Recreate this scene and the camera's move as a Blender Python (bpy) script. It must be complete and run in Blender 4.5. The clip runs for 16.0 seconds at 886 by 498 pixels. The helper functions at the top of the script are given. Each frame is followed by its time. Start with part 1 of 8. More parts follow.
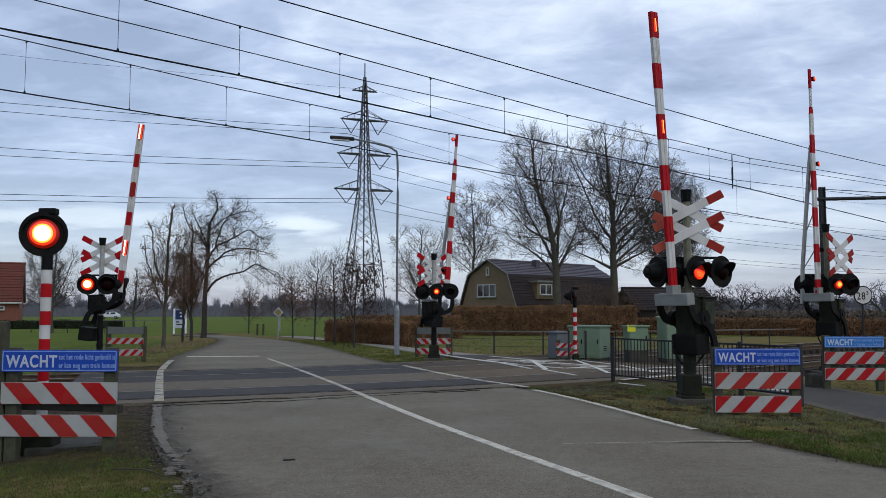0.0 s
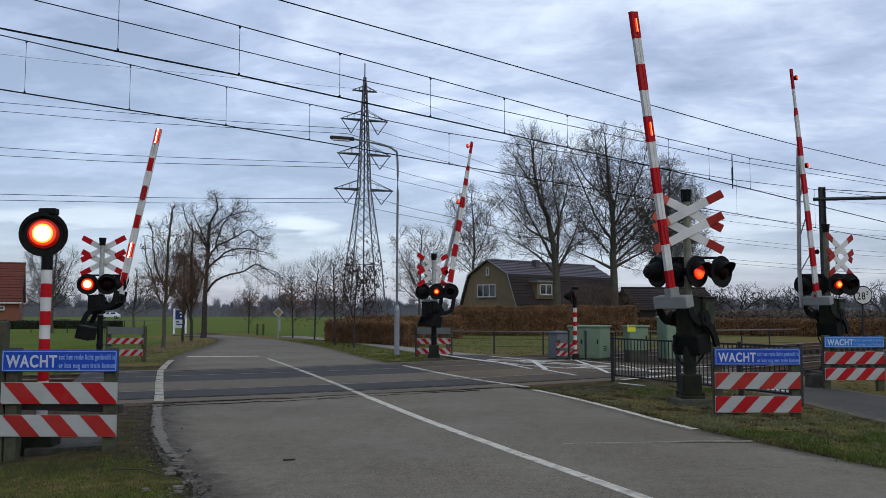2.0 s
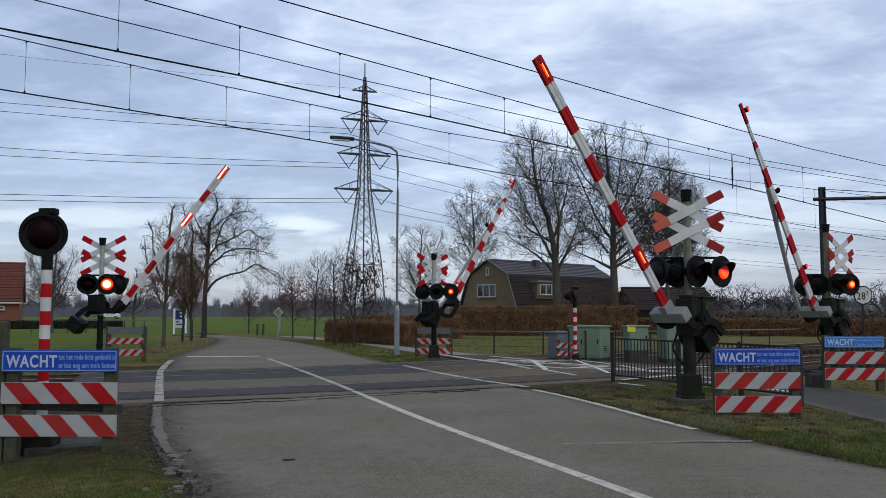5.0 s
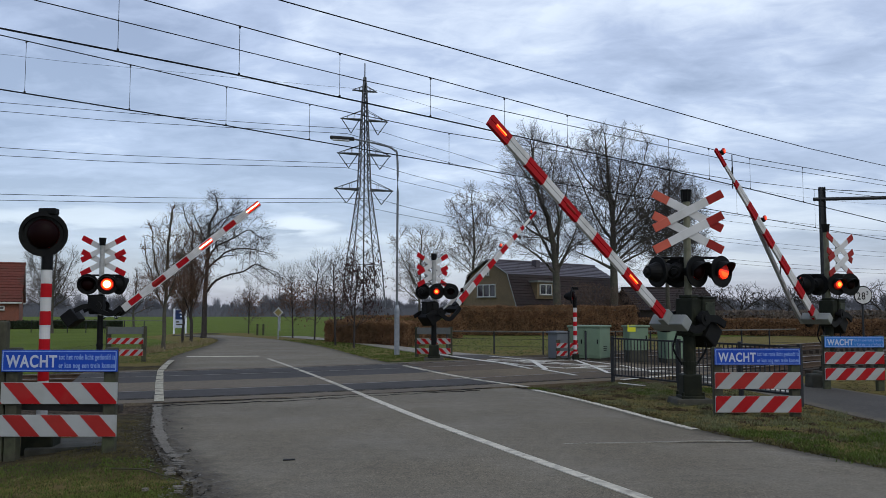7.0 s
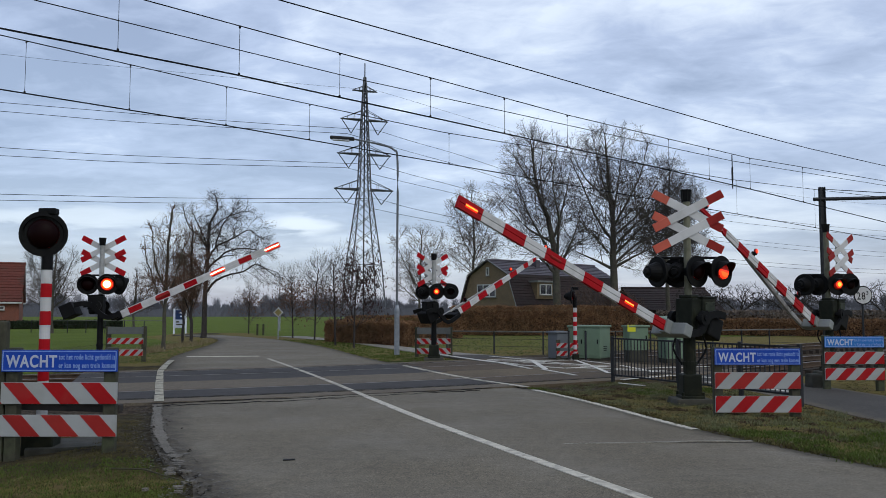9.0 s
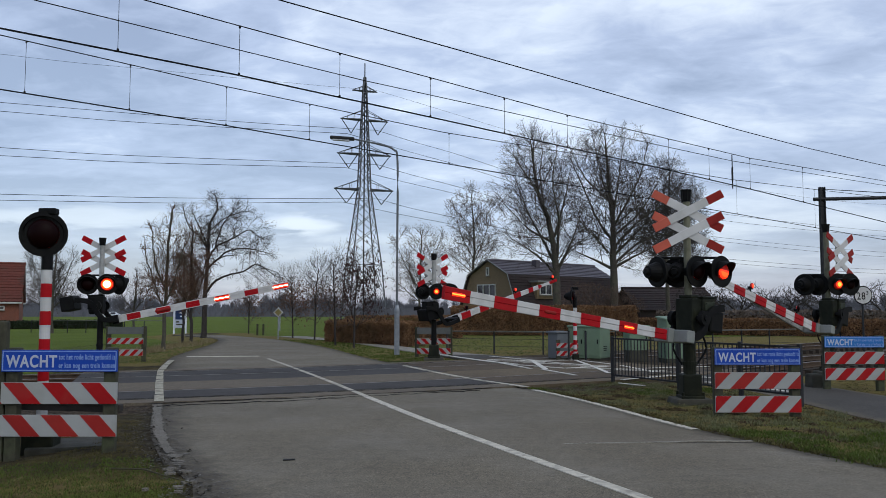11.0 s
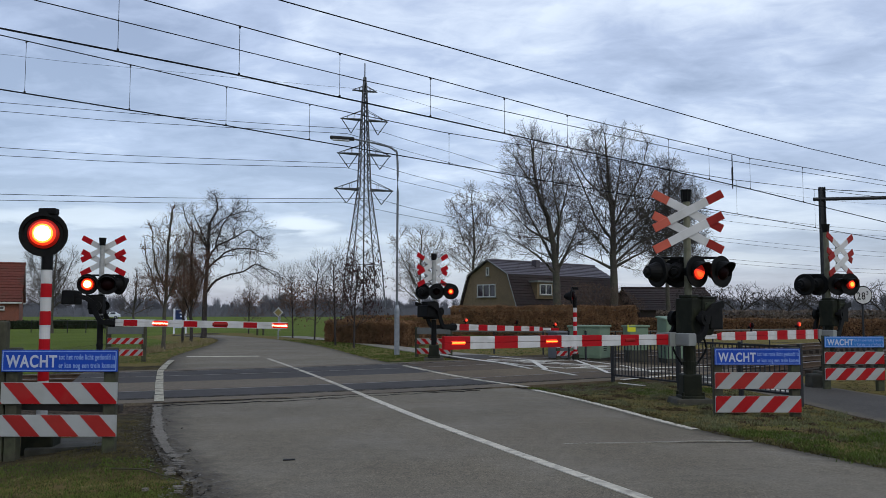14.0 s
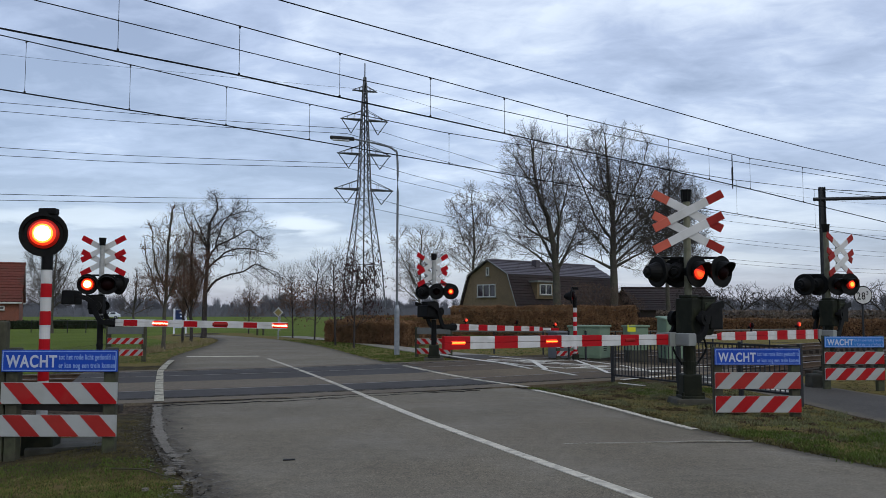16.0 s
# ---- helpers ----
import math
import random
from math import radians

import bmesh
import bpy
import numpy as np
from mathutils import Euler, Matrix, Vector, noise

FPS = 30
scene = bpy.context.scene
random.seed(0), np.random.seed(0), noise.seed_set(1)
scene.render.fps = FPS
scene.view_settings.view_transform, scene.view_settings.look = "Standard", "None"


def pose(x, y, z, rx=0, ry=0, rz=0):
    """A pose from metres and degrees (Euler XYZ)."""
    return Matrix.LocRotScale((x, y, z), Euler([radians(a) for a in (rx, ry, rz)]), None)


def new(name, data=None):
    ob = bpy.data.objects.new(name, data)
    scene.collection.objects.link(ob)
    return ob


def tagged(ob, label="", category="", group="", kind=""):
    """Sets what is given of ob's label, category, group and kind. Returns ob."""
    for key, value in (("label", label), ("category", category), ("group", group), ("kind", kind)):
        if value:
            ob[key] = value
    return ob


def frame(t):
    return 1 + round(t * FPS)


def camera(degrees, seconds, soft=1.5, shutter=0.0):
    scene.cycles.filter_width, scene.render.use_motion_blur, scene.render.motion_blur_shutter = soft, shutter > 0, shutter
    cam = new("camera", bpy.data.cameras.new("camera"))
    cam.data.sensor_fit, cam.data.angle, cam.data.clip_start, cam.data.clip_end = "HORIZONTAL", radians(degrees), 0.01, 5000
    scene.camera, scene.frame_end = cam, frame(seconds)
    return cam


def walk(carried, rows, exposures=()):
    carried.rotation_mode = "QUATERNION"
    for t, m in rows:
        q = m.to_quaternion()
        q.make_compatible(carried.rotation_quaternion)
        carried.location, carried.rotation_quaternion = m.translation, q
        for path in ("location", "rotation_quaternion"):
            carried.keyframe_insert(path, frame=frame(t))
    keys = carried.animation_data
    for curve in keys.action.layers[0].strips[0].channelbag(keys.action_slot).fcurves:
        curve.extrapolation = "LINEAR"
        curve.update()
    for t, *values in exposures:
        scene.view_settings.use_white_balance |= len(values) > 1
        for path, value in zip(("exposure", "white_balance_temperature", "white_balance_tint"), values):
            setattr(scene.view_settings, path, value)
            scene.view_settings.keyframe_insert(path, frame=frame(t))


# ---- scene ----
# The camera stands still beside the road, 1.5 m up, tilted up a little.
cam = camera(55.19, 16.0, soft=0.72)
walk(cam, [(0.0, pose(0, 0, 1.5, 94.23, 0, 0)), (16.0, pose(0, 0, 1.5, 94.23, 0, 0))],
     exposures=[(0.0, 0.0, 6500, 5), (16.0, 0.0, 6500, 5)])

# ---------------------------------------------------------------- light
SUN_AZ, SUN_EL = radians(150), radians(42)


def build_world():
    world = bpy.data.worlds.new("overcast")
    scene.world = world
    world.use_nodes = True
    nt = world.node_tree
    nt.nodes.clear()
    n, l = nt.nodes, nt.links
    out = n.new("ShaderNodeOutputWorld")
    bg_sky, bg_cloud = n.new("ShaderNodeBackground"), n.new("ShaderNodeBackground")
    sky = n.new("ShaderNodeTexSky")
    sky.sky_type, sky.sun_disc = "NISHITA", False
    sky.sun_elevation, sky.sun_rotation = SUN_EL, SUN_AZ
    l.new(sky.outputs[0], bg_sky.inputs[0])
    bg_sky.inputs[1].default_value = 0.05
    co = n.new("ShaderNodeTexCoord")
    sep = n.new("ShaderNodeSeparateXYZ")
    l.new(co.outputs["Generated"], sep.inputs[0])

    def math_node(op, a, b=None):
        m = n.new("ShaderNodeMath")
        m.operation = op
        for i, v in enumerate((a, b)):
            if v is None:
                continue
            if isinstance(v, (int, float)):
                m.inputs[i].default_value = v
            else:
                l.new(v, m.inputs[i])
        return m.outputs[0]

    # cloud layer: the direction projected on a flat ceiling
    zc = math_node("ADD", math_node("MAXIMUM", sep.outputs[2], 0.0), 0.17)
    comb = n.new("ShaderNodeCombineXYZ")
    l.new(math_node("DIVIDE", sep.outputs[0], zc), comb.inputs[0])
    l.new(math_node("DIVIDE", sep.outputs[1], zc), comb.inputs[1])
    mp = n.new("ShaderNodeMapping")
    mp.inputs["Rotation"].default_value = (0, 0, radians(12))
    mp.inputs["Scale"].default_value = (1.25, 1.7, 1)
    mp.inputs["Location"].default_value = (3.1, 1.7, 0)
    l.new(comb.outputs[0], mp.inputs[0])

    def cloud(scale, detail, rough, dist):
        t = n.new("ShaderNodeTexNoise")
        t.inputs["Scale"].default_value, t.inputs["Detail"].default_value = scale, detail
        t.inputs["Roughness"].default_value, t.inputs["Distortion"].default_value = rough, dist
        l.new(mp.outputs[0], t.inputs["Vector"])
        return t.outputs[0]

    big, small, fine = cloud(1.0, 6, 0.48, 0.45), cloud(2.8, 6, 0.52, 0.5), cloud(7.0, 5, 0.6, 0.9)
    mix = math_node("ADD", math_node("MULTIPLY", big, 0.52), math_node("MULTIPLY", small, 0.34))
    mix = math_node("ADD", mix, math_node("MULTIPLY", fine, 0.14))
    # a gradient set by hand darkens the layer towards both sides, brightest in the middle
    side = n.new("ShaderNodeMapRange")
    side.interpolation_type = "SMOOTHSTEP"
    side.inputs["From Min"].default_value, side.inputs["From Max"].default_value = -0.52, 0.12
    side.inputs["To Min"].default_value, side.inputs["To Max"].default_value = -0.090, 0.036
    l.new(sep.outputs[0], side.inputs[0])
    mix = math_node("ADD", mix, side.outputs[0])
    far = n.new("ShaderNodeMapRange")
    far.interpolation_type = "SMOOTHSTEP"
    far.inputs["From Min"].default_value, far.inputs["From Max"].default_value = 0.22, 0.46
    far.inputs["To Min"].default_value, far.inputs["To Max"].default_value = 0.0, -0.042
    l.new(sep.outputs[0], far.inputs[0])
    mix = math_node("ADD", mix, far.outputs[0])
    ramp = n.new("ShaderNodeValToRGB")
    e = ramp.color_ramp.elements
    e[0].position, e[0].color = 0.38, (0.29, 0.325, 0.465, 1)
    e[1].position, e[1].color = 0.63, (0.80, 0.845, 0.985, 1)
    m = ramp.color_ramp.elements.new(0.50)
    m.color = (0.47, 0.52, 0.705, 1)
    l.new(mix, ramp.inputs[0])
    # the cloud colour is mixed to a dark violet-blue towards the horizon
    hz = n.new("ShaderNodeMapRange")
    hz.inputs["From Min"].default_value, hz.inputs["From Max"].default_value = 0.0, 0.24
    hz.inputs["To Min"].default_value, hz.inputs["To Max"].default_value = 0.72, 0.0
    l.new(sep.outputs[2], hz.inputs[0])
    mixc = n.new("ShaderNodeMixRGB")
    mixc.inputs[2].default_value = (0.235, 0.24, 0.41, 1)
    l.new(hz.outputs[0], mixc.inputs[0])
    l.new(ramp.outputs[0], mixc.inputs[1])
    colour = mixc.outputs[0]
    # bright white cloud tops low over the horizon
    yc = math_node("MAXIMUM", sep.outputs[1], 0.05)
    gu, gv = math_node("DIVIDE", sep.outputs[0], yc), math_node("DIVIDE", sep.outputs[2], yc)
    wob = math_node("MULTIPLY", math_node("SUBTRACT", small, 0.5), 0.10)
    for cu, cv, ru, rv, power in ((-0.163, 0.104, 0.042, 0.013, 0.75), (-0.44, 0.112, 0.14, 0.012, 0.5), (-0.30, 0.090, 0.06, 0.012, 0.4),
                                  (0.44, 0.105, 0.12, 0.014, 0.35), (-0.05, 0.085, 0.10, 0.010, 0.3), (0.30, 0.060, 0.12, 0.010, 0.3)):
        a = math_node("DIVIDE", math_node("SUBTRACT", math_node("ADD", gu, wob), cu), ru)
        b = math_node("DIVIDE", math_node("SUBTRACT", math_node("ADD", gv, math_node("MULTIPLY", wob, 0.25)), cv), rv)
        d = math_node("ADD", math_node("MULTIPLY", a, a), math_node("MULTIPLY", b, b))
        f = n.new("ShaderNodeMapRange")
        f.interpolation_type = "SMOOTHSTEP"
        f.inputs["From Min"].default_value, f.inputs["From Max"].default_value = 1.6, 0.1
        f.inputs["To Min"].default_value, f.inputs["To Max"].default_value = 0.0, power
        l.new(d, f.inputs[0])
        mc = n.new("ShaderNodeMixRGB")
        mc.inputs[2].default_value = (0.80, 0.82, 0.93, 1)
        l.new(f.outputs[0], mc.inputs[0]), l.new(colour, mc.inputs[1])
        colour = mc.outputs[0]
    l.new(colour, bg_cloud.inputs[0])
    bg_cloud.inputs[1].default_value = 0.89
    add = n.new("ShaderNodeAddShader")
    l.new(bg_sky.outputs[0], add.inputs[0])
    l.new(bg_cloud.outputs[0], add.inputs[1])
    l.new(add.outputs[0], out.inputs[0])


build_world()
sun = new("sun", bpy.data.lights.new("sun", "SUN"))
sun.data.energy, sun.data.angle, sun.data.color = 0.6, radians(25), (1.0, 0.95, 0.88)
sun.rotation_euler = (radians(90) - SUN_EL, 0, math.pi - SUN_AZ)


# ---------------------------------------------------------------- materials
def material(name, base, rough=0.6, metal=0.0, vary=0.25, scale=6.0, bump=0.0, bump_scale=60.0, dirt=None, dirt_amount=0.4,
             dirt_scale=1.5, per_object=0.0, coat=0.0, spec=0.25):
    """A surface with grain and stains at two scales; base and dirt are linear colours."""
    mat = bpy.data.materials.new(name)
    mat.use_nodes = True
    n, l = mat.node_tree.nodes, mat.node_tree.links
    bsdf = n["Principled BSDF"]
    bsdf.inputs["Roughness"].default_value, bsdf.inputs["Metallic"].default_value = rough, metal
    bsdf.inputs["Coat Weight"].default_value = coat
    bsdf.inputs["Specular IOR Level"].default_value = spec
    co = n.new("ShaderNodeTexCoord")

    def tex(sc, detail=5.0, dist=0.0):
        t = n.new("ShaderNodeTexNoise")
        t.inputs["Scale"].default_value, t.inputs["Detail"].default_value, t.inputs["Distortion"].default_value = sc, detail, dist
        l.new(co.outputs["Object"], t.inputs["Vector"])
        return t.outputs[0]

    mul = n.new("ShaderNodeMapRange")
    mul.inputs["From Min"].default_value, mul.inputs["From Max"].default_value = 0.25, 0.75
    mul.inputs["To Min"].default_value, mul.inputs["To Max"].default_value = 1 - vary, 1 + vary
    l.new(tex(scale), mul.inputs[0])
    hsv = n.new("ShaderNodeHueSaturation")
    hsv.inputs["Color"].default_value = (*base, 1)
    value = mul.outputs[0]
    if per_object:
        info = n.new("ShaderNodeObjectInfo")
        mr = n.new("ShaderNodeMapRange")
        mr.inputs["To Min"].default_value, mr.inputs["To Max"].default_value = 1 - per_object, 1 + per_object
        l.new(info.outputs["Random"], mr.inputs[0])
        mm = n.new("ShaderNodeMath")
        mm.operation = "MULTIPLY"
        l.new(value, mm.inputs[0]), l.new(mr.outputs[0], mm.inputs[1])
        value = mm.outputs[0]
    l.new(value, hsv.inputs["Value"])
    colour = hsv.outputs[0]
    if dirt is not None:
        fac = n.new("ShaderNodeMapRange")
        fac.inputs["From Min"].default_value, fac.inputs["From Max"].default_value = 0.48, 0.72
        fac.inputs["To Max"].default_value = dirt_amount
        l.new(tex(dirt_scale, 8.0, 0.6), fac.inputs[0])
        mx = n.new("ShaderNodeMixRGB")
        mx.inputs[2].default_value = (*dirt, 1)
        l.new(fac.outputs[0], mx.inputs[0]), l.new(colour, mx.inputs[1])
        colour = mx.outputs[0]
    l.new(colour, bsdf.inputs["Base Color"])
    if bump:
        b = n.new("ShaderNodeBump")
        b.inputs["Strength"].default_value, b.inputs["Distance"].default_value = bump, 0.02
        l.new(tex(bump_scale), b.inputs["Height"])
        l.new(b.outputs[0], bsdf.inputs["Normal"])
    return mat


def glow(name, colour, strength):
    mat = bpy.data.materials.new(name)
    mat.use_nodes = True
    bsdf = mat.node_tree.nodes["Principled BSDF"]
    bsdf.inputs["Base Color"].default_value = (*colour, 1)
    bsdf.inputs["Emission Color"].default_value = (*colour, 1)
    bsdf.inputs["Emission Strength"].default_value = strength
    return mat


def glass(name, colour, rough=0.05, spec=0.5):
    mat = bpy.data.materials.new(name)
    mat.use_nodes = True
    bsdf = mat.node_tree.nodes["Principled BSDF"]
    bsdf.inputs["Base Color"].default_value = (*colour, 1)
    bsdf.inputs["Roughness"].default_value = rough
    bsdf.inputs["Coat Weight"].default_value = 0.5 if rough < 0.3 else 0.0
    bsdf.inputs["Specular IOR Level"].default_value = spec
    return mat


M = dict(
    red=material("red_reflective_paint", (0.38, 0.006, 0.011), 0.6, vary=0.12, scale=3, dirt=(0.22, 0.03, 0.025), dirt_amount=0.3, spec=0.12),
    red_faded=material("faded_red_paint", (0.50, 0.10, 0.06), 0.55, vary=0.15, scale=3, dirt=(0.33, 0.12, 0.08), dirt_amount=0.4),
    white=material("white_reflective_paint", (0.56, 0.55, 0.53), 0.5, vary=0.08, scale=3, dirt=(0.27, 0.26, 0.22), dirt_amount=0.45, dirt_scale=2.5),
    grey_paint=material("pale_grey_paint", (0.23, 0.24, 0.225), 0.5, vary=0.12, scale=4, dirt=(0.15, 0.16, 0.13), dirt_amount=0.5, dirt_scale=3),
    black=material("black_enamel", (0.006, 0.006, 0.006), 0.6, vary=0.3, scale=5, dirt=(0.014, 0.014, 0.010), dirt_amount=0.5, dirt_scale=3, spec=0.12),
    machine=material("dark_green_machine_paint", (0.015, 0.017, 0.011), 0.6, vary=0.35, scale=5, bump=0.08, dirt=(0.036, 0.036, 0.018), dirt_amount=0.7, dirt_scale=4, spec=0.12),
    machine_panel=material("worn_green_cover_paint", (0.030, 0.036, 0.021), 0.5, vary=0.35, scale=6, bump=0.08, dirt=(0.060, 0.062, 0.034), dirt_amount=0.7, dirt_scale=5, spec=0.2),
    foot=material("mossy_dark_concrete", (0.060, 0.056, 0.042), 0.9, vary=0.3, scale=6, bump=0.3, bump_scale=30, dirt=(0.03, 0.032, 0.018), dirt_amount=0.6),
    mast_white=material("dull_white_mast", (0.36, 0.36, 0.34), 0.6, vary=0.15, scale=7, dirt=(0.2, 0.2, 0.17), dirt_amount=0.6, dirt_scale=5),
    mast=material("weathered_green_grey_mast", (0.16, 0.155, 0.105), 0.6, vary=0.2, scale=7, dirt=(0.09, 0.10, 0.05), dirt_amount=0.7, dirt_scale=5),
    steel=material("galvanised_steel", (0.30, 0.32, 0.34), 0.45, metal=0.6, vary=0.2, scale=9, dirt=(0.15, 0.15, 0.15), dirt_amount=0.5, dirt_scale=3),
    steel_dark=material("dark_weathered_steel", (0.032, 0.033, 0.034), 0.6, metal=0.3, vary=0.25, scale=8, dirt=(0.03, 0.03, 0.03), dirt_amount=0.5),
    wire=material("copper_oxide_wire", (0.012, 0.013, 0.015), 0.75, vary=0.1, spec=0.08),
    rail_rust=material("rusty_rail_sides", (0.085, 0.060, 0.042), 0.85, vary=0.3, scale=6, dirt=(0.05, 0.038, 0.028), dirt_amount=0.6, spec=0.1),
    rail=material("worn_rail_steel", (0.17, 0.15, 0.13), 0.45, metal=0.5, vary=0.2, scale=5, dirt=(0.10, 0.075, 0.055), dirt_amount=0.6, dirt_scale=2),
    wood=material("weathered_post_wood", (0.055, 0.052, 0.034), 0.85, vary=0.35, scale=12, bump=0.3, bump_scale=30, dirt=(0.07, 0.085, 0.04), dirt_amount=0.6, dirt_scale=4),
    blue=material("blue_sign_enamel", (0.010, 0.055, 0.36), 0.45, vary=0.06, scale=2),
    blue_light=material("sun_bleached_blue_enamel", (0.03, 0.17, 0.47), 0.45, vary=0.08, scale=2),
    letter=material("white_lettering", (0.72, 0.74, 0.78), 0.5, vary=0.05),
    letter_sign=material("greyed_white_lettering", (0.46, 0.50, 0.58), 0.55, vary=0.08),
    red_dull=material("dull_deep_red_paint", (0.27, 0.022, 0.018), 0.6, vary=0.2, scale=4, dirt=(0.16, 0.05, 0.03), dirt_amount=0.5, spec=0.12),
    letter_dim=material("pale_blue_lettering", (0.22, 0.33, 0.62), 0.5, vary=0.05),
    concrete=material("stained_concrete", (0.22, 0.21, 0.19), 0.85, vary=0.2, scale=5, bump=0.2, bump_scale=40, dirt=(0.10, 0.10, 0.07), dirt_amount=0.6),
    cabinet=material("pale_green_cabinet_paint", (0.165, 0.235, 0.155), 0.55, vary=0.08, scale=3, dirt=(0.12, 0.16, 0.10), dirt_amount=0.5, dirt_scale=2),
    cabinet_grey=material("grey_cabinet_paint", (0.14, 0.15, 0.155), 0.55, vary=0.1, scale=3),
    lens_hot=glow("lit_lamp_filament", (1.0, 0.84, 0.55), 6.0),
    lens_red=glow("lit_red_lens", (1.0, 0.03, 0.008), 1.6),
    lens_orange=glow("lit_orange_lens", (1.0, 0.07, 0.012), 2.2),
    lens_amber=glow("lit_amber_lens", (1.0, 0.26, 0.03), 2.6),
    lens_dim=glow("dim_red_lens", (0.30, 0.006, 0.003), 0.45),
    lens_off=glass("unlit_red_lens", (0.007, 0.001, 0.001), 0.45, 0.06),
    bark=material("grey_brown_bark", (0.075, 0.066, 0.053), 0.9, vary=0.3, scale=6, bump=0.3, bump_scale=25, dirt=(0.07, 0.085, 0.04), dirt_amount=0.5),
    bark_dark=material("dark_wet_bark", (0.045, 0.038, 0.034), 0.9, vary=0.3, scale=6, bump=0.3, bump_scale=25),
    twig_russet=material("russet_brown_twigs", (0.105, 0.070, 0.050), 0.9, vary=0.3, scale=2),
    twig_dark=material("dark_grey_twigs", (0.068, 0.058, 0.054), 0.9, vary=0.25, scale=2),
    twig_grey=material("lichen_grey_twigs", (0.080, 0.069, 0.067), 0.9, vary=0.25, scale=2),
    twig=material("grey_brown_twigs", (0.13, 0.105, 0.092), 0.9, vary=0.25, scale=2),
    leaf_brown=material("dry_brown_leaves", (0.125, 0.066, 0.042), 0.8, vary=0.5, scale=3),
    hedge_leaf=material("russet_hedge_leaves", (0.190, 0.102, 0.050), 0.8, vary=0.5, scale=2, dirt=(0.12, 0.080, 0.042), dirt_amount=0.6, dirt_scale=0.7),
    thicket=material("grey_brown_thicket", (0.150, 0.118, 0.096), 0.9, vary=0.4, scale=2),
    leaf_dark=material("withered_dark_leaves", (0.055, 0.030, 0.028), 0.8, vary=0.4, scale=3),
)


# ---------------------------------------------------------------- mesh helpers
def link_mesh(name, verts, faces, mat, parent=None, mats=None, index=None, smooth=False):
    me = bpy.data.meshes.new(name)
    me.from_pydata([tuple(v) for v in verts], [], faces)
    for m in (mats or [mat]):
        me.materials.append(m)
    if index is not None:
        me.polygons.foreach_set("material_index", index)
    if smooth:
        me.polygons.foreach_set("use_smooth", [True] * len(me.polygons))
    me.update()
    ob = new(name, me)
    if parent is not None:
        ob.parent = parent
    return ob


def part(name, bm, mat, parent, label=""):
    """Links a bmesh as one mesh under a thing or a part."""
    me = bpy.data.meshes.new(name)
    bm.to_mesh(me)
    bm.free()
    for m in (mat if isinstance(mat, (list, tuple)) else [mat]):
        me.materials.append(m)
    ob = new(name, me)
    if parent is not None:
        ob.parent = parent
    return tagged(ob, label)


def thing(name, m, label, category, group=""):
    ob = new(name)
    ob.empty_display_size = 0.2
    ob.matrix_basis = m
    return tagged(ob, label, category, group)


def box(bm, size, at, rot=(0, 0, 0), bevel=0.0, taper=1.0):
    """A box with its middle at at; bevel rounds its edges, taper narrows its top."""
    r = bmesh.ops.create_cube(bm, size=1)
    vs = r["verts"]
    for v in vs:
        k = taper if v.co.z > 0 else 1.0
        v.co = Vector((v.co.x * size[0] * k, v.co.y * size[1] * k, v.co.z * size[2]))
    if bevel:
        es = list({e for v in vs for e in v.link_edges})
        b = bmesh.ops.bevel(bm, geom=es, offset=bevel, segments=2, affect="EDGES", profile=0.6)
        vs = list({v for f in b["faces"] for v in f.verts} | {v for v in vs if v.is_valid})
    bmesh.ops.transform(bm, matrix=pose(*at, *rot), verts=vs)
    return vs


def rod(bm, a, b, r0, r1=None, n=10, caps=True):
    """A round bar from a to b."""
    a, b = Vector(a), Vector(b)
    r1 = r0 if r1 is None else r1
    d = (b - a)
    r = bmesh.ops.create_cone(bm, cap_ends=caps, segments=n, radius1=r0, radius2=r1, depth=d.length)
    turn = d.to_track_quat("Z", "Y").to_matrix().to_4x4()
    bmesh.ops.transform(bm, matrix=Matrix.Translation((a + b) / 2) @ turn, verts=r["verts"])
    return r["verts"]


def pipe(bm, pts, r, n=8):
    """A bent tube along pts; r is one radius or one per point."""
    pts = [Vector(p) for p in pts]
    rs = r if isinstance(r, (list, tuple)) else [r] * len(pts)
    rings = []
    for i, p in enumerate(pts):
        d = (pts[min(i + 1, len(pts) - 1)] - pts[max(i - 1, 0)]).normalized()
        q = d.to_track_quat("Z", "Y")
        rings.append([bm.verts.new(p + q @ Vector((rs[i] * math.cos(2 * math.pi * k / n), rs[i] * math.sin(2 * math.pi * k / n), 0)))
                      for k in range(n)])
    for a, b in zip(rings, rings[1:]):
        for k in range(n):
            bm.faces.new((a[k], a[(k + 1) % n], b[(k + 1) % n], b[k]))
    bm.faces.new(rings[0][::-1])
    bm.faces.new(rings[-1])


def spline(pts, per=8):
    """Catmull-Rom points through pts."""
    p = [np.array(q, float) for q in pts]
    p = [2 * p[0] - p[1], *p, 2 * p[-1] - p[-2]]
    out = []
    for i in range(1, len(p) - 2):
        for k in range(per):
            t = k / per
            out.append(0.5 * ((2 * p[i]) + (p[i + 1] - p[i - 1]) * t + (2 * p[i - 1] - 5 * p[i] + 4 * p[i + 1] - p[i + 2]) * t * t
                              + (3 * p[i] - p[i - 1] - 3 * p[i + 1] + p[i + 2]) * t ** 3))
    return out + [p[-2]]


CURVES = {}


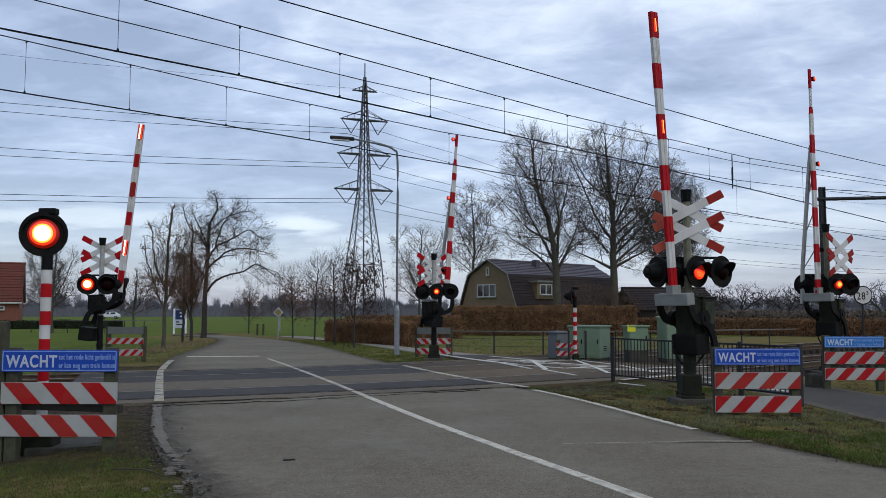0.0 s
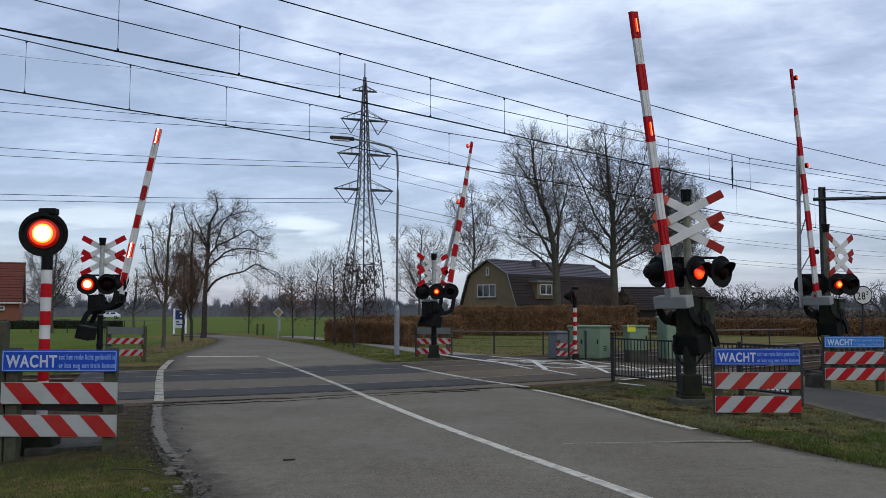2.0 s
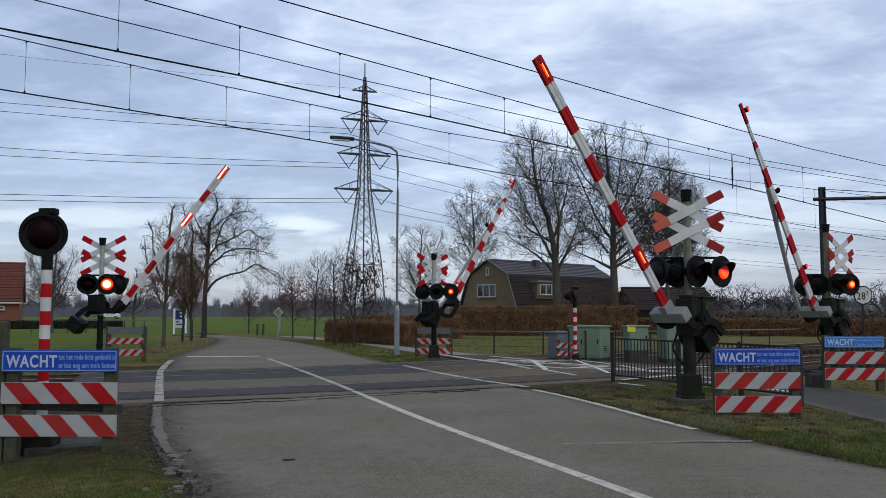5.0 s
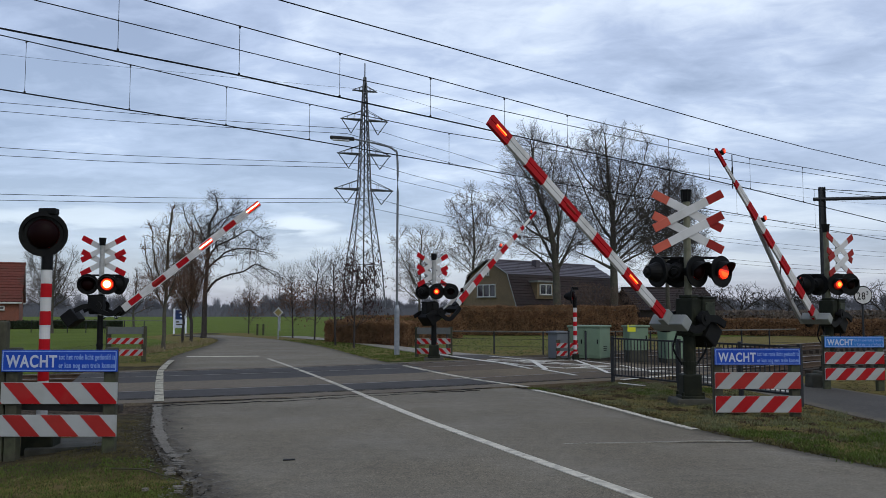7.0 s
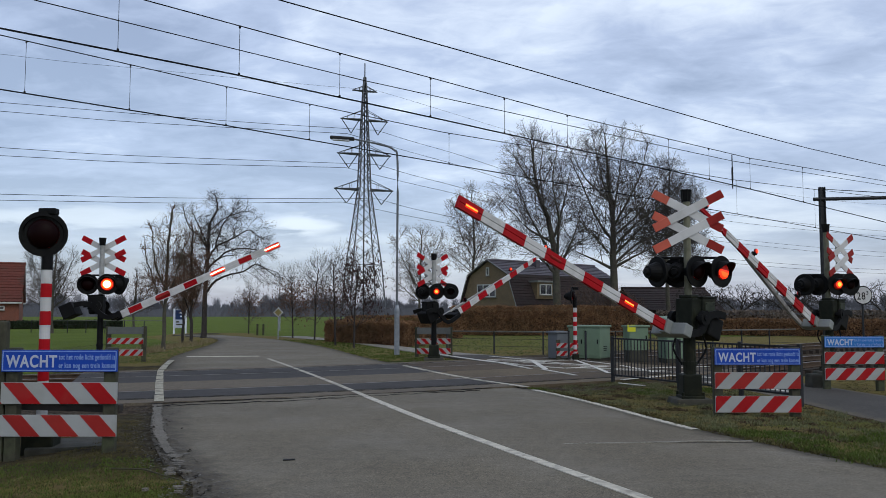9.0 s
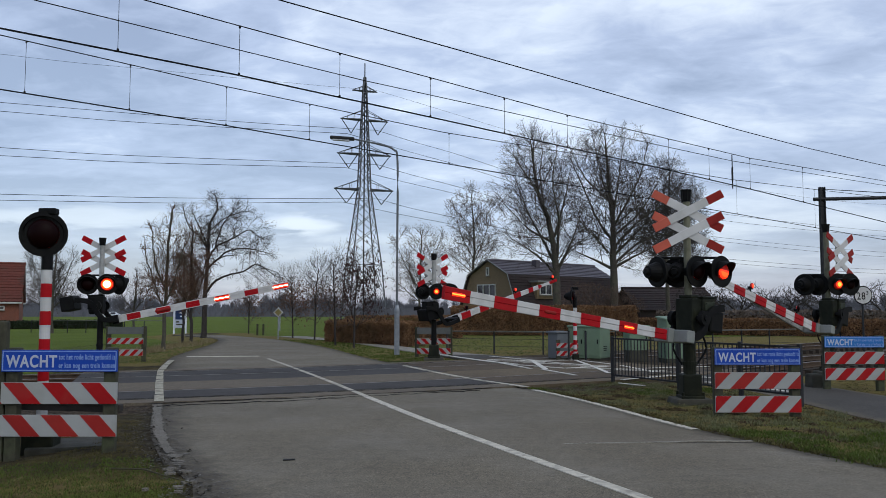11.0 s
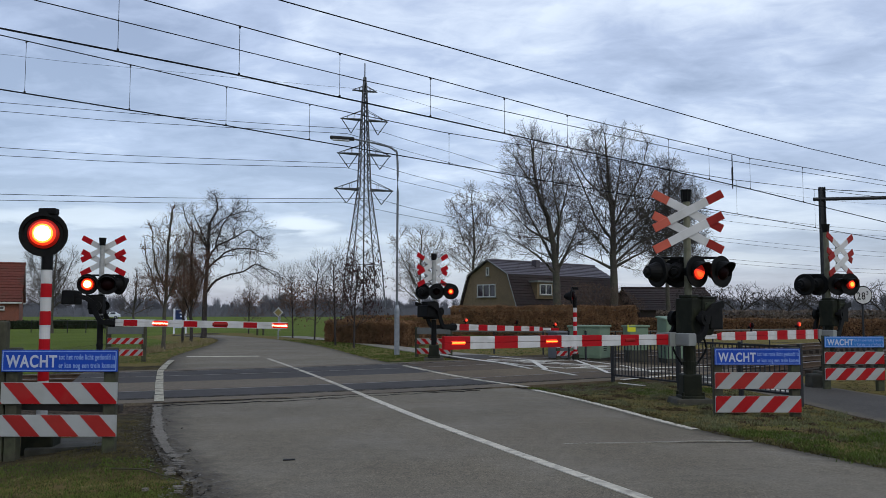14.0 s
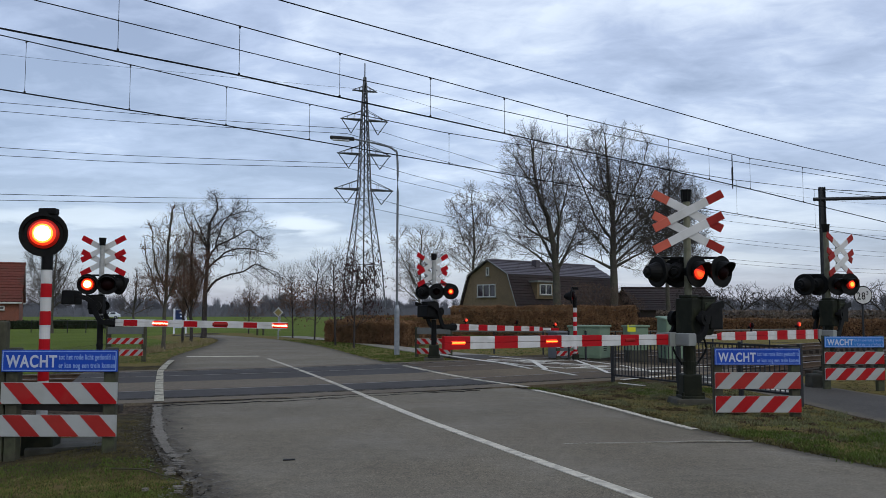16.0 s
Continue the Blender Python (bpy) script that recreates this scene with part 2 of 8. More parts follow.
def lerp_curve(curve, y):
    """x at y along a curve of (x, y) points with rising y."""
    key = id(curve)
    if key not in CURVES:
        c = np.array(curve)
        CURVES[key] = (curve, np.interp(np.arange(-10, 90, 0.05), c[:, 1], c[:, 0]).tolist())
    t = CURVES[key][1]
    u = min(max((y + 10) / 0.05, 0.0), len(t) - 2.0)
    i = int(u)
    return t[i] + (t[i + 1] - t[i]) * (u - i)


# ---------------------------------------------------------------- the lie of the land
# The near rail of the railway: y as a function of x, gently curved.
def rail_y(x):
    lo, hi = -6.5, 10.0
    c = min(max(x, lo), hi)
    u = c - 0.99
    return 17.38 + 0.60 * u + 0.0175 * u * u + (0.60 + 0.035 * u) * (x - c)


def rail_dir(x):
    u = min(max(x, -6.5), 10.0) - 0.99
    d = Vector((1, 0.60 + 0.035 * u, 0))
    return d.normalized()


def track_point(x, off, z=0.0):
    """The place beside the near rail at x, off metres farther away across the track."""
    d = rail_dir(x)
    return Vector((x, rail_y(x), z)) + Vector((-d.y, d.x, 0)) * off


RAILS = (0.05, 1.55, 5.30, 6.80)
ROAD_L = spline([(-0.9, -4), (-1.2, 2), (-2.02, 6.97), (-2.75, 8.5), (-3.75, 11.0), (-5.15, 15.4), (-6.85, 21.0), (-8.6, 26.7), (-9.5, 31.5),
                 (-10.9, 40.5), (-12.9, 48.0), (-17.5, 55.0)])
ROAD_R = spline([(6.6, -4), (5.6, 2), (4.55, 7.6), (4.24, 8.25), (3.81, 9.42), (3.48, 10.3), (3.12, 11.5), (2.49, 14.2), (1.8, 16.4), (0.9, 18.2),
                 (0.1, 20.1), (-0.98, 23.2), (-2.71, 28.4), (-5.62, 37.8), (-9.73, 47.5), (-15.5, 56.7)])
CENTRE = spline([(3.6, 1.5), (1.53, 6.97), (0.7, 9.12), (-0.26, 11.71), (-1.31, 14.8), (-2.88, 19.45), (-5.47, 26.73)])
PATH_L = spline([(7.2, 2.0), (6.1, 11.0), (5.84, 16.5), (5.0, 20.1), (3.3, 23.2), (1.75, 24.2), (0.29, 27.7), (-2.1, 34.5), (-5.22, 42.8), (-10.16, 52.0)])
PATH_R = spline([(10.4, 2.0), (8.6, 11.0), (7.85, 16.5), (7.3, 21.0), (5.6, 25.0), (3.7, 27.6), (1.83, 29.6), (-0.52, 34.0), (-4.0, 43.2), (-9.2, 54.0)])


def track_depth(x, y):
    """How far a place lies inside the bed of the railway, 0 to 1, and its distance across."""
    a = x
    for _ in range(4):
        # walk towards the foot of the perpendicular on the near rail
        u = min(max(a, -6.5), 10.0) - 0.99
        k = 0.60 + 0.035 * u
        a += 0.8 * ((x - a) + k * (y - rail_y(a))) / (1 + k * k)
    k = 0.60 + 0.035 * (min(max(a, -6.5), 10.0) - 0.99)
    off = ((y - rail_y(a)) - k * (x - a)) / math.sqrt(1 + k * k)
    return max(0.0, min(1.0, (off + 2.2) / 0.9)) * max(0.0, min(1.0, (9.2 - off) / 0.9)), off


def land(x, y):
    """Height of the ground sheet."""
    z = 0.035 * noise.noise((x * 0.35, y * 0.35, 1.0)) - 0.02
    t, _ = track_depth(x, y)
    z -= 0.26 * t * (1 if (x < -6.8 or x > 8.6) else 0.0)
    if y < 60:
        d1 = lerp_curve(ROAD_L, y) - x
        d2 = x - lerp_curve(ROAD_R, y)
        near = max(0.0, d1, d2)
        z = z * min(1.0, near / 0.8) - 0.015 * (near < 0.01)
        pl, pr = lerp_curve(PATH_L, y), lerp_curve(PATH_R, y)
        if pl < x < pr:
            z = min(z, -0.02)
        # the verge falls away from the road before the crossing
        if y < 13 and d1 > 0.6:
            z -= 0.11 * min(1.0, (d1 - 0.6) / 1.2) * min(1.0, (13 - y) / 2.5)
        # a shallow ditch in the verge beyond the crossing
        if y > 26 and 1.0 < d1 < 5.0:
            z -= 0.18 * math.sin((d1 - 1.0) / 4.0 * math.pi) * min(1.0, (y - 26) / 4)
    return z


def ground_material():
    mat = bpy.data.materials.new("winter_grass_and_soil")
    mat.use_nodes = True
    n, l = mat.node_tree.nodes, mat.node_tree.links
    bsdf = n["Principled BSDF"]
    bsdf.inputs["Roughness"].default_value = 0.95
    bsdf.inputs["Specular IOR Level"].default_value = 0.08
    co = n.new("ShaderNodeTexCoord")
    att = n.new("ShaderNodeAttribute")
    att.attribute_name = "cover"

    def tex(sc, detail=6, rough=0.6):
        t = n.new("ShaderNodeTexNoise")
        t.inputs["Scale"].default_value, t.inputs["Detail"].default_value, t.inputs["Roughness"].default_value = sc, detail, rough
        l.new(co.outputs["Object"], t.inputs["Vector"])
        return t.outputs[0]

    def ramp(src, stops):
        r = n.new("ShaderNodeValToRGB")
        els = r.color_ramp.elements
        while len(els) < len(stops):
            els.new(0.5)
        for e, (p, c) in zip(els, stops):
            e.position, e.color = p, (*c, 1)
        l.new(src, r.inputs[0])
        return r.outputs[0]

    def mix(f, a, b):
        m = n.new("ShaderNodeMixRGB")
        l.new(f, m.inputs[0]), l.new(a, m.inputs[1]), l.new(b, m.inputs[2])
        return m.outputs[0]

    meadow = ramp(tex(0.25), [(0.3, (0.088, 0.120, 0.018)), (0.7, (0.126, 0.164, 0.028))])
    verge = ramp(tex(4.5, 9, 0.7), [(0.28, (0.062, 0.044, 0.019)), (0.42, (0.175, 0.128, 0.054)), (0.56, (0.165, 0.142, 0.038)), (0.70, (0.31, 0.245, 0.110))])
    soil = ramp(tex(5.0, 10, 0.7), [(0.3, (0.022, 0.018, 0.010)), (0.55, (0.062, 0.050, 0.028)), (0.75, (0.105, 0.086, 0.048))])
    stones = n.new("ShaderNodeTexVoronoi")
    stones.inputs["Scale"].default_value = 22
    l.new(co.outputs["Object"], stones.inputs["Vector"])
    ballast = ramp(stones.outputs["Color"], [(0.0, (0.022, 0.016, 0.010)), (0.5, (0.066, 0.049, 0.032)), (1.0, (0.14, 0.108, 0.076))])
    sep = n.new("ShaderNodeSeparateColor")
    l.new(att.outputs["Color"], sep.inputs[0])

    def soft(src, wobble=0.55):
        a = n.new("ShaderNodeMath")
        a.operation = "MULTIPLY_ADD"
        a.inputs[1].default_value, a.inputs[2].default_value = wobble, -wobble / 2
        l.new(tex(2.2, 8), a.inputs[0])
        b = n.new("ShaderNodeMath")
        b.operation = "ADD"
        l.new(a.outputs[0], b.inputs[0]), l.new(src, b.inputs[1])
        c = n.new("ShaderNodeMapRange")
        c.inputs["From Min"].default_value, c.inputs["From Max"].default_value = 0.35, 0.65
        l.new(b.outputs[0], c.inputs[0])
        return c.outputs[0]

    c = mix(soft(sep.outputs[0]), meadow, verge)
    c = mix(soft(sep.outputs[1]), c, soil)
    c = mix(soft(sep.outputs[2], 0.3), c, ballast)
    l.new(c, bsdf.inputs["Base Color"])
    b = n.new("ShaderNodeBump")
    b.inputs["Strength"].default_value, b.inputs["Distance"].default_value = 1.0, 0.08
    l.new(tex(16, 8, 0.7), b.inputs["Height"])
    l.new(b.outputs[0], bsdf.inputs["Normal"])
    return mat


def build_ground():
    """One sheet to the horizon, fine near the crossing and coarse far away."""
    def steps(lo, hi, fine_lo, fine_hi, fine):
        a = list(np.arange(fine_lo, fine_hi + 1e-6, fine))
        s, v = fine, fine_hi
        while v < hi:
            s *= 1.35
            v = min(hi, v + s)
            a.append(v)
        s, v = fine, fine_lo
        while v > lo:
            s *= 1.35
            v = max(lo, v - s)
            a.insert(0, v)
        return a
    xs, ys = steps(-2500, 2500, -16, 16, 0.33), steps(-400, 3500, 2, 46, 0.33)
    verts, cover = [], []
    for y in ys:
        for x in xs:
            verts.append((x, y, land(x, y) if abs(x) < 60 and -10 < y < 90 else -0.03))
            t, off = track_depth(x, y) if abs(x) < 400 and y < 500 else (0, 0)
            l_edge, r_edge = lerp_curve(ROAD_L, y), lerp_curve(ROAD_R, y)
            verge = soil = 0.0
            if y < 60:
                d1, d2 = l_edge - x, x - r_edge
                near = max(d1, d2)
                verge = 1.0 if (near < 1.3 or (x > r_edge and y < 34) or (x > 6 and x > r_edge and y < 52)) else max(0.0, 1 - (near - 1.3) / 2.2)
                soil = max(0.0, 1 - max(0.0, near) / 0.35) * 0.75
                if y < 55 and x > lerp_curve(PATH_R, y):
                    verge = max(verge, 0.52)
                if x < l_edge and y < 24:
                    # trodden brown verge beside the crossing
                    soil = max(soil, 0.62 * max(0.0, min(1.0, (y - 7.2) / 1.2)) * max(0.0, 1 - max(0.0, d1 - 2.5) / 3.0))
                    if y < 7.6:
                        verge = min(verge, 0.42)
                if x > r_edge and y < 12 and d2 > 1.2:
                    verge = min(verge, 0.5)
            cover.append((verge, soil, t if abs(x) < 300 else 0.0, 1.0))
    nx = len(xs)
    faces = [(j * nx + i, j * nx + i + 1, (j + 1) * nx + i + 1, (j + 1) * nx + i) for j in range(len(ys) - 1) for i in range(nx - 1)]
    ob = link_mesh("ground", verts, faces, ground_material(), smooth=True)
    col = ob.data.color_attributes.new("cover", "FLOAT_COLOR", "POINT")
    col.data.foreach_set("color", np.array(cover, dtype=np.float32).ravel())
    tagged(ob, "flat winter meadow with brown verges and soil", "ground", kind="structure")


build_ground()


def asphalt(name, base, patch, stain, soil=None):
    mat = bpy.data.materials.new(name)
    mat.use_nodes = True
    n, l = mat.node_tree.nodes, mat.node_tree.links
    bsdf = n["Principled BSDF"]
    bsdf.inputs["Roughness"].default_value = 0.82
    bsdf.inputs["Specular IOR Level"].default_value = 0.22
    co = n.new("ShaderNodeTexCoord")

    def tex(sc, detail, rough=0.6):
        t = n.new("ShaderNodeTexNoise")
        t.inputs["Scale"].default_value, t.inputs["Detail"].default_value, t.inputs["Roughness"].default_value = sc, detail, rough
        l.new(co.outputs["Object"], t.inputs["Vector"])
        return t.outputs[0]
    v = n.new("ShaderNodeTexVoronoi")
    v.inputs["Scale"].default_value = 85
    l.new(co.outputs["Object"], v.inputs["Vector"])
    r = n.new("ShaderNodeValToRGB")
    r.color_ramp.elements[0].color, r.color_ramp.elements[1].color = (*[c * 0.55 for c in base], 1), (*[c * 1.5 for c in base], 1)
    l.new(v.outputs["Color"], r.inputs[0])
    def toned(src, sc, detail, rough, lo, hi):
        mr = n.new("ShaderNodeMapRange")
        mr.inputs["From Min"].default_value, mr.inputs["From Max"].default_value = 0.3, 0.7
        mr.inputs["To Min"].default_value, mr.inputs["To Max"].default_value = lo, hi
        l.new(tex(sc, detail, rough), mr.inputs[0])
        h = n.new("ShaderNodeHueSaturation")
        l.new(mr.outputs[0], h.inputs["Value"]), l.new(src, h.inputs["Color"])
        return h.outputs[0]

    m1 = n.new("ShaderNodeMixRGB")
    m1.inputs[2].default_value = (*patch, 1)
    f1 = n.new("ShaderNodeMapRange")
    f1.inputs["From Min"].default_value, f1.inputs["From Max"].default_value, f1.inputs["To Max"].default_value = 0.42, 0.66, 0.75
    l.new(tex(0.7, 6), f1.inputs[0]), l.new(f1.outputs[0], m1.inputs[0]), l.new(r.outputs[0], m1.inputs[1])
    m2 = n.new("ShaderNodeMixRGB")
    m2.inputs[2].default_value = (*stain, 1)
    f2 = n.new("ShaderNodeMapRange")
    f2.inputs["From Min"].default_value, f2.inputs["From Max"].default_value, f2.inputs["To Max"].default_value = 0.56, 0.74, 0.6
    l.new(tex(2.6, 9, 0.7), f2.inputs[0]), l.new(f2.outputs[0], m2.inputs[0]), l.new(m1.outputs[0], m2.inputs[1])
    # grit, then scuffs, then broad worn areas
    colour = toned(toned(toned(m2.outputs[0], 55, 4, 0.8, 0.62, 1.38), 5.5, 6, 0.7, 0.86, 1.14), 0.35, 3, 0.5, 0.88, 1.12)
    if soil is not None:
        # soil and crumbs carried onto the edges
        at = n.new("ShaderNodeAttribute")
        at.attribute_name = "edge"
        ma = n.new("ShaderNodeMath")
        ma.operation = "MULTIPLY_ADD"
        ma.inputs[1].default_value, ma.inputs[2].default_value = 1.5, -0.75
        l.new(tex(3.2, 9, 0.7), ma.inputs[0])
        ad = n.new("ShaderNodeMath")
        ad.operation = "ADD"
        l.new(at.outputs["Fac"], ad.inputs[0]), l.new(ma.outputs[0], ad.inputs[1])
        f3 = n.new("ShaderNodeMapRange")
        f3.inputs["From Min"].default_value, f3.inputs["From Max"].default_value, f3.inputs["To Max"].default_value = 0.25, 0.85, 0.92
        l.new(ad.outputs[0], f3.inputs[0])
        dirt = n.new("ShaderNodeValToRGB")
        dirt.color_ramp.elements[0].color, dirt.color_ramp.elements[1].color = (*[c * 0.5 for c in soil], 1), (*[c * 1.7 for c in soil], 1)
        dirt.color_ramp.elements[0].position, dirt.color_ramp.elements[1].position = 0.3, 0.7
        l.new(tex(14, 8, 0.75), dirt.inputs[0])
        m3 = n.new("ShaderNodeMixRGB")
        l.new(f3.outputs[0], m3.inputs[0]), l.new(colour, m3.inputs[1]), l.new(dirt.outputs[0], m3.inputs[2])
        colour = m3.outputs[0]
    l.new(colour, bsdf.inputs["Base Color"])
    b = n.new("ShaderNodeBump")
    b.inputs["Strength"].default_value, b.inputs["Distance"].default_value = 0.35, 0.004
    l.new(v.outputs["Distance"], b.inputs["Height"])
    l.new(b.outputs[0], bsdf.inputs["Normal"])
    return mat


M["asphalt"] = asphalt("worn_grey_asphalt", (0.150, 0.127, 0.088), (0.172, 0.152, 0.116), (0.088, 0.074, 0.052), (0.062, 0.052, 0.036))
M["asphalt_path"] = asphalt("cycle_path_asphalt", (0.055, 0.049, 0.040), (0.070, 0.062, 0.050), (0.038, 0.034, 0.028), (0.10, 0.082, 0.055))
M["panel_dark"] = asphalt("dark_crossing_panel", (0.046, 0.042, 0.038), (0.056, 0.051, 0.046), (0.032, 0.029, 0.026))
M["panel_grey"] = asphalt("grey_crossing_panel", (0.132, 0.108, 0.076), (0.112, 0.090, 0.062), (0.080, 0.063, 0.042))
M["panel_brown"] = asphalt("soiled_brown_planks", (0.128, 0.097, 0.058), (0.088, 0.064, 0.037), (0.165, 0.128, 0.080))
M["panel_worn"] = asphalt("worn_brown_panel", (0.072, 0.052, 0.032), (0.092, 0.066, 0.039), (0.045, 0.032, 0.020))
M["marking"] = material("worn_white_road_paint", (0.56, 0.515, 0.41), 0.7, vary=0.18, scale=14, dirt=(0.22, 0.20, 0.16), dirt_amount=0.8, dirt_scale=7)
M["marking_bright"] = material("fresh_white_road_paint", (0.68, 0.65, 0.57), 0.7, vary=0.1, scale=8, dirt=(0.3, 0.29, 0.26), dirt_amount=0.5, dirt_scale=5)
M["marking_soiled"] = material("soiled_chipped_road_paint", (0.47, 0.43, 0.34), 0.8, vary=0.25, scale=8, dirt=(0.11, 0.10, 0.08), dirt_amount=0.95, dirt_scale=4)


def strip(name, left, right, z, thick, mat, label, ys, soil=(0.6, 0.2)):
    """A slab between two edge curves, in rows at the given y; the attribute "edge" says how much soil lies along its sides."""
    verts, faces, edge = [], [], []
    share = (0, 0.012, 0.03, 0.055, 0.09, 0.13, 0.18, 0.25, 0.37, 0.5, 0.63, 0.75, 0.85, 0.92, 0.96, 0.982, 0.993, 1)
    w = len(share)
    cuts = w - 1
    for y in ys:
        a, b = lerp_curve(left, y), lerp_curve(right, y)
        for k in range(w):
            x = a + (b - a) * share[k]
            camber = 0.03 * (1 - (2 * share[k] - 1) ** 2)
            verts.append((x, y, z + camber))
            edge.append(max(0, 1 - (x - a) / soil[0], 1 - (b - x) / soil[1]))
        verts.append((a, y, z - thick)), verts.append((b, y, z - thick))
        edge += [1, 1]
    s = w + 2
    for j in range(len(ys) - 1):
        o, p = j * s, (j + 1) * s
        for k in range(cuts):
            faces.append((o + k, o + k + 1, p + k + 1, p + k))
        faces.append((o + w, o, p, p + w))
        faces.append((o + cuts, o + w + 1, p + w + 1, p + cuts))
    ob = link_mesh(name, verts, faces, mat)
    at = ob.data.attributes.new("edge", "FLOAT", "POINT")
    at.data.foreach_set("value", edge)
    return tagged(ob, label, name, kind="structure")


strip("road", ROAD_L, ROAD_R, 0.0, 0.3, M["asphalt"], "worn grey asphalt country road over the railway crossing",
      [*np.arange(-24, -4, 2.0), *np.arange(-4, 46, 0.5), *np.linspace(46, 55, 12)], (0.85, 0.42))
strip("cycle_path", PATH_L, PATH_R, -0.012, 0.3, M["asphalt_path"], "grey asphalt cycle path beside the road",
      [*np.arange(2, 29.6, 0.5)], (0.35, 0.35))
M["path_pale"] = asphalt("pale_concrete_path", (0.255, 0.235, 0.195), (0.225, 0.205, 0.168), (0.15, 0.135, 0.105), (0.11, 0.095, 0.062))
strip("cycle_path", PATH_L, PATH_R, -0.010, 0.3, M["path_pale"], "pale concrete cycle path beyond the crossing",
      [*np.arange(29.505, 46, 0.5), *np.linspace(46, 52, 8)], (0.25, 0.25))


def ribbon(name, pts, width, z, mat, label, parent=None):
    """A thin painted band along pts."""
    verts, faces = [], []
    for i, p in enumerate(pts):
        d = Vector((*(np.array(pts[min(i + 1, len(pts) - 1)]) - np.array(pts[max(i - 1, 0)])), 0)).normalized()
        q = Vector((-d.y, d.x, 0)) * width / 2
        c = Vector((p[0], p[1], z))
        verts += [c - q, c + q, c - q - Vector((0, 0, 0.01)), c + q - Vector((0, 0, 0.01))]
    for i in range(len(pts) - 1):
        o = 4 * i
        faces += [(o, o + 4, o + 5, o + 1), (o, o + 2, o + 6, o + 4), (o + 1, o + 5, o + 7, o + 3)]
    return tagged(link_mesh(name, verts, faces, mat, parent), label, "road marking" if parent is None else "", kind="structure")


def between(curve, y0, y1):
    return [p for p in curve if y0 <= p[1] <= y1]


ribbon("centre_line", between(CENTRE, 2.0, 14.9), 0.125, 0.037, M["marking"], "long white painted centre line on asphalt")
ribbon("centre_line", between(CENTRE, 14.7, 26.8), 0.105, 0.040, M["marking_soiled"], "worn white centre line across the rails")
ribbon("edge_line", [(p[0] - 0.06, p[1]) for p in between(ROAD_R, 10.8, 16.6)], 0.11, 0.010, M["marking"], "white edge line beside the verge")
ribbon("edge_line", [(p[0] - 0.06, p[1]) for p in between(ROAD_R, 16.5, 23.6)], 0.13, 0.044, M["marking_soiled"], "chipped white edge line across the rails")
M["marking_crumbled"] = asphalt("crumbled_edge_paint", (0.165, 0.148, 0.118), (0.090, 0.078, 0.060), (0.30, 0.28, 0.235))
M["flake"] = asphalt("broken_asphalt", (0.15, 0.135, 0.11), (0.11, 0.098, 0.078), (0.20, 0.185, 0.15))
M["marking_worn"] = asphalt("nearly_worn_off_paint", (0.24, 0.22, 0.18), (0.20, 0.18, 0.14), (0.34, 0.32, 0.27))
OLD_EDGE = [(-2.34, 7.6), (-2.64, 8.5), (-3.1, 9.5), (-3.57, 10.7), (-4.04, 12.03), (-4.74, 14.15), (-5.69, 17.0), (-7.0, 21.0), (-7.73, 23.7), (-8.3, 26.0)]


def edge_blocks():
    """The old edge line on the soil side: crumbled near the camera, yellowed blocks over the rails."""
    rr = random.Random(8)
    verts, faces = [], []
    for k in range(150):
        y = 7.5 + k * 0.046
        c, w = lerp_curve(OLD_EDGE, y) + 0.03, (0.072 if y > 10 else 0.05)
        verts += [(c - w + rr.gauss(0, 0.014), y, 0.015), (c + w + rr.gauss(0, 0.014), y, 0.020)]
    for k in range(149):
        y = 7.5 + k * 0.046
        if y > 9.2 or (y > 8.3 and rr.random() < 0.7):
            faces.append((2 * k, 2 * k + 1, 2 * k + 3, 2 * k + 2))
    tagged(link_mesh("edge_line", verts, faces, M["marking_crumbled"]), "crumbled pale remains of the old edge line", "road marking", kind="structure")
    # broken flakes of the road's rim
    verts, faces = [], []
    for _ in range(12):
        y = rr.uniform(7.0, 9.4)
        k = rr.uniform(0.02, 0.06)
        c = Vector((lerp_curve(OLD_EDGE, y) + rr.gauss(0.03, 0.09), y, 0.018))
        n, a0 = rr.randint(5, 8), rr.uniform(0, 6.28)
        o = len(verts)
        ring = [(c.x + math.cos(a0 + 6.283 * q / n) * k * rr.uniform(0.8, 1.6), c.y + math.sin(a0 + 6.283 * q / n) * k * rr.uniform(0.6, 1.2)) for q in range(n)]
        verts += [(u, v, 0.020 + rr.uniform(-0.004, 0.004)) for u, v in ring] + [(u, v, 0.0) for u, v in ring]
        faces.append(tuple(range(o, o + n)))
        faces += [(o + q, o + n + q, o + n + (q + 1) % n, o + (q + 1) % n) for q in range(n)]
    tagged(link_mesh("edge_flakes", verts, faces, M["flake"]), "broken flakes of asphalt at the road's rim", "asphalt flakes", kind="stuff")
    y = 14.0
    while y < 25.6:
        L = rr.uniform(0.8, 1.1)
        pts = [(lerp_curve(OLD_EDGE, y + L * k / 3) + 0.05, y + L * k / 3) for k in range(4)]
        ribbon("edge_block", pts, rr.uniform(0.145, 0.175), 0.046, M["marking_yellow"], "yellowed block of the edge line across the rails")
        y += L + 0.12


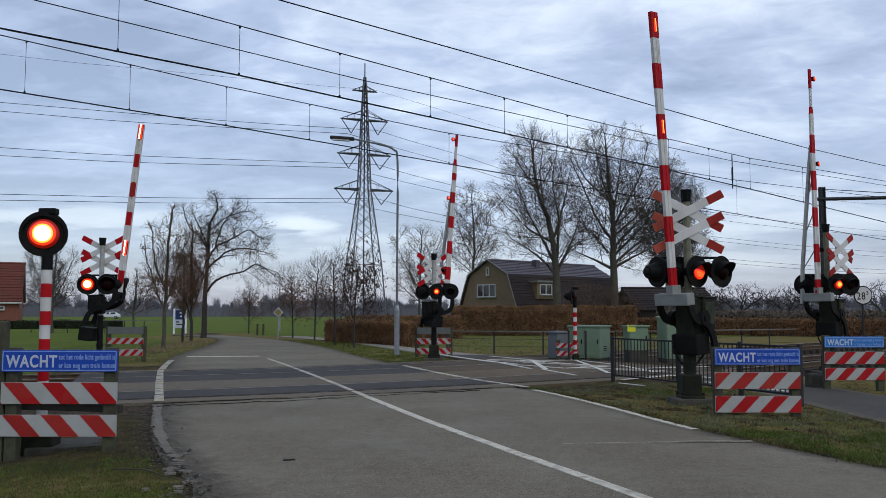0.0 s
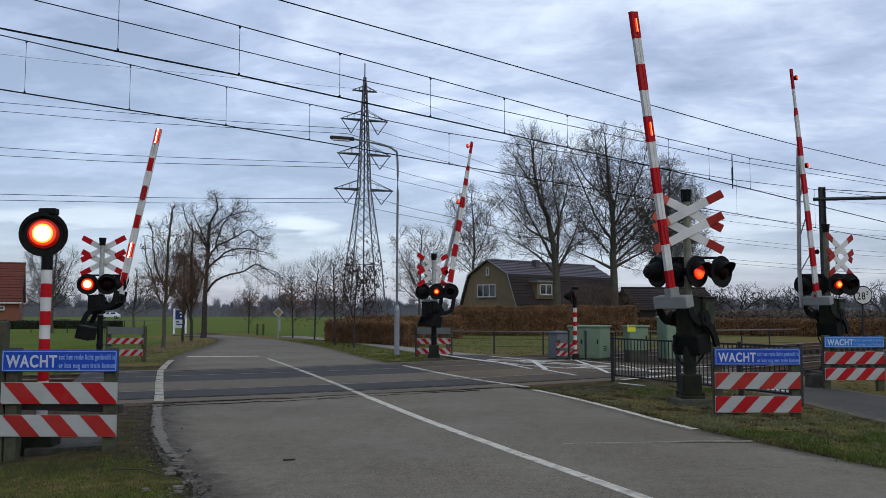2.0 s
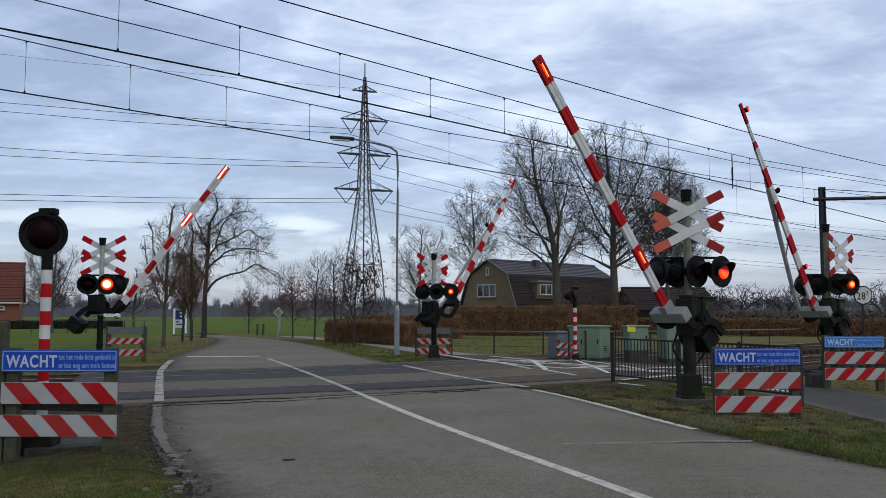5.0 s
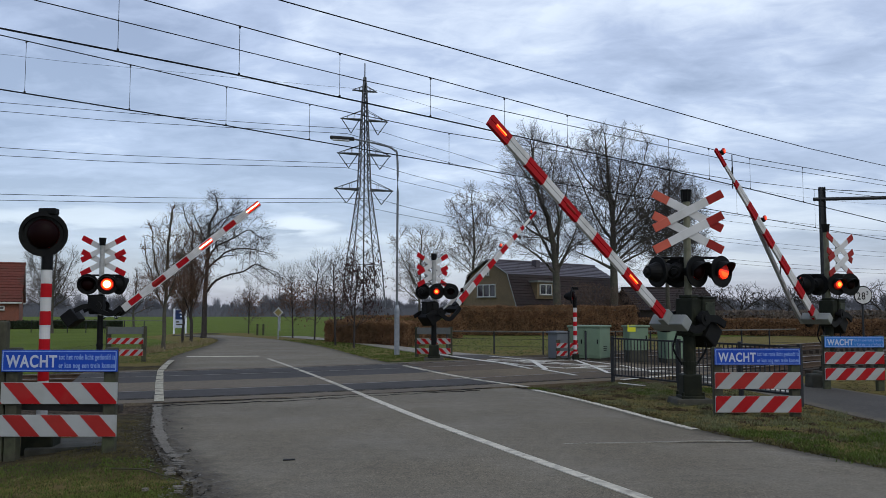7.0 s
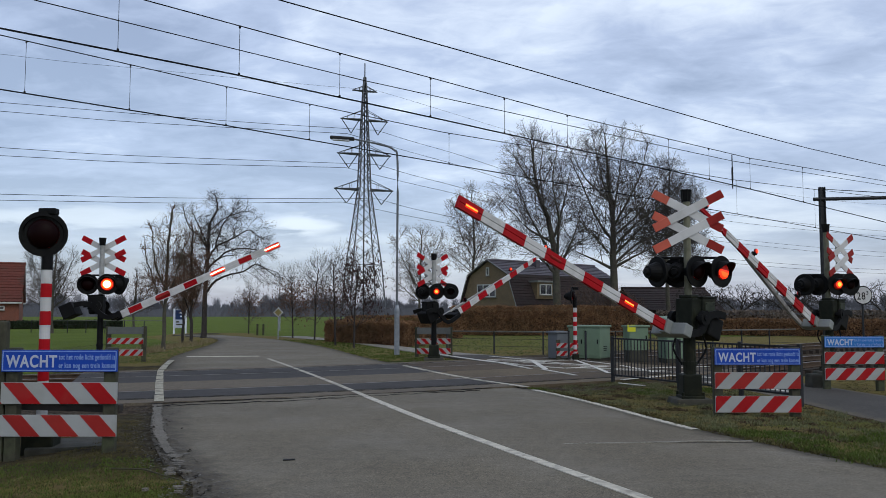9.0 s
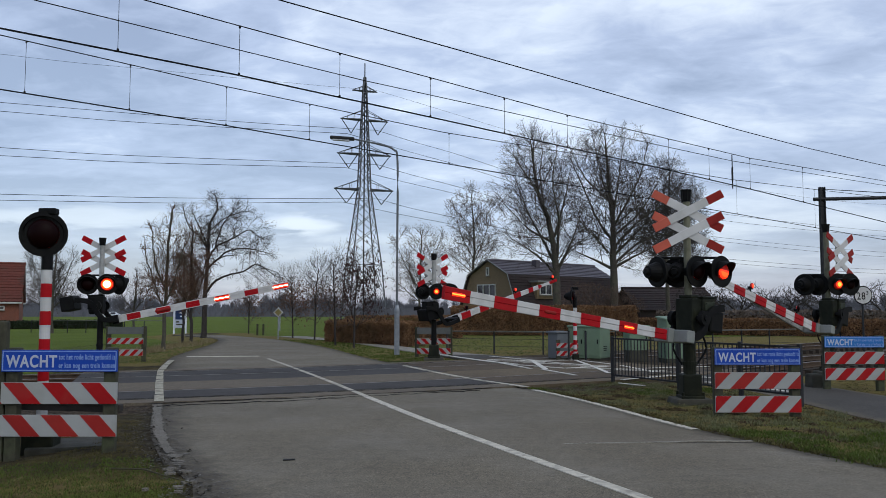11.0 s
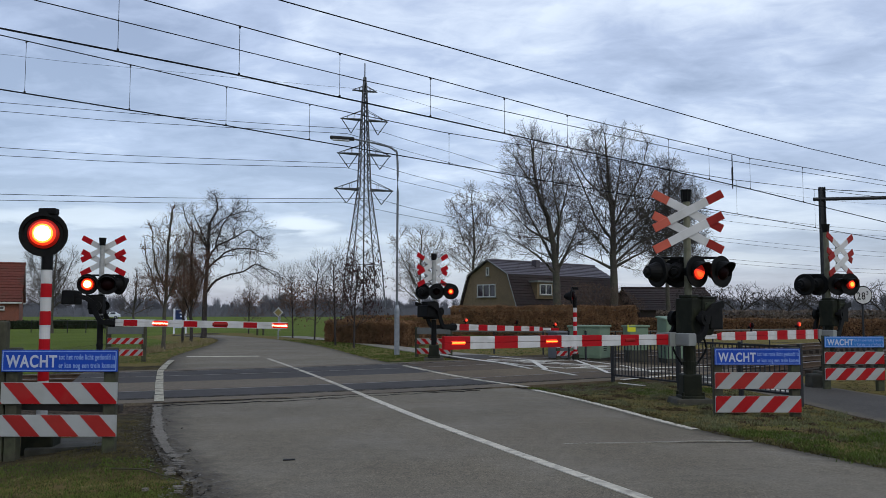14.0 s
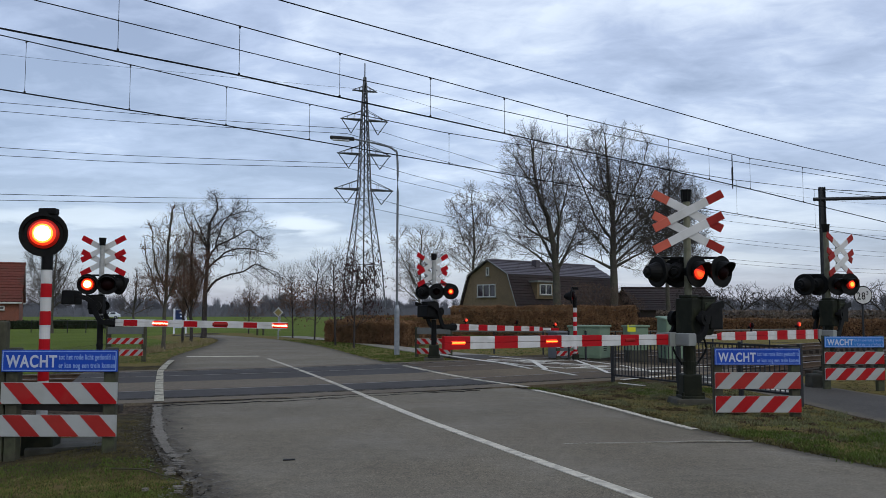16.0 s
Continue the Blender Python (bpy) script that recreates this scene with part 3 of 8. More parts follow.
M["marking_yellow"] = material("yellowed_edge_paint", (0.40, 0.37, 0.28), 0.8, vary=0.2, scale=8, dirt=(0.10, 0.09, 0.07), dirt_amount=0.8, dirt_scale=6)
edge_blocks()
ribbon("stop_line", [(-8.4, 28.0), (-7.2, 28.15), (-6.1, 28.3)], 0.30, 0.034, M["marking"], "faded white stop line beyond the rails")
ribbon("stop_line", [(1.35, 9.62), (2.4, 9.74), (3.30, 9.85)], 0.04, 0.030, M["marking_worn"], "thin scuffed white line across the lane")
ribbon("stop_line", [(3.28, 9.84), (3.45, 9.86), (3.55, 9.875)], 0.035, 0.024, M["marking_worn"], "short bright remnant of the line across the lane")
ribbon("path_edge_line", [(p[0] + 0.10, p[1]) for p in between(PATH_L, 23.9, 30)], 0.16, 0.050, M["marking_bright"], "white edge line of the cycle path")


# the hatched white blocks where the cycle path meets the rails
HATCH = [
    ((1.56, 28.04), (2.84, 25.53), 0.1),
    ((2.67, 25.82), (2.61, 21.66), 0.14),
    ((1.82, 25.25), (4.07, 25.82), 0.08),
    ((1.62, 24.44), (2.26, 21.86), 0.09),
    ((1.9, 23.68), (3.15, 22.08), 0.08),
    ((2.77, 25.25), (4.02, 23.2), 0.1),
    ((3.15, 22.08), (4.57, 22.96), 0.09),
    ((3.99, 26.42), (4.01, 23.2), 0.1),
    ((4.02, 23.2), (3.95, 20.31), 0.1),
    ((4.16, 25.53), (4.72, 23.68), 0.08),
    ((2.52, 21.66), (3.06, 19.61), 0.08),
    ((4.34, 21.45), (5.52, 21.06), 0.09),
    ((3.83, 18.36), (5.26, 19.61), 0.09),
    ((5.2, 22.08), (7.08, 22.73), 0.09),
    ((4.85, 23.2), (5.14, 20.68), 0.1),
    ((5.13, 19.61), (5.97, 18.96), 0.1),
    ((5.48, 17.79), (6.35, 15.61), 0.1),
    ((3.6, 17.51), (3.97, 16.87), 0.07),
]
for a, b, w in HATCH:
    ribbon("hatch_line", [a, ((a[0] + b[0]) / 2, (a[1] + b[1]) / 2), b], w, 0.050, M["marking_bright"], "white hatch stroke on the cycle path crossing")


# shorter strokes across the path between them
for k in range(9):
    q = k / 8
    c = (1.9 + 3.4 * q + 0.25 * math.sin(5.0 * k), 25.9 - 5.2 * q)
    s = 0.55 + 0.25 * math.sin(2.3 * k)
    ribbon("hatch_line", [(c[0] - s, c[1] + 0.30 * s), c, (c[0] + s, c[1] - 0.42 * s)], 0.062, 0.0475, M["marking_bright"], "short white hatch stroke on the cycle path crossing")


# ---------------------------------------------------------------- railway
def rail_profile(bm, xs, off, z_top):
    """A flat-bottomed rail swept along the track."""
    prof = [(-0.075, -0.15), (-0.075, -0.138), (-0.012, -0.115), (-0.012, -0.045), (-0.036, -0.035), (-0.036, -0.004), (-0.028, 0.0),
            (0.028, 0.0), (0.036, -0.004), (0.036, -0.035), (0.012, -0.045), (0.012, -0.115), (0.075, -0.138), (0.075, -0.15)]
    rings = []
    for x in xs:
        d = rail_dir(x)
        side = Vector((-d.y, d.x, 0))
        p = track_point(x, off, z_top)
        rings.append([bm.verts.new(p + side * u + Vector((0, 0, w))) for u, w in prof])
    k = len(prof)
    for a, b in zip(rings, rings[1:]):
        for i in range(k):
            bm.faces.new((a[i], b[i], b[(i + 1) % k], a[(i + 1) % k])).material_index = 1 if i in (5, 6, 7) else 0


TRACK_XS = [-260, -120, -60, -30, -20, *np.arange(-14, 14.1, 0.7), 17, 22, 30, 45, 70, 120, 260]
for nr, off in enumerate(RAILS):
    bm = bmesh.new()
    rail_profile(bm, TRACK_XS, off, 0.035)
    tagged(part("rail", bm, [M["rail_rust"], M["rail"]], None), "worn steel rail with a polished running surface", "rail", "rails of the double track", kind="structure")


def crossing_band(name, x0, x1, off0, off1, z, mat, label):
    xs = np.linspace(x0, x1, 28)
    verts, faces = [], []
    for x in xs:
        a, b = track_point(x, off0, z), track_point(x, off1, z)
        verts += [a, b, a - Vector((0, 0, 0.25)), b - Vector((0, 0, 0.25))]
    for i in range(len(xs) - 1):
        o = 4 * i
        faces += [(o, o + 4, o + 5, o + 1), (o, o + 2, o + 6, o + 4), (o + 1, o + 5, o + 7, o + 3)]
    e = 4 * (len(xs) - 1)
    faces += [(0, 1, 3, 2), (e, e + 2, e + 3, e + 1)]
    tagged(link_mesh(name, verts, faces, mat), label, "crossing panel", "bands of the level crossing", kind="structure")


for o0, o1, key, lab in ((-0.62, -0.055, "panel_grey", "grey asphalt strip before the near rail"), (0.16, 1.46, "panel_dark", "dark rubber crossing panel between the rails"),
                         (1.64, 3.55, "panel_grey", "grey asphalt between the two tracks"), (3.555, 5.21, "panel_dark", "dark smooth asphalt before the far track"), (5.41, 6.71, "panel_dark", "dark rubber crossing panel between the far rails"),
                         (6.89, 7.5, "panel_grey", "grey asphalt strip beyond the far rail")):
    mid = (o0 + o1) / 2
    rim = min(np.arange(-2, 3, 0.02), key=lambda x: abs(lerp_curve(ROAD_R, track_point(x, mid).y) + 0.12 - track_point(x, mid).x))
    crossing_band("crossing_panel", -6.4, rim, o0, o1, 0.036, M[key], lab)
    crossing_band("crossing_panel", rim + 0.005, 7.3, o0, o1, 0.033, M["panel_brown" if key == "panel_grey" else "panel_worn"], "brown soiled planks between road and cycle path" if key == "panel_grey" else "worn brown crossing panel between the rails")


M["sleeper"] = material("stained_brown_sleepers", (0.045, 0.034, 0.024), 0.9, vary=0.3, scale=5, dirt=(0.04, 0.03, 0.022), dirt_amount=0.6)


def build_sleepers():
    bm = bmesh.new()
    for c in (0.80, 6.05):
        for x in [*np.arange(-22, -6.9, 0.48), *np.arange(8.2, 34, 0.44)]:
            p, d = track_point(x, c, -0.20), rail_dir(x)
            box(bm, (0.26, 2.6, 0.16), p, (0, 0, math.degrees(math.atan2(d.y, d.x))))
    tagged(part("sleepers", bm, M["sleeper"], None), "brown stained concrete sleepers bedded in brown ballast", "sleepers", kind="stuff")


build_sleepers()


def road_seams():
    """Tarred joints and cracks before the near rail."""
    rr = random.Random(12)
    for off, x0, x1, w in ((-0.72, -5.0, 0.6, 0.035), (-1.15, -4.9, -2.2, 0.02), (-1.0, -2.6, 0.2, 0.018)):
        pts = []
        for k in range(26):
            x = x0 + (x1 - x0) * k / 25
            p = track_point(x, off + rr.gauss(0, 0.05))
            pts.append((p.x, p.y))
        ribbon("road_seam", pts, w, 0.034, M["tar"], "dark tarred joint in the asphalt")


def edge_dirt():
    """Thin crusts of soil that creep over the road's edges."""
    rr = random.Random(21)
    verts, faces = [], []
    for k in range(420):
        left = k % 3 != 0
        y = rr.uniform(5.5, 15.5) if left else rr.uniform(7.5, 16.5)
        size = rr.uniform(0.008, 0.035)
        x = lerp_curve(ROAD_L, y) + abs(rr.gauss(0, 0.12)) - 0.05 if left else lerp_curve(ROAD_R, y) - abs(rr.gauss(0, 0.03)) + 0.03
        n, a0 = rr.randint(5, 8), rr.uniform(0, 6.28)
        o = len(verts)
        verts += [Vector((x + math.cos(a0 + 6.283 * q / n) * size * rr.uniform(0.4, 1.1), y + math.sin(a0 + 6.283 * q / n) * size * rr.uniform(0.6, 1.8), 0.012 + 0.02 * rr.random() * (q == 0))) for q in range(n)]
        faces.append(tuple(range(o, o + n)))
    ob = link_mesh("edge_dirt", verts, faces, M["dirt_crust"])
    tagged(ob, "dark soil crust along the road edges", "soil", kind="stuff")


def grooves():
    """The dark flangeway gaps beside the outer rails, where the road crosses."""
    for off in (-0.022, 6.87):
        pts = [track_point(x, off) for x in np.linspace(-6.3, 6.9, 40)]
        ribbon("flangeway", [(q.x, q.y) for q in pts], 0.055, 0.041, M["tar"], "dark flangeway gap beside the rail")


M["dirt_crust"] = material("dark_soil_crust", (0.045, 0.037, 0.026), 0.95, vary=0.5, scale=4, bump=0.5, bump_scale=30)
edge_dirt()
M["tar"] = material("black_joint_tar", (0.012, 0.011, 0.010), 0.7, vary=0.3, scale=6, spec=0.1)
road_seams()
grooves()


# ---------------------------------------------------------------- level crossing signals
ARMS, FLASHERS = [], []


def lens_mesh(radius, style):
    """A lamp bulb: one half lit, the other dark; it turns in its housing when the lamp flashes.
    Slots: 0 hot middle, 1 red rim, 2 dark glass, 3 dim glass, 4 the orange edge of the hot middle."""
    bm = bmesh.new()
    bmesh.ops.create_uvsphere(bm, u_segments=32, v_segments=40, radius=radius)
    bmesh.ops.rotate(bm, cent=(0, 0, 0), matrix=Matrix.Rotation(radians(90), 3, "X"), verts=bm.verts)
    for f in bm.faces:
        c = f.calc_center_median()
        f.smooth = True
        ring = math.hypot(c.x, c.z) / radius
        if c.y > 0:
            f.material_index = 2
        elif style == "low":
            # the fresnel lens throws its light down: only the lower part is bright
            dip = c.z / radius + 0.25 * c.x / radius
            f.material_index = 0 if -0.70 < dip < -0.14 and ring < 0.72 else (1 if dip < 0.10 and ring < 0.92 else 3)
        else:
            f.material_index = 0 if ring < style - 0.08 else 4 if ring < style + 0.03 else (1 if ring < style + 0.22 else 3)
    for v in bm.verts:
        v.co.y *= 0.6
    return bm


def lamp_head(parent, at, turn, radius=0.245, lens_r=0.105, style=0.62, clock=None, hood=0.22, mats=("lens_hot", "lens_red")):
    """A round black signal lamp with backboard, hood and a bulb. turn: degrees, 0 faces the thing's -y."""
    bm = bmesh.new()
    rod(bm, (0, 0.0, 0), (0, 0.035, 0), radius, radius * 0.97, 32)
    rod(bm, (0, 0.035, 0), (0, 0.22, 0), radius * 0.66, radius * 0.40, 18)
    rod(bm, (0, 0.22, 0), (0, 0.27, 0), radius * 0.25, radius * 0.20, 12)
    head = part("lamp_head", bm, M["black"], parent, "round black signal lamp head")
    head.matrix_basis = pose(*at, 0, 0, turn)
    # hood over the lens: a curved sheet, longest at the top
    verts, faces = [], []
    hr, steps = lens_r * 1.22, 16
    for k in range(steps + 1):
        a = math.radians(-25 + 230 * k / steps)
        reach = hood * (0.25 + 0.75 * max(0.0, math.sin(a)))
        for q in (hr, hr + 0.008):
            verts += [(q * math.cos(a), -0.001, q * math.sin(a)), (q * 1.08 * math.cos(a), -reach, q * 1.0 * math.sin(a) - 0.12 * reach)]
    for k in range(steps):
        o = 4 * k
        faces += [(o, o + 1, o + 5, o + 4), (o + 2, o + 6, o + 7, o + 3), (o + 1, o + 3, o + 7, o + 5)]
    link_mesh("hood", verts, faces, M["black"], head)
    bulb = part("bulb", lens_mesh(lens_r, style), [M[mats[0]], M[mats[1]], M["lens_off"], M["lens_dim"], M["lens_amber"] if mats[0] == "lens_hot" else M["lens_orange"]], head, "red flashing signal lens")
    bulb.matrix_basis = pose(0, -0.004, 0)
    if clock:
        FLASHERS.append((bulb, (0, -0.004, 0), clock, "z", 0.0))
    else:
        bulb.matrix_basis = pose(0, -0.004, 0, 0, 0, 180)
    return head


def bar(bm, pts, across, deep):
    """A flat bar swept along pts that lie in one x-z plane."""
    rings = []
    for i, p in enumerate(pts):
        d = pts[min(i + 1, len(pts) - 1)] - pts[max(i - 1, 0)]
        t = Vector((d[0], 0, d[2])).normalized()
        nrm = Vector((-t.z, 0, t.x)) * deep / 2
        c = Vector(p)
        rings.append([bm.verts.new(c + nrm * s + Vector((0, across / 2 * q, 0))) for s, q in ((-1, -1), (-1, 1), (1, 1), (1, -1))])
    for a, b in zip(rings, rings[1:]):
        for k in range(4):
            bm.faces.new((a[k], a[(k + 1) % 4], b[(k + 1) % 4], b[k]))
    bm.faces.new(rings[0][::-1])
    bm.faces.new(rings[-1])
    bmesh.ops.recalc_face_normals(bm, faces=bm.faces)


def plank(bm, length, width, thick, at, slope):
    box(bm, (length, thick, width), at, (0, slope, 0), 0.006)


def double_cross(parent, z, turn, faded, at=(0.0, 0.0), out=0.0):
    """Two stacked saltires of white planks with red ends."""
    holder = bmesh.new()
    rod(holder, (0, 0.02, z - 0.32), (0, 0.02, z + 0.32), 0.03, 0.03, 10)
    hold = part("cross_holder", holder, M["mast"], parent)
    hold.matrix_basis = pose(*at, 0, 0, 0, turn)
    red = M["red_dull"] if faded == "dull" else M["red_faded"] if faded else M["red"]
    a, length, w = 27.0, 1.30, 0.140
    for y, slope, dz in ((-0.085, -a, 0.17), (-0.085, -a, -0.19), (-0.055, a, 0.17), (-0.055, a, -0.19)):
        bm = bmesh.new()
        plank(bm, length * 0.56, w, 0.022, (0, y, z + dz), slope)
        part("plank", bm, M["white"], hold, "grey-white plank")
        for s in (-1, 1):
            bm = bmesh.new()
            u = s * length * 0.39
            plank(bm, length * 0.22, w, 0.024, (out + u * math.cos(radians(a)), y, z + dz - u * math.sin(radians(slope))), slope)
            part("plank_end", bm, M["red_dull"] if faded and s > 0 else red, hold, "red plank end")


def barrier(name, x, y, heading, side, arm_len, offset, pivot, root, bands, lamp_at, clock_set, heads, cross_z, cross_turn, faded, label, double=False,
            arm_h=(0.20, 0.165), weight=True, lamp_z=2.2, mast_h=3.5, first_red=True, style=0.62, mats=("lens_hot", "lens_red"), cross_at=(0.0, 0.0), head_r=0.245, mast_mat="mast", weight_at=(-0.42, 0.0), lens_r=0.10, red_part=1.0, reds=None, slim=1.0):
    """A half barrier: mast, warning cross, flashing lamps, drive and a swinging striped arm.
    heading: degrees of the lowered arm from +y towards +x; side: +1 or -1 along it."""
    u = Vector((math.sin(radians(heading)), math.cos(radians(heading)), 0)) * side
    rz = math.degrees(math.atan2(u.y, u.x))
    top = thing(name, pose(x, y, 0, 0, 0, rz), label, "crossing barrier", "half barriers of the level crossing")
    m = 1.0 if side > 0 else -1.0  # the arm's front looks back along the road
    face = -rz  # turn that makes -y of a part look at the world's -y
    # foot
    bm = bmesh.new()
    box(bm, (0.64, 0.64, 0.12), (0, 0, 0.03), (0, 0, face), 0.03, 0.92)
    part("foot_slab", bm, M["foot"], top, "mossy concrete footing")
    bm = bmesh.new()
    box(bm, (0.38, 0.38, 0.07), (0, 0, 0.10), (0, 0, face), 0.015)
    box(bm, (0.31, 0.31, 0.36), (0, 0, 0.30), (0, 0, face), 0.03)
    for k in range(4):
        a = math.pi / 4 + k * math.pi / 2 + radians(face)
        rod(bm, (0.235 * math.cos(a), 0.235 * math.sin(a), 0.09), (0.235 * math.cos(a), 0.235 * math.sin(a), 0.19), 0.022, 0.022, 6)
    part("base_box", bm, M["machine"], top, "dark mossy steel foot box")
    # mast
    bm = bmesh.new()
    rod(bm, (0, 0, pivot - 0.3), (0, 0, mast_h), 0.066, 0.060, 14)
    part("mast", bm, M[mast_mat], top, "weathered steel mast")
    bm = bmesh.new()
    rod(bm, (0, 0, 0.46), (0, 0, pivot - 0.24), 0.105 * slim, 0.098 * slim, 16)
    rod(bm, (0, 0, 0.62), (0, 0, 0.68), 0.125 * slim, 0.125 * slim, 16)
    part("mast_sleeve", bm, M["machine"] if slim == 1.0 else M["black"], top, "dark mossy lower sleeve")
    bm = bmesh.new()
    rod(bm, (0, 0, mast_h), (0, 0, mast_h + 0.20), 0.075, 0.10, 8)
    part("mast_cap", bm, M["black"], top, "black bell housing")
    # drive housing: a cast body beside the mast, a bolted door, a lid, crank discs on the shaft and cable loops
    k, coat = slim, M["machine"] if slim == 1.0 else M["black"]
    bm = bmesh.new()
    box(bm, (0.30 * k, 0.34 * k, 0.62 * k), (-0.02, 0.0, pivot + 0.02), (0, 0, 0), 0.03)
    box(bm, (0.34 * k, 0.32 * k, 0.50 * k), (-0.27 * k, 0.05, pivot + 0.08), (0, 0, 0), 0.025)
    box(bm, (0.24 * k, 0.26 * k, 0.12), (-0.27 * k, 0.05, pivot - 0.22 * k), (0, 0, 0), 0.03, 1.25)
    housing = part("drive_housing", bm, coat, top, "dark barrier drive housing")
    bm = bmesh.new()
    box(bm, (0.38 * k, 0.36 * k, 0.035), (-0.27 * k, 0.05, pivot + 0.07 + 0.275 * k), (0, 0, 0), 0.012)
    box(bm, (0.20 * k, 0.24 * k, 0.06), (0.0, 0, pivot + 0.02 + 0.34 * k), (0, 0, 0), 0.02)
    part("lid", bm, coat, housing)
    for yy in (0.05 - 0.168 * k, 0.05 + 0.168 * k):
        bm = bmesh.new()
        box(bm, (0.25 * k, 0.016, 0.36 * k), (-0.27 * k, yy, pivot + 0.09), (0, 0, 0), 0.006)
        part("door", bm, M["machine_panel"] if k == 1.0 else coat, housing, "bolted steel cover")
        bm = bmesh.new()
        box(bm, (0.03, 0.03, 0.08), (-0.18 * k, yy + math.copysign(0.012, yy), pivot + 0.09), (0, 0, 0), 0.006)
        for bx in (-0.375 * k, -0.165 * k):
            for bz in (0.09 - 0.15 * k, 0.09 + 0.15 * k):
                rod(bm, (bx, yy - 0.012, pivot + bz), (bx, yy + 0.012, pivot + bz), 0.012, 0.012, 6)
        part("latch", bm, M["black"], housing)
    bm = bmesh.new()
    rod(bm, (0, -0.36, pivot), (0, 0.36, pivot), 0.05, 0.05, 14)
    for yy in (-0.34, 0.27):
        rod(bm, (0, yy, pivot), (0, yy + 0.07, pivot), 0.13, 0.12, 18)
    part("shaft", bm, M["black"], top, "black shaft with crank discs")
    for a, b, sag in () if slim < 1.0 else (((0.10, -0.17, pivot - 0.25), (0.07, -0.09, 0.62), 0.05), ((-0.20, -0.10, pivot - 0.26), (-0.09, -0.05, 0.60), -0.04), ((-0.16, 0.14, pivot - 0.26), (-0.06, 0.09, 0.64), -0.05)):
        bm = bmesh.new()
        mid = (a[0] + sag, a[1] * 1.2, (a[2] + b[2]) / 2)
        pipe(bm, spline([a, mid, b], 6), 0.018, 6)
        part("cable", bm, M["black"], top, "black cable loop")
    # arm: its own space starts at the pivot, +x to the tip when lowered
    n = bands
    seg = (arm_len - root) / n

    joint = arm_len - 0.20 * (arm_len - root)  # the thin end section of a long arm starts here

    def height(d):
        if double and d > joint:
            return 0.085
        return arm_h[0] + (arm_h[1] - arm_h[0]) * (d - root) / (arm_len - root)
    bm = bmesh.new()

    def beam(bm, d0, d1, grow, thick):
        pts = []
        for d in (d0, d1):
            h = height(d) / 2 + grow
            for yy, zz in ((-thick / 2, -h), (-thick / 2, -0.006), (-thick / 2 + 0.012, 0.0), (-thick / 2, 0.006), (-thick / 2, h * 0.94), (-thick / 2 + h * 0.12, h),
                           (thick / 2 - h * 0.12, h), (thick / 2, h * 0.94), (thick / 2, -h)):
                pts.append(bm.verts.new((d, yy * m, zz - offset)))
        k = 9
        for i in range(k):
            bm.faces.new((pts[i], pts[i + k], pts[(i + 1) % k + k], pts[(i + 1) % k]))
        bm.faces.new(pts[:k])
        bm.faces.new(pts[k:][::-1])
        bmesh.ops.recalc_face_normals(bm, faces=bm.faces)
    thick = 0.045 if double else 0.055
    if double:
        beam(bm, root, joint, 0.0, thick)
        beam(bm, joint + 0.001, arm_len - 0.004, 0.0, thick * 0.8)
    else:
        beam(bm, root - (0.26 if slim < 1.0 else 0.0), arm_len - 0.004, 0.0, thick)
    arm = part("arm", bm, M["white"], top, "red and white striped barrier arm")
    bm = bmesh.new()
    pale = slim < 1.0 and not double
    clamp = root - 0.22 if pale else root
    box(bm, (0.20, 0.66 * slim, 0.20 * slim), (clamp - 0.10, 0, -offset), (0, 0, 0), 0.02)
    box(bm, (0.16, 0.13, 0.225), (clamp + (-0.05 if pale else 0.05), 0, -offset), (0, 0, 0), 0.012)
    part("arm_bracket", bm, M["grey_paint"] if slim == 1.0 else M["black"], arm, "steel arm bracket")
    for yy in (-0.30, 0.30):
        bm = bmesh.new()
        pts = spline([(root - 0.12, yy, -offset), (0.16, yy, -offset + 0.02), (0.0, yy, -0.20), (-0.08, yy, 0.04), (-0.26, yy, 0.18), (-0.5, yy, 0.24)], 4)
        bar(bm, pts, 0.05, 0.12)
        part("fork", bm, M["black"], arm, "black curved steel fork")
    if weight:
        bm = bmesh.new()
        box(bm, (0.34, 0.50, 0.36), (weight_at[0], 0, weight_at[1]), (0, 0, 0), 0.03)
        part("counterweight", bm, M["black"], arm, "black cast-iron counterweight")
    gap = seg * (1 - red_part) / 2
    spans = [(root + k * seg + 0.004 + gap, root + (k + 1) * seg - (gap if k < n - 1 else -0.01)) for k in range(n) if (k % 2 == 0) == first_red]
    if reds:
        spans = [(arm_len - (arm_len - root) * b, arm_len + 0.004 - (arm_len - root) * a) for a, b in reds]
    for d0, d1 in spans:
        bm = bmesh.new()
        beam(bm, d0, d1, -0.014 if pale else 0.003, (thick * 0.8 if double and d0 > joint - 0.05 else thick) + 0.006)
        part("red_band", bm, M["red"], arm, "red reflective band")
    if double:
        # the rear rail of the arm with its cross struts
        bm = bmesh.new()
        end = root + (arm_len - root) * 0.66
        bar(bm, [Vector((root - 0.25, 0.40 * m, -offset)), Vector((root + 0.6, 0.36 * m, -offset)), Vector((end - 0.5, 0.10 * m, -offset)), Vector((end, 0.03 * m, -offset))], 0.06, 0.095)
        part("rear_rail", bm, M["mast_white"], arm, "dull white stiffening rail")
        for q in (0.6, 1.5, 2.4):
            bm = bmesh.new()
            pipe(bm, [(root + q, (0.40 - 0.12 * q) * m, -offset), (root + q + 0.45, 0.02 * m, -offset)], 0.014, 5)
            part("strut", bm, M["grey_paint"], arm)
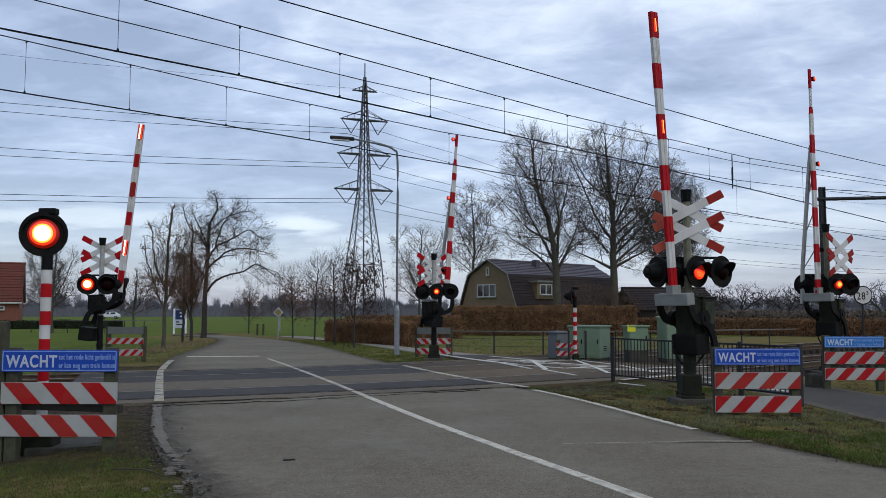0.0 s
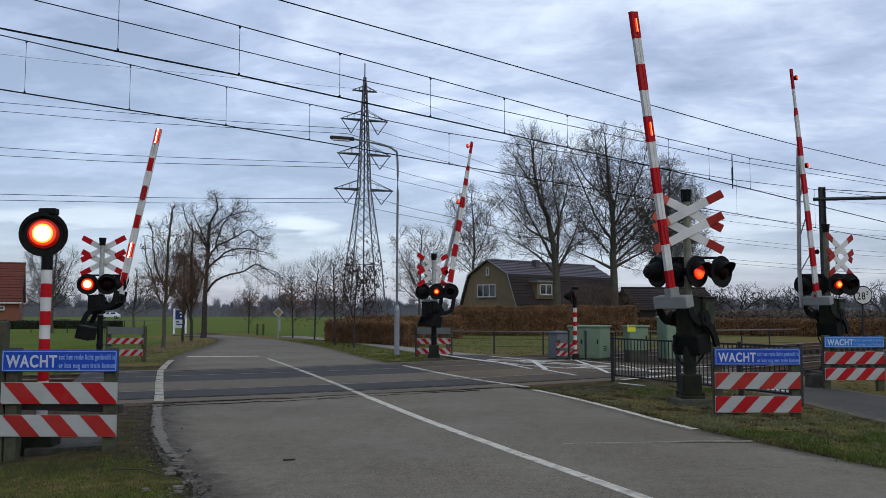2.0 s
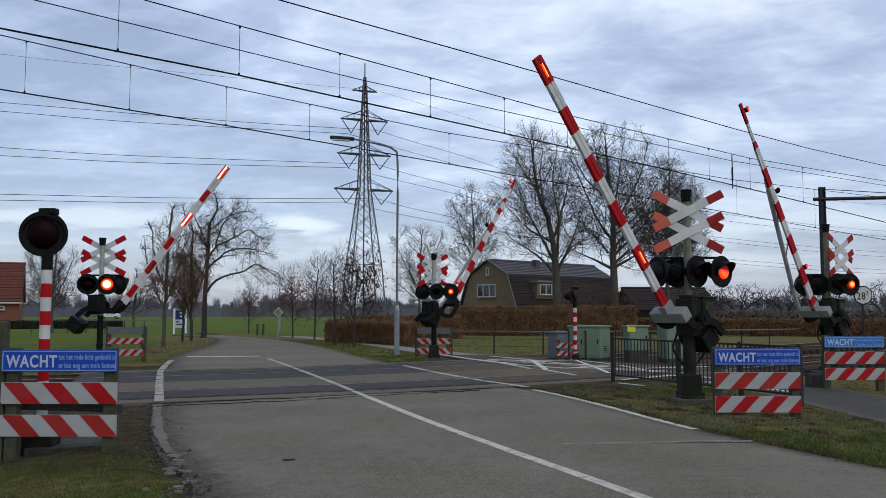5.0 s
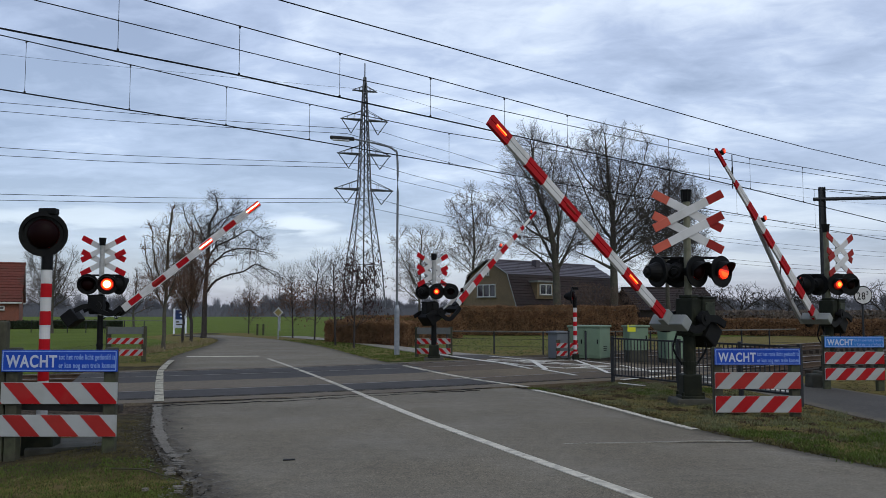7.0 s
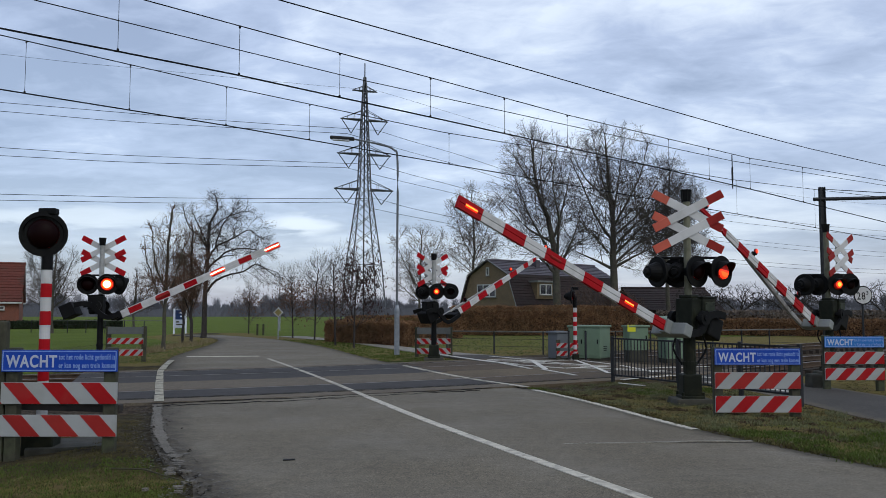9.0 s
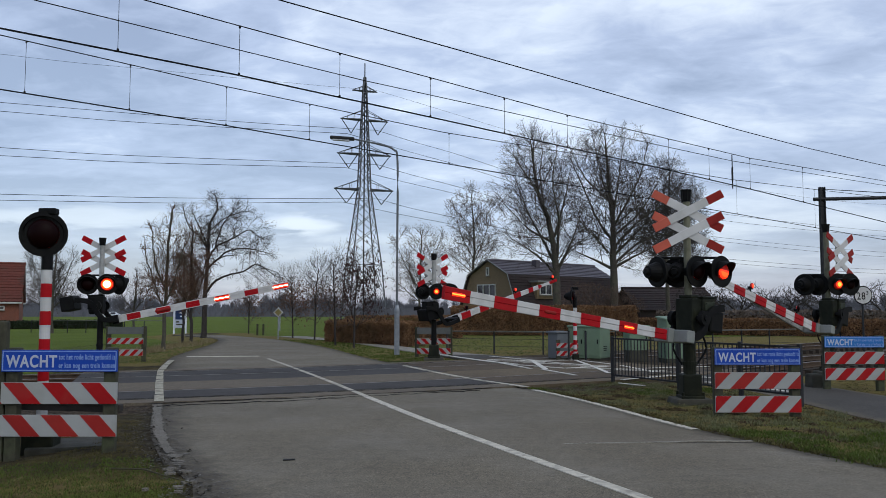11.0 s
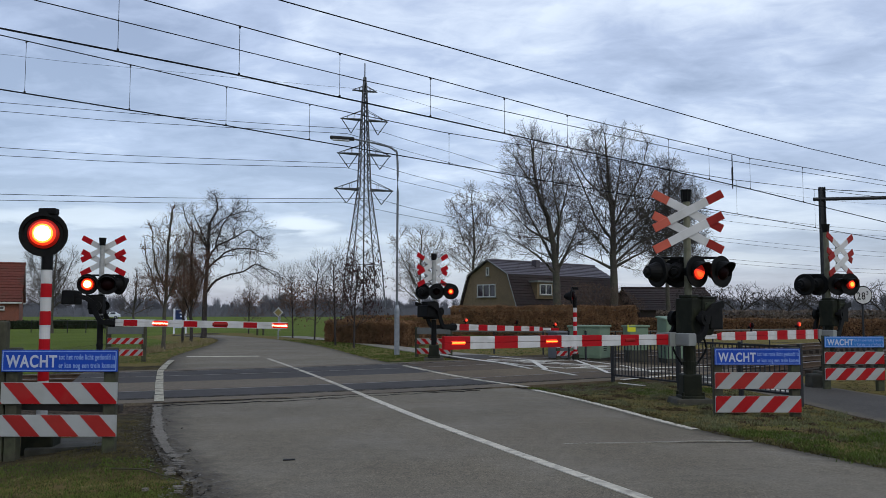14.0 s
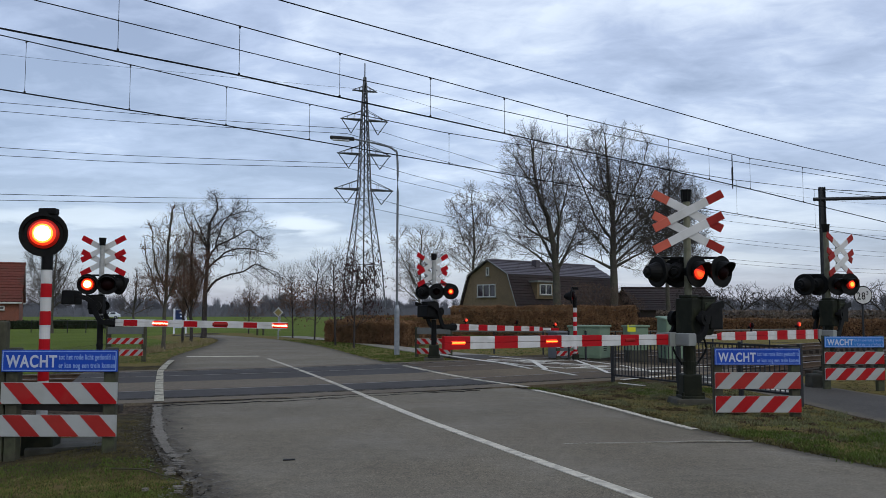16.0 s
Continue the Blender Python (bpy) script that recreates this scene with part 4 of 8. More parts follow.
    # lamps on the arm
    for k, clock in lamp_at:
        d = root + (k + 0.5) * seg
        if double:
            bm = bmesh.new()
            rod(bm, (d, 0, -offset + height(d) / 2 - 0.02), (d, 0, -offset + height(d) / 2 + 0.10), 0.016, 0.016, 6)
            box(bm, (0.10, 0.09, 0.05), (d, 0.01 * m, -offset + height(d) / 2 + 0.085), (0, 0, 0), 0.01)
            part("lamp_bracket", bm, M["black"], arm)
            bulb = part("bulb", lens_mesh(0.062, 0.45), [M["lens_orange"], M["lens_red"], M["lens_off"], M["lens_dim"], M["lens_red"]], arm, "small red arm lamp")
            at, spin = (d, -0.02 * m, -offset + height(d) / 2 + 0.13), "z"
        else:
            bm = bmesh.new()
            wide = 0.046 if mats[0] == "lens_hot" else 0.026
            rod(bm, (-wide * 4.2, 0, 0), (wide * 4.2, 0, 0), wide, wide, 20)
            for f in bm.faces:
                c = f.calc_center_median()
                f.material_index = 2 if c.y > 0.004 or abs(f.normal.x) > 0.5 else (0 if abs(c.z) < wide * 0.42 else 1)
            bulb = part("bulb", bm, [M[mats[0] if mats[0] == "lens_hot" else "lens_amber"], M["lens_red"], M["red_dull"]], arm, "long orange-red arm lamp")
            at, spin = (d, (-thick / 2 + 0.006) * m, -offset), "x"
        # on a barrier that swings the other way the lit half looks the other way
        bulb.matrix_basis = pose(*at, 0, 0, 0 if m > 0 else 180)
        if clock:
            FLASHERS.append((bulb, at, clock, spin, 0.0 if m > 0 else 180.0))
    ARMS.append((arm, pivot, clock_set))
    # lamps and cross on the mast
    bm = bmesh.new()
    xs = [h[0] for h in heads]
    c, s = math.cos(radians(face)), math.sin(radians(face))

    def turned(px, py):
        return (px * c - py * s, px * s + py * c)
    p0, p1 = turned(min(xs), 0.10), turned(max(xs), 0.10)
    rod(bm, (*p0, lamp_z + 0.24), (*p1, lamp_z + 0.24), 0.022, 0.022, 8)
    for hx in xs:
        q = turned(hx, 0.10)
        rod(bm, (*q, lamp_z), (*q, lamp_z + 0.24), 0.018, 0.018, 6)
    part("lamp_bar", bm, M["black"], top)
    for hx, hy, turn, clock in heads:
        q = turned(hx, hy)
        lamp_head(top, (q[0], q[1], lamp_z), face + turn, head_r, lens_r, style=style, clock=clock, mats=mats)
    double_cross(top, cross_z, face + cross_turn, faded, turned(*cross_at))
    return top


# flash clocks: first lit moment, period, lit time early and late; complement: lit while the first is dark
NEAR_A, NEAR_B = (0.600, 0.6628, (0.32, 0.23), False), (0.600, 0.6628, (0.32, 0.23), True)
FAR_A, FAR_B = (0.522, 0.6470, (0.27, 0.27), False), (0.522, 0.6470, (0.27, 0.27), True)

SWING_D = [(0, 85.1), (1.3, 85.0), (1.6, 83.6), (2.0, 79.5), (2.5, 74.4), (3.5, 65.1), (4.0, 60.4), (6.5, 40.7), (7.0, 36.7), (8.0, 28.9), (9.0, 21.9), (11.5, 5.0), (12.0, 2.4), (12.5, 0.5), (16, 0.5)]
SWING_B = [(0, 84.0), (1.3, 83.9), (1.6, 82.4), (2.0, 78.5), (2.5, 73.7), (3.5, 66.2), (4.0, 61.9), (6.5, 42.7), (7.0, 38.8), (8.0, 31.6), (9.0, 24.4), (11.5, 8.3), (12.0, 5.0), (12.5, 1.9), (13.0, -0.6), (13.4, -1.1), (16, -1.1)]
SWING_C = [(0, 85.0), (1.3, 84.6), (1.6, 82.5), (2.0, 78.3), (2.5, 73.9), (3.5, 66.6), (4.0, 63.0), (7.0, 41.4), (8.0, 34.5), (9.0, 27.1), (11.5, 12.5), (12.0, 8.8), (12.5, 5.4), (13.0, 2.2), (13.5, -0.4), (14.0, -1.6), (16, -1.6)]
SWING_E = [(0, 88.9), (1.3, 88.1), (1.6, 85.2), (2.0, 79.9), (2.5, 75.9), (3.5, 67.4), (4.0, 62.7), (6.5, 43.2), (7.0, 39.6), (8.0, 32.7), (9.0, 26.0), (11.5, 10.8), (12.0, 7.9), (12.5, 4.8), (13.0, 1.6), (13.5, 0.5), (13.8, 0.4), (16, 0.4)]

barrier("crossing_barrier", 4.07, 14.08, 53.3, -1, 5.06, 0.34, 1.39, 0.44, 11, [(10, None), (6, NEAR_A), (2, NEAR_B)], SWING_D,
        [(0.13, -0.12, 34, NEAR_A), (0.53, -0.12, 34, NEAR_B), (-0.48, 0.05, 113, None), (-0.12, 0.16, 150, None)], 3.0, 2, True,
        "half barrier with faded red warning cross beside the road verge", mast_h=3.33, arm_h=(0.158, 0.166), lamp_z=2.16, head_r=0.262, lens_r=0.135, style="low", mats=("lens_orange", "lens_red"))
barrier("crossing_barrier", -8.78, 21.79, 88.0, 1, 4.78, 0.42, 1.65, 0.59, 11, [(10, None), (6, NEAR_B), (2, NEAR_A)], SWING_B,
        [(-0.30, -0.12, 14, NEAR_A), (0.20, -0.12, 14, NEAR_B), (0.42, 0.12, 150, None)], 2.95, 176, False,
        "half barrier with bright red warning cross beyond the rails", mast_h=3.2, arm_h=(0.185, 0.165), style=0.62, head_r=0.265, mast_mat="mast_white", weight_at=(-0.74, 0.20), lens_r=0.165, red_part=0.93, slim=0.72)
barrier("crossing_barrier", -0.28, 26.29, 49.4, 1, 5.74, 0.46, 1.50, 0.75, 13, [(12, None), (7, FAR_A), (1, FAR_B)], SWING_C,
        [(0.08, -0.12, 0, FAR_A), (0.52, -0.12, 0, FAR_B), (-0.34, 0.12, 165, None)], 2.8, 218, False,
        "half barrier of the cycle path beyond the rails, red warning cross", double=True, arm_h=(0.20, 0.13), mast_h=3.1, lamp_z=2.12, style=0.5, mats=("lens_amber", "lens_red"), mast_mat="mast_white", weight_at=(-0.3, 0.0), slim=0.8, reds=((0, 0.08), (0.165, 0.21), (0.255, 0.30), (0.38, 0.45), (0.535, 0.61), (0.695, 0.775), (0.86, 0.94)))
barrier("crossing_barrier", 9.22, 20.33, 49.0, -1, 5.86, 0.47, 1.44, 0.51, 13, [(12, None), (7, FAR_A), (2, FAR_B)], SWING_E,
        [(0.19, -0.12, 14, FAR_A), (0.50, -0.10, 14, FAR_B), (-0.50, 0.1, 130, None), (-0.19, 0.1, 135, None)], 2.85, 38, "dull",
        "half barrier of the cycle path with grey warning cross", double=True, arm_h=(0.22, 0.14), mast_h=3.4, lamp_z=2.15, head_r=0.265, lens_r=0.12, style=0.5, mats=("lens_amber", "lens_red"), cross_at=(0.22, -0.1), mast_mat="mast", weight_at=(-0.35, 0.0), reds=((0, 0.086), (0.171, 0.203), (0.297, 0.378), (0.459, 0.545), (0.622, 0.707), (0.784, 0.865), (0.941, 1.0)))


def post_lamp(x, y, h, head_r, turn, clock, label, band, collar, lens_r=0.12, foot=0.34):
    """A single flashing lamp on a red and white banded post; collar: the black length under the lamp's middle."""
    top = thing("signal_post", pose(x, y, 0), label, "signal lamp", "single flashing lamps")
    bm = bmesh.new()
    box(bm, (foot, foot, foot + 0.16), (0, 0, 0.04), (0, 0, 8), 0.03)
    part("base_box", bm, M["machine"], top, "dark steel foot box")
    bm = bmesh.new()
    rod(bm, (0, 0, 0.25), (0, 0, h - collar + 0.02), 0.058, 0.058, 18)
    part("post", bm, M["white"], top, "white post")
    z = h - collar - band
    while z > 0.3:
        bm = bmesh.new()
        rod(bm, (0, 0, max(0.29, z - band)), (0, 0, z), 0.0605, 0.0605, 18)
        part("red_band", bm, M["red"], top, "red band")
        z -= 2 * band
    bm = bmesh.new()
    rod(bm, (0, 0, h - collar), (0, 0, h), 0.062, 0.062, 16)
    part("collar", bm, M["black"], top)
    bm = bmesh.new()
    box(bm, (0.20, 0.12, 0.08), (0.0, 0.0, h + head_r + 0.0), (0, 0, 0), 0.02)
    part("cap", bm, M["black"], top)
    lamp_head(top, (-0.07 * math.sin(radians(turn)), -0.07, h), turn, head_r, lens_r, 0.60, clock, hood=0.04)
    return top


def footing():
    bm = bmesh.new()
    box(bm, (0.85, 0.80, 0.16), (0, 0, -0.09), (0, 0, 0), 0.02)
    ob = part("concrete_footing", bm, M["foot"], None)
    ob.matrix_basis = pose(-4.36, 9.95, 0, 0, 0, 24)
    tagged(ob, "weathered grey concrete footing round the signal post", "concrete slab")


footing()
post_lamp(-4.56, 9.75, 2.39, 0.262, 17, NEAR_A, "red and white banded post with one large flashing lamp", 0.158, 0.41, 0.17)
post_lamp(4.02, 25.9, 1.97, 0.24, 68, None, "red and white banded post with a lamp turned away", 0.14, 0.35, foot=0.2)


# ---------------------------------------------------------------- striped warning fences
M["sign_back"] = material("dull_sign_back", (0.12, 0.125, 0.12), 0.6, vary=0.15, scale=4)
M["red_board"] = material("dull_red_board_paint", (0.34, 0.010, 0.012), 0.6, vary=0.15, scale=3, dirt=(0.30, 0.05, 0.04), dirt_amount=0.5, dirt_scale=2, spec=0.12)
M["red_board_faded"] = material("sun_faded_red_board_paint", (0.31, 0.024, 0.020), 0.6, vary=0.25, scale=2, dirt=(0.28, 0.065, 0.045), dirt_amount=0.7, dirt_scale=1.2, spec=0.12)
M["board_white"] = material("greyed_reflective_board", (0.355, 0.36, 0.345), 0.55, vary=0.08, scale=3, dirt=(0.24, 0.24, 0.20), dirt_amount=0.5, dirt_scale=2.5, spec=0.15)


def text_mesh(name, body, size, mat, parent, at, width=None, bold=0.0):
    cu = bpy.data.curves.new(name, "FONT")
    cu.body, cu.size, cu.extrude, cu.offset = body, size, 0.001, bold
    cu.space_character = 1.12
    tmp = new(name, cu)
    me = bpy.data.meshes.new_from_object(tmp.evaluated_get(bpy.context.evaluated_depsgraph_get()))
    bpy.data.objects.remove(tmp)
    xs = [v.co.x for v in me.vertices]
    lo = min(xs)
    k = width / (max(xs) - lo) if width else 1.0
    for v in me.vertices:
        v.co.x = (v.co.x - lo) * k
    me.materials.clear()
    me.materials.append(mat)
    ob = new(name, me)
    ob.parent = parent
    ob.matrix_basis = pose(*at, 90, 0, 0)
    return ob


def warning_fence(x, y, rz, w, z0, board_h, gap, lean, label, sign=None, letters=None, z_sign=0.0, sign_h=0.2, back=False, bands=3, post_in=0.06, shift=0.0, beam=False, reds=("red_board", "red_board")):
    """Two posts, two boards with slanted red stripes and an enamel sign on top."""
    top = thing("warning_fence", pose(x, y, 0, 0, 0, rz), label, "warning fence", "striped warning fences")
    h = (z_sign + sign_h + 0.02) if z_sign else z0 + 2 * board_h + gap + 0.1
    for s in (-1, 1):
        bm = bmesh.new()
        box(bm, (0.13, 0.11, h + 0.3), (s * (w / 2 - post_in), 0.085, h / 2 - 0.15), (0, 0, 3 * s), 0.015)
        part("post", bm, M["wood"], top, "weathered wooden post")
    if beam:
        bm = bmesh.new()
        box(bm, (0.12, 0.12, 1.75), (-w / 2 - 0.055, 0.10, 0.52), (0, 0, 4), 0.02)
        part("corner_post", bm, M["wood"], top, "tall mossy wooden corner post")
        bm = bmesh.new()
        box(bm, (w * 0.98, 0.10, 0.085), (0.0, 0.185, z0 + board_h + gap / 2 + 0.01), (0, 1.5, 0), 0.012)
        part("rear_beam", bm, M["bark_dark"], top, "dark wooden rear beam")
    for k in range(2):
        z = z0 + board_h / 2 + k * (board_h + gap)
        bm = bmesh.new()
        box(bm, (w, 0.025, board_h), (0, 0.012, z), (0, 0, 0), 0.004)
        board = part("board", bm, M["board_white"], top, "white board with slanted red stripes")
        pitch = w / bands
        half = pitch * 0.25
        for i in range(-1, bands + 1):
            cx = -w / 2 + (i + shift) * pitch
            sl = lean * board_h * 0.95 / 2
            quad = [(cx - half - sl, -1), (cx + half - sl, -1), (cx + half + sl, 1), (cx - half + sl, 1)]
            poly = []
            # clip the slanted stripe to the board's ends
            for lim, sign_ in ((-w / 2 + 0.002, 1), (w / 2 - 0.002, -1)):
                out = []
                src = quad if lim < 0 else poly
                for a, b in zip(src, src[1:] + src[:1]):
                    ina, inb = (a[0] - lim) * sign_ >= 0, (b[0] - lim) * sign_ >= 0
                    if ina:
                        out.append(a)
                    if ina != inb:
                        t = (lim - a[0]) / (b[0] - a[0])
                        out.append((lim, a[1] + t * (b[1] - a[1])))
                poly = out
            if len(poly) < 3:
                continue
            m = len(poly)
            hz = board_h / 2 - 0.002
            verts = [(px, -0.003, z + pz * hz) for px, pz in poly] + [(px, 0.004, z + pz * hz) for px, pz in poly]
            faces = [tuple(range(m)), *[(q, q + m, (q + 1) % m + m, (q + 1) % m) for q in range(m)]]
            link_mesh("stripe", verts, faces, M[reds[k]], board)
    if z_sign:
        bm = bmesh.new()
        box(bm, (w * 1.0, 0.02, sign_h), (0, 0.0, z_sign + sign_h / 2), (0, 0, 0), 0.006)
        plate = part("sign", bm, M["sign_back"] if back else letters, top, "grey back of an enamel sign" if back else "blue enamel sign with white lettering")
        if not back:
            bm = bmesh.new()
            t = 0.010
            for sx, sz, ax, az in ((w - 0.03, t, 0, sign_h / 2 - 0.016), (w - 0.03, t, 0, -sign_h / 2 + 0.016), (t, sign_h - 0.03, w / 2 - 0.016, 0), (t, sign_h - 0.03, -w / 2 + 0.016, 0)):
                box(bm, (sx, 0.006, sz), (ax, -0.0105, z_sign + sign_h / 2 + az))
            part("sign_border", bm, M["letter_dim"], plate)
            text_mesh("lettering", "WACHT", sign_h * 0.76, M["letter_sign"], plate, (-w / 2 + 0.05, -0.012, z_sign + sign_h * 0.22), w * 0.44, 0.005)
            text_mesh("lettering", "tot het rode licht gedoofd is", sign_h * 0.34, M["letter_dim"], plate, (-w / 2 + 0.05 + w * 0.455, -0.012, z_sign + sign_h * 0.56), w * 0.485, 0.002)
            text_mesh("lettering", "er kan nog een trein komen", sign_h * 0.34, M["letter_dim"], plate, (-w / 2 + 0.05 + w * 0.455, -0.012, z_sign + sign_h * 0.18), w * 0.485, 0.002)
    return top


warning_fence(-4.13, 9.2, 0, 1.25, 0.165, 0.23, 0.115, -0.95, "striped warning fence with a blue sign on wooden posts", True, M["blue"], 0.855, 0.235, bands=3, post_in=0.1, shift=0.55, beam=True, reds=("red_board_faded", "red_board"))
warning_fence(4.52, 12.27, 0, 1.23, 0.06, 0.235, 0.10, 1.0, "striped warning fence with a blue sign before the railing", True, M["blue"], 0.735, 0.235, bands=3, shift=0.04, reds=("red_board", "red_board_faded"))
warning_fence(7.96, 16.5, 0, 1.15, 0.18, 0.235, 0.075, 1.0, "striped warning fence with a bleached blue sign at the cycle path", True, M["blue_light"], 0.81, 0.21, bands=3, shift=0.04)
warning_fence(-9.62, 25.8, 0, 1.08, 0.17, 0.19, 0.16, 1.0, "striped warning fence seen beside the far verge", True, None, 0.82, 0.22, back=True, bands=4, post_in=0.0)
warning_fence(-0.31, 28.4, 0, 1.12, 0.10, 0.19, 0.13, -1.0, "striped warning fence behind the far barrier", True, None, 0.75, 0.22, back=True, bands=4, post_in=0.0)
warning_fence(3.78, 25.9, 0, 0.66, 0.16, 0.15, 0.09, 1.0, "small striped warning fence before the cabinets", bands=3)


# ---------------------------------------------------------------- steel railing
def railing():
    a, b = Vector((3.62, 18.21, 0)), Vector((5.75, 13.75, 0))
    d = b - a
    L = d.length
    top = thing("railing", pose(*a, 0, 0, math.degrees(math.atan2(d.y, d.x))), "dark steel bar railing between road and cycle path", "railing")
    for z in (0.16, 0.93):
        bm = bmesh.new()
        box(bm, (L, 0.035, 0.035), (L / 2, 0, z), (0, 0, 0), 0.006)
        part("rail_bar", bm, M["steel_dark"], top)
    for k, x in enumerate((0.0, L * 0.42, L * 0.74, L)):
        bm = bmesh.new()
        box(bm, (0.065, 0.065, 1.28), (x, 0, 0.34), (0, 0, 0), 0.01)
        part("post", bm, M["steel_dark"], top, "steel post")
    bm = bmesh.new()
    box(bm, (0.016, 0.016, 0.78), (0, 0, 0))
    me = bpy.data.meshes.new("bar")
    bm.to_mesh(me)
    bm.free()
    me.materials.append(M["steel_dark"])
    n = int(L / 0.105)
    for k in range(1, n):
        ob = new("bar", me)
        ob.parent = top
        ob.matrix_basis = pose(L * k / n, 0, 0.545)


railing()


# ---------------------------------------------------------------- equipment cabinets
def cabinet(x, y, w, d, h, rz, label, z0=0.0, doors=2, mat="cabinet", slope=0.0, yellow=False):
    top = thing("equipment_cabinet", pose(x, y, 0, 0, 0, rz), label, "equipment cabinet", "railway equipment cabinets")
    bm = bmesh.new()
    box(bm, (w * 0.96, d * 0.96, 0.14 + z0), (0, 0, z0 / 2), (0, 0, 0), 0.01)
    part("plinth", bm, M["foot"], top)
    bm = bmesh.new()
    box(bm, (w, d, h - z0 - 0.06), (0, 0, z0 + 0.06 + (h - z0 - 0.06) / 2), (0, 0, 0), 0.012)
    body = part("body", bm, M[mat], top)
    for k in range(doors):
        bm = bmesh.new()
        dw = w / doors
        box(bm, (dw - 0.035, 0.02, h - z0 - 0.2), (-w / 2 + dw * (k + 0.5), -d / 2 - 0.008, z0 + 0.04 + (h - z0) / 2), (0, 0, 0), 0.006)
        door = part("door", bm, M[mat], top)
        bm = bmesh.new()
        box(bm, (0.03, 0.03, 0.14), (-w / 2 + dw * (k + 0.86), -d / 2 - 0.03, z0 + (h - z0) * 0.55), (0, 0, 0), 0.006)
        part("handle", bm, M["black"], door, "black handle")
    bm = bmesh.new()
    box(bm, (w + 0.08, d + 0.08, 0.07), (0, 0, h), (slope, 0, 0), 0.02)
    part("lid", bm, M[mat], top, "overhanging lid")
    for z in (0.30, 0.36, 0.42):
        bm = bmesh.new()
        box(bm, (0.012, d * 0.34, 0.025), (w / 2 + 0.004, 0, z0 + z), (0, 0, 0), 0.003)
        part("vent_slat", bm, M["black"], top)
    if yellow:
        bm = bmesh.new()
        box(bm, (0.26, 0.012, 0.20), (-w / 2 + 0.06, -d / 2 - 0.03, h - 0.06), (0, 0, 0), 0.002)
        part("notice", bm, M["notice"], top, "yellow notice plate")
    return top


M["notice"] = material("yellow_notice", (0.62, 0.60, 0.03), 0.5, vary=0.05)
cabinet(4.62, 26.9, 1.05, 0.85, 1.04, -32, "wide pale green railway cabinet with two doors")
cabinet(3.62, 26.75, 0.42, 0.60, 0.86, 20, "narrow dark grey railway cabinet", doors=1, mat="cabinet_grey")
cabinet(5.86, 25.9, 0.62, 0.45, 1.06, 12, "pale green cabinet with a yellow notice", z0=0.28, doors=1, yellow=True)
cabinet(6.95, 25.6, 0.80, 0.60, 1.30, 12, "tall pale green railway cabinet", z0=0.05, doors=1, slope=6)


def guard_posts():
    for x, y in ((3.80, 25.75), (4.32, 25.8)):
        top = thing("guard_post", pose(x, y, 0), "thin dark steel guard post before the cabinets", "post", "guard posts")
        bm = bmesh.new()
        rod(bm, (0, 0, -0.2), (0, 0, 0.90), 0.032, 0.032, 10)
        part("tube", bm, M["steel_dark"], top)
        bm = bmesh.new()
        rod(bm, (0, 0, 0.90), (0, 0, 0.93), 0.036, 0.026, 10)
        part("cap", bm, M["black"], top)
    # two low posts beside the bend
    for x, y in ((-12.1, 55.5), (-11.65, 55.2)):
        top = thing("guard_post", pose(x, y, 0), "low dark wooden post beside the bend", "post", "guard posts")
        bm = bmesh.new()
        box(bm, (0.13, 0.13, 1.0), (0, 0, 0.2), (0, 0, 10), 0.02)
        part("tube", bm, M["wood"], top)


guard_posts()


# ---------------------------------------------------------------- street lamps and signs
M["lamp_pole"] = material("weathered_grey_pole_paint", (0.13, 0.14, 0.15), 0.55, vary=0.2, scale=5, dirt=(0.09, 0.09, 0.085), dirt_amount=0.5)


def street_lamp(x, y, h, reach, label, thick=1.0, knee=1.6):
    top = thing("street_lamp", pose(x, y, 0), label, "street lamp")
    bm = bmesh.new()
    rod(bm, (0, 0, -0.1), (0, 0, knee), 0.095 * thick, 0.09 * thick, 14)
    rod(bm, (0, 0, knee), (0, 0, knee + 0.12), 0.09 * thick, 0.058 * thick, 14)
    part("lower_pole", bm, M["steel"], top, "pale grey thick lower pole")
    bm = bmesh.new()
    pts = spline([(0, 0, knee + 0.1), (0, 0, h * 0.5), (0, 0, h - 0.85), (-0.06 * reach, 0, h - 0.40), (-0.25 * reach, 0, h - 0.22), (-0.62 * reach, 0, h - 0.04), (-0.76 * reach, 0, h)], 5)
    pipe(bm, pts, [0.044 * thick - 0.014 * thick * i / len(pts) for i in range(len(pts))], 10)
    part("pole", bm, M["lamp_pole"], top, "grey steel pole with a curved arm")
    bm = bmesh.new()
    box(bm, (0.38 * reach, 0.24 * thick, 0.12 * thick), (-0.86 * reach, 0, h + 0.02), (0, 4, 0), 0.05 * thick)
    head = part("lamp_housing", bm, M["steel_dark"], top, "flat grey lamp housing")
    bm = bmesh.new()
    box(bm, (0.26 * reach, 0.18 * thick, 0.05), (-0.88 * reach, 0, h - 0.05 * thick), (0, 4, 0), 0.02)
    part("diffuser", bm, M["letter"], head, "milky diffuser")


street_lamp(-1.62, 29.9, 7.66, 2.3, "grey street lamp with a long curved arm")
street_lamp(-13.2, 68.6, 4.95, 1.5, "small distant street lamp beside the bend", 1.0)


M["sign_yellow"] = material("faded_yellow_sign", (0.22, 0.18, 0.07), 0.6, vary=0.2, scale=6)


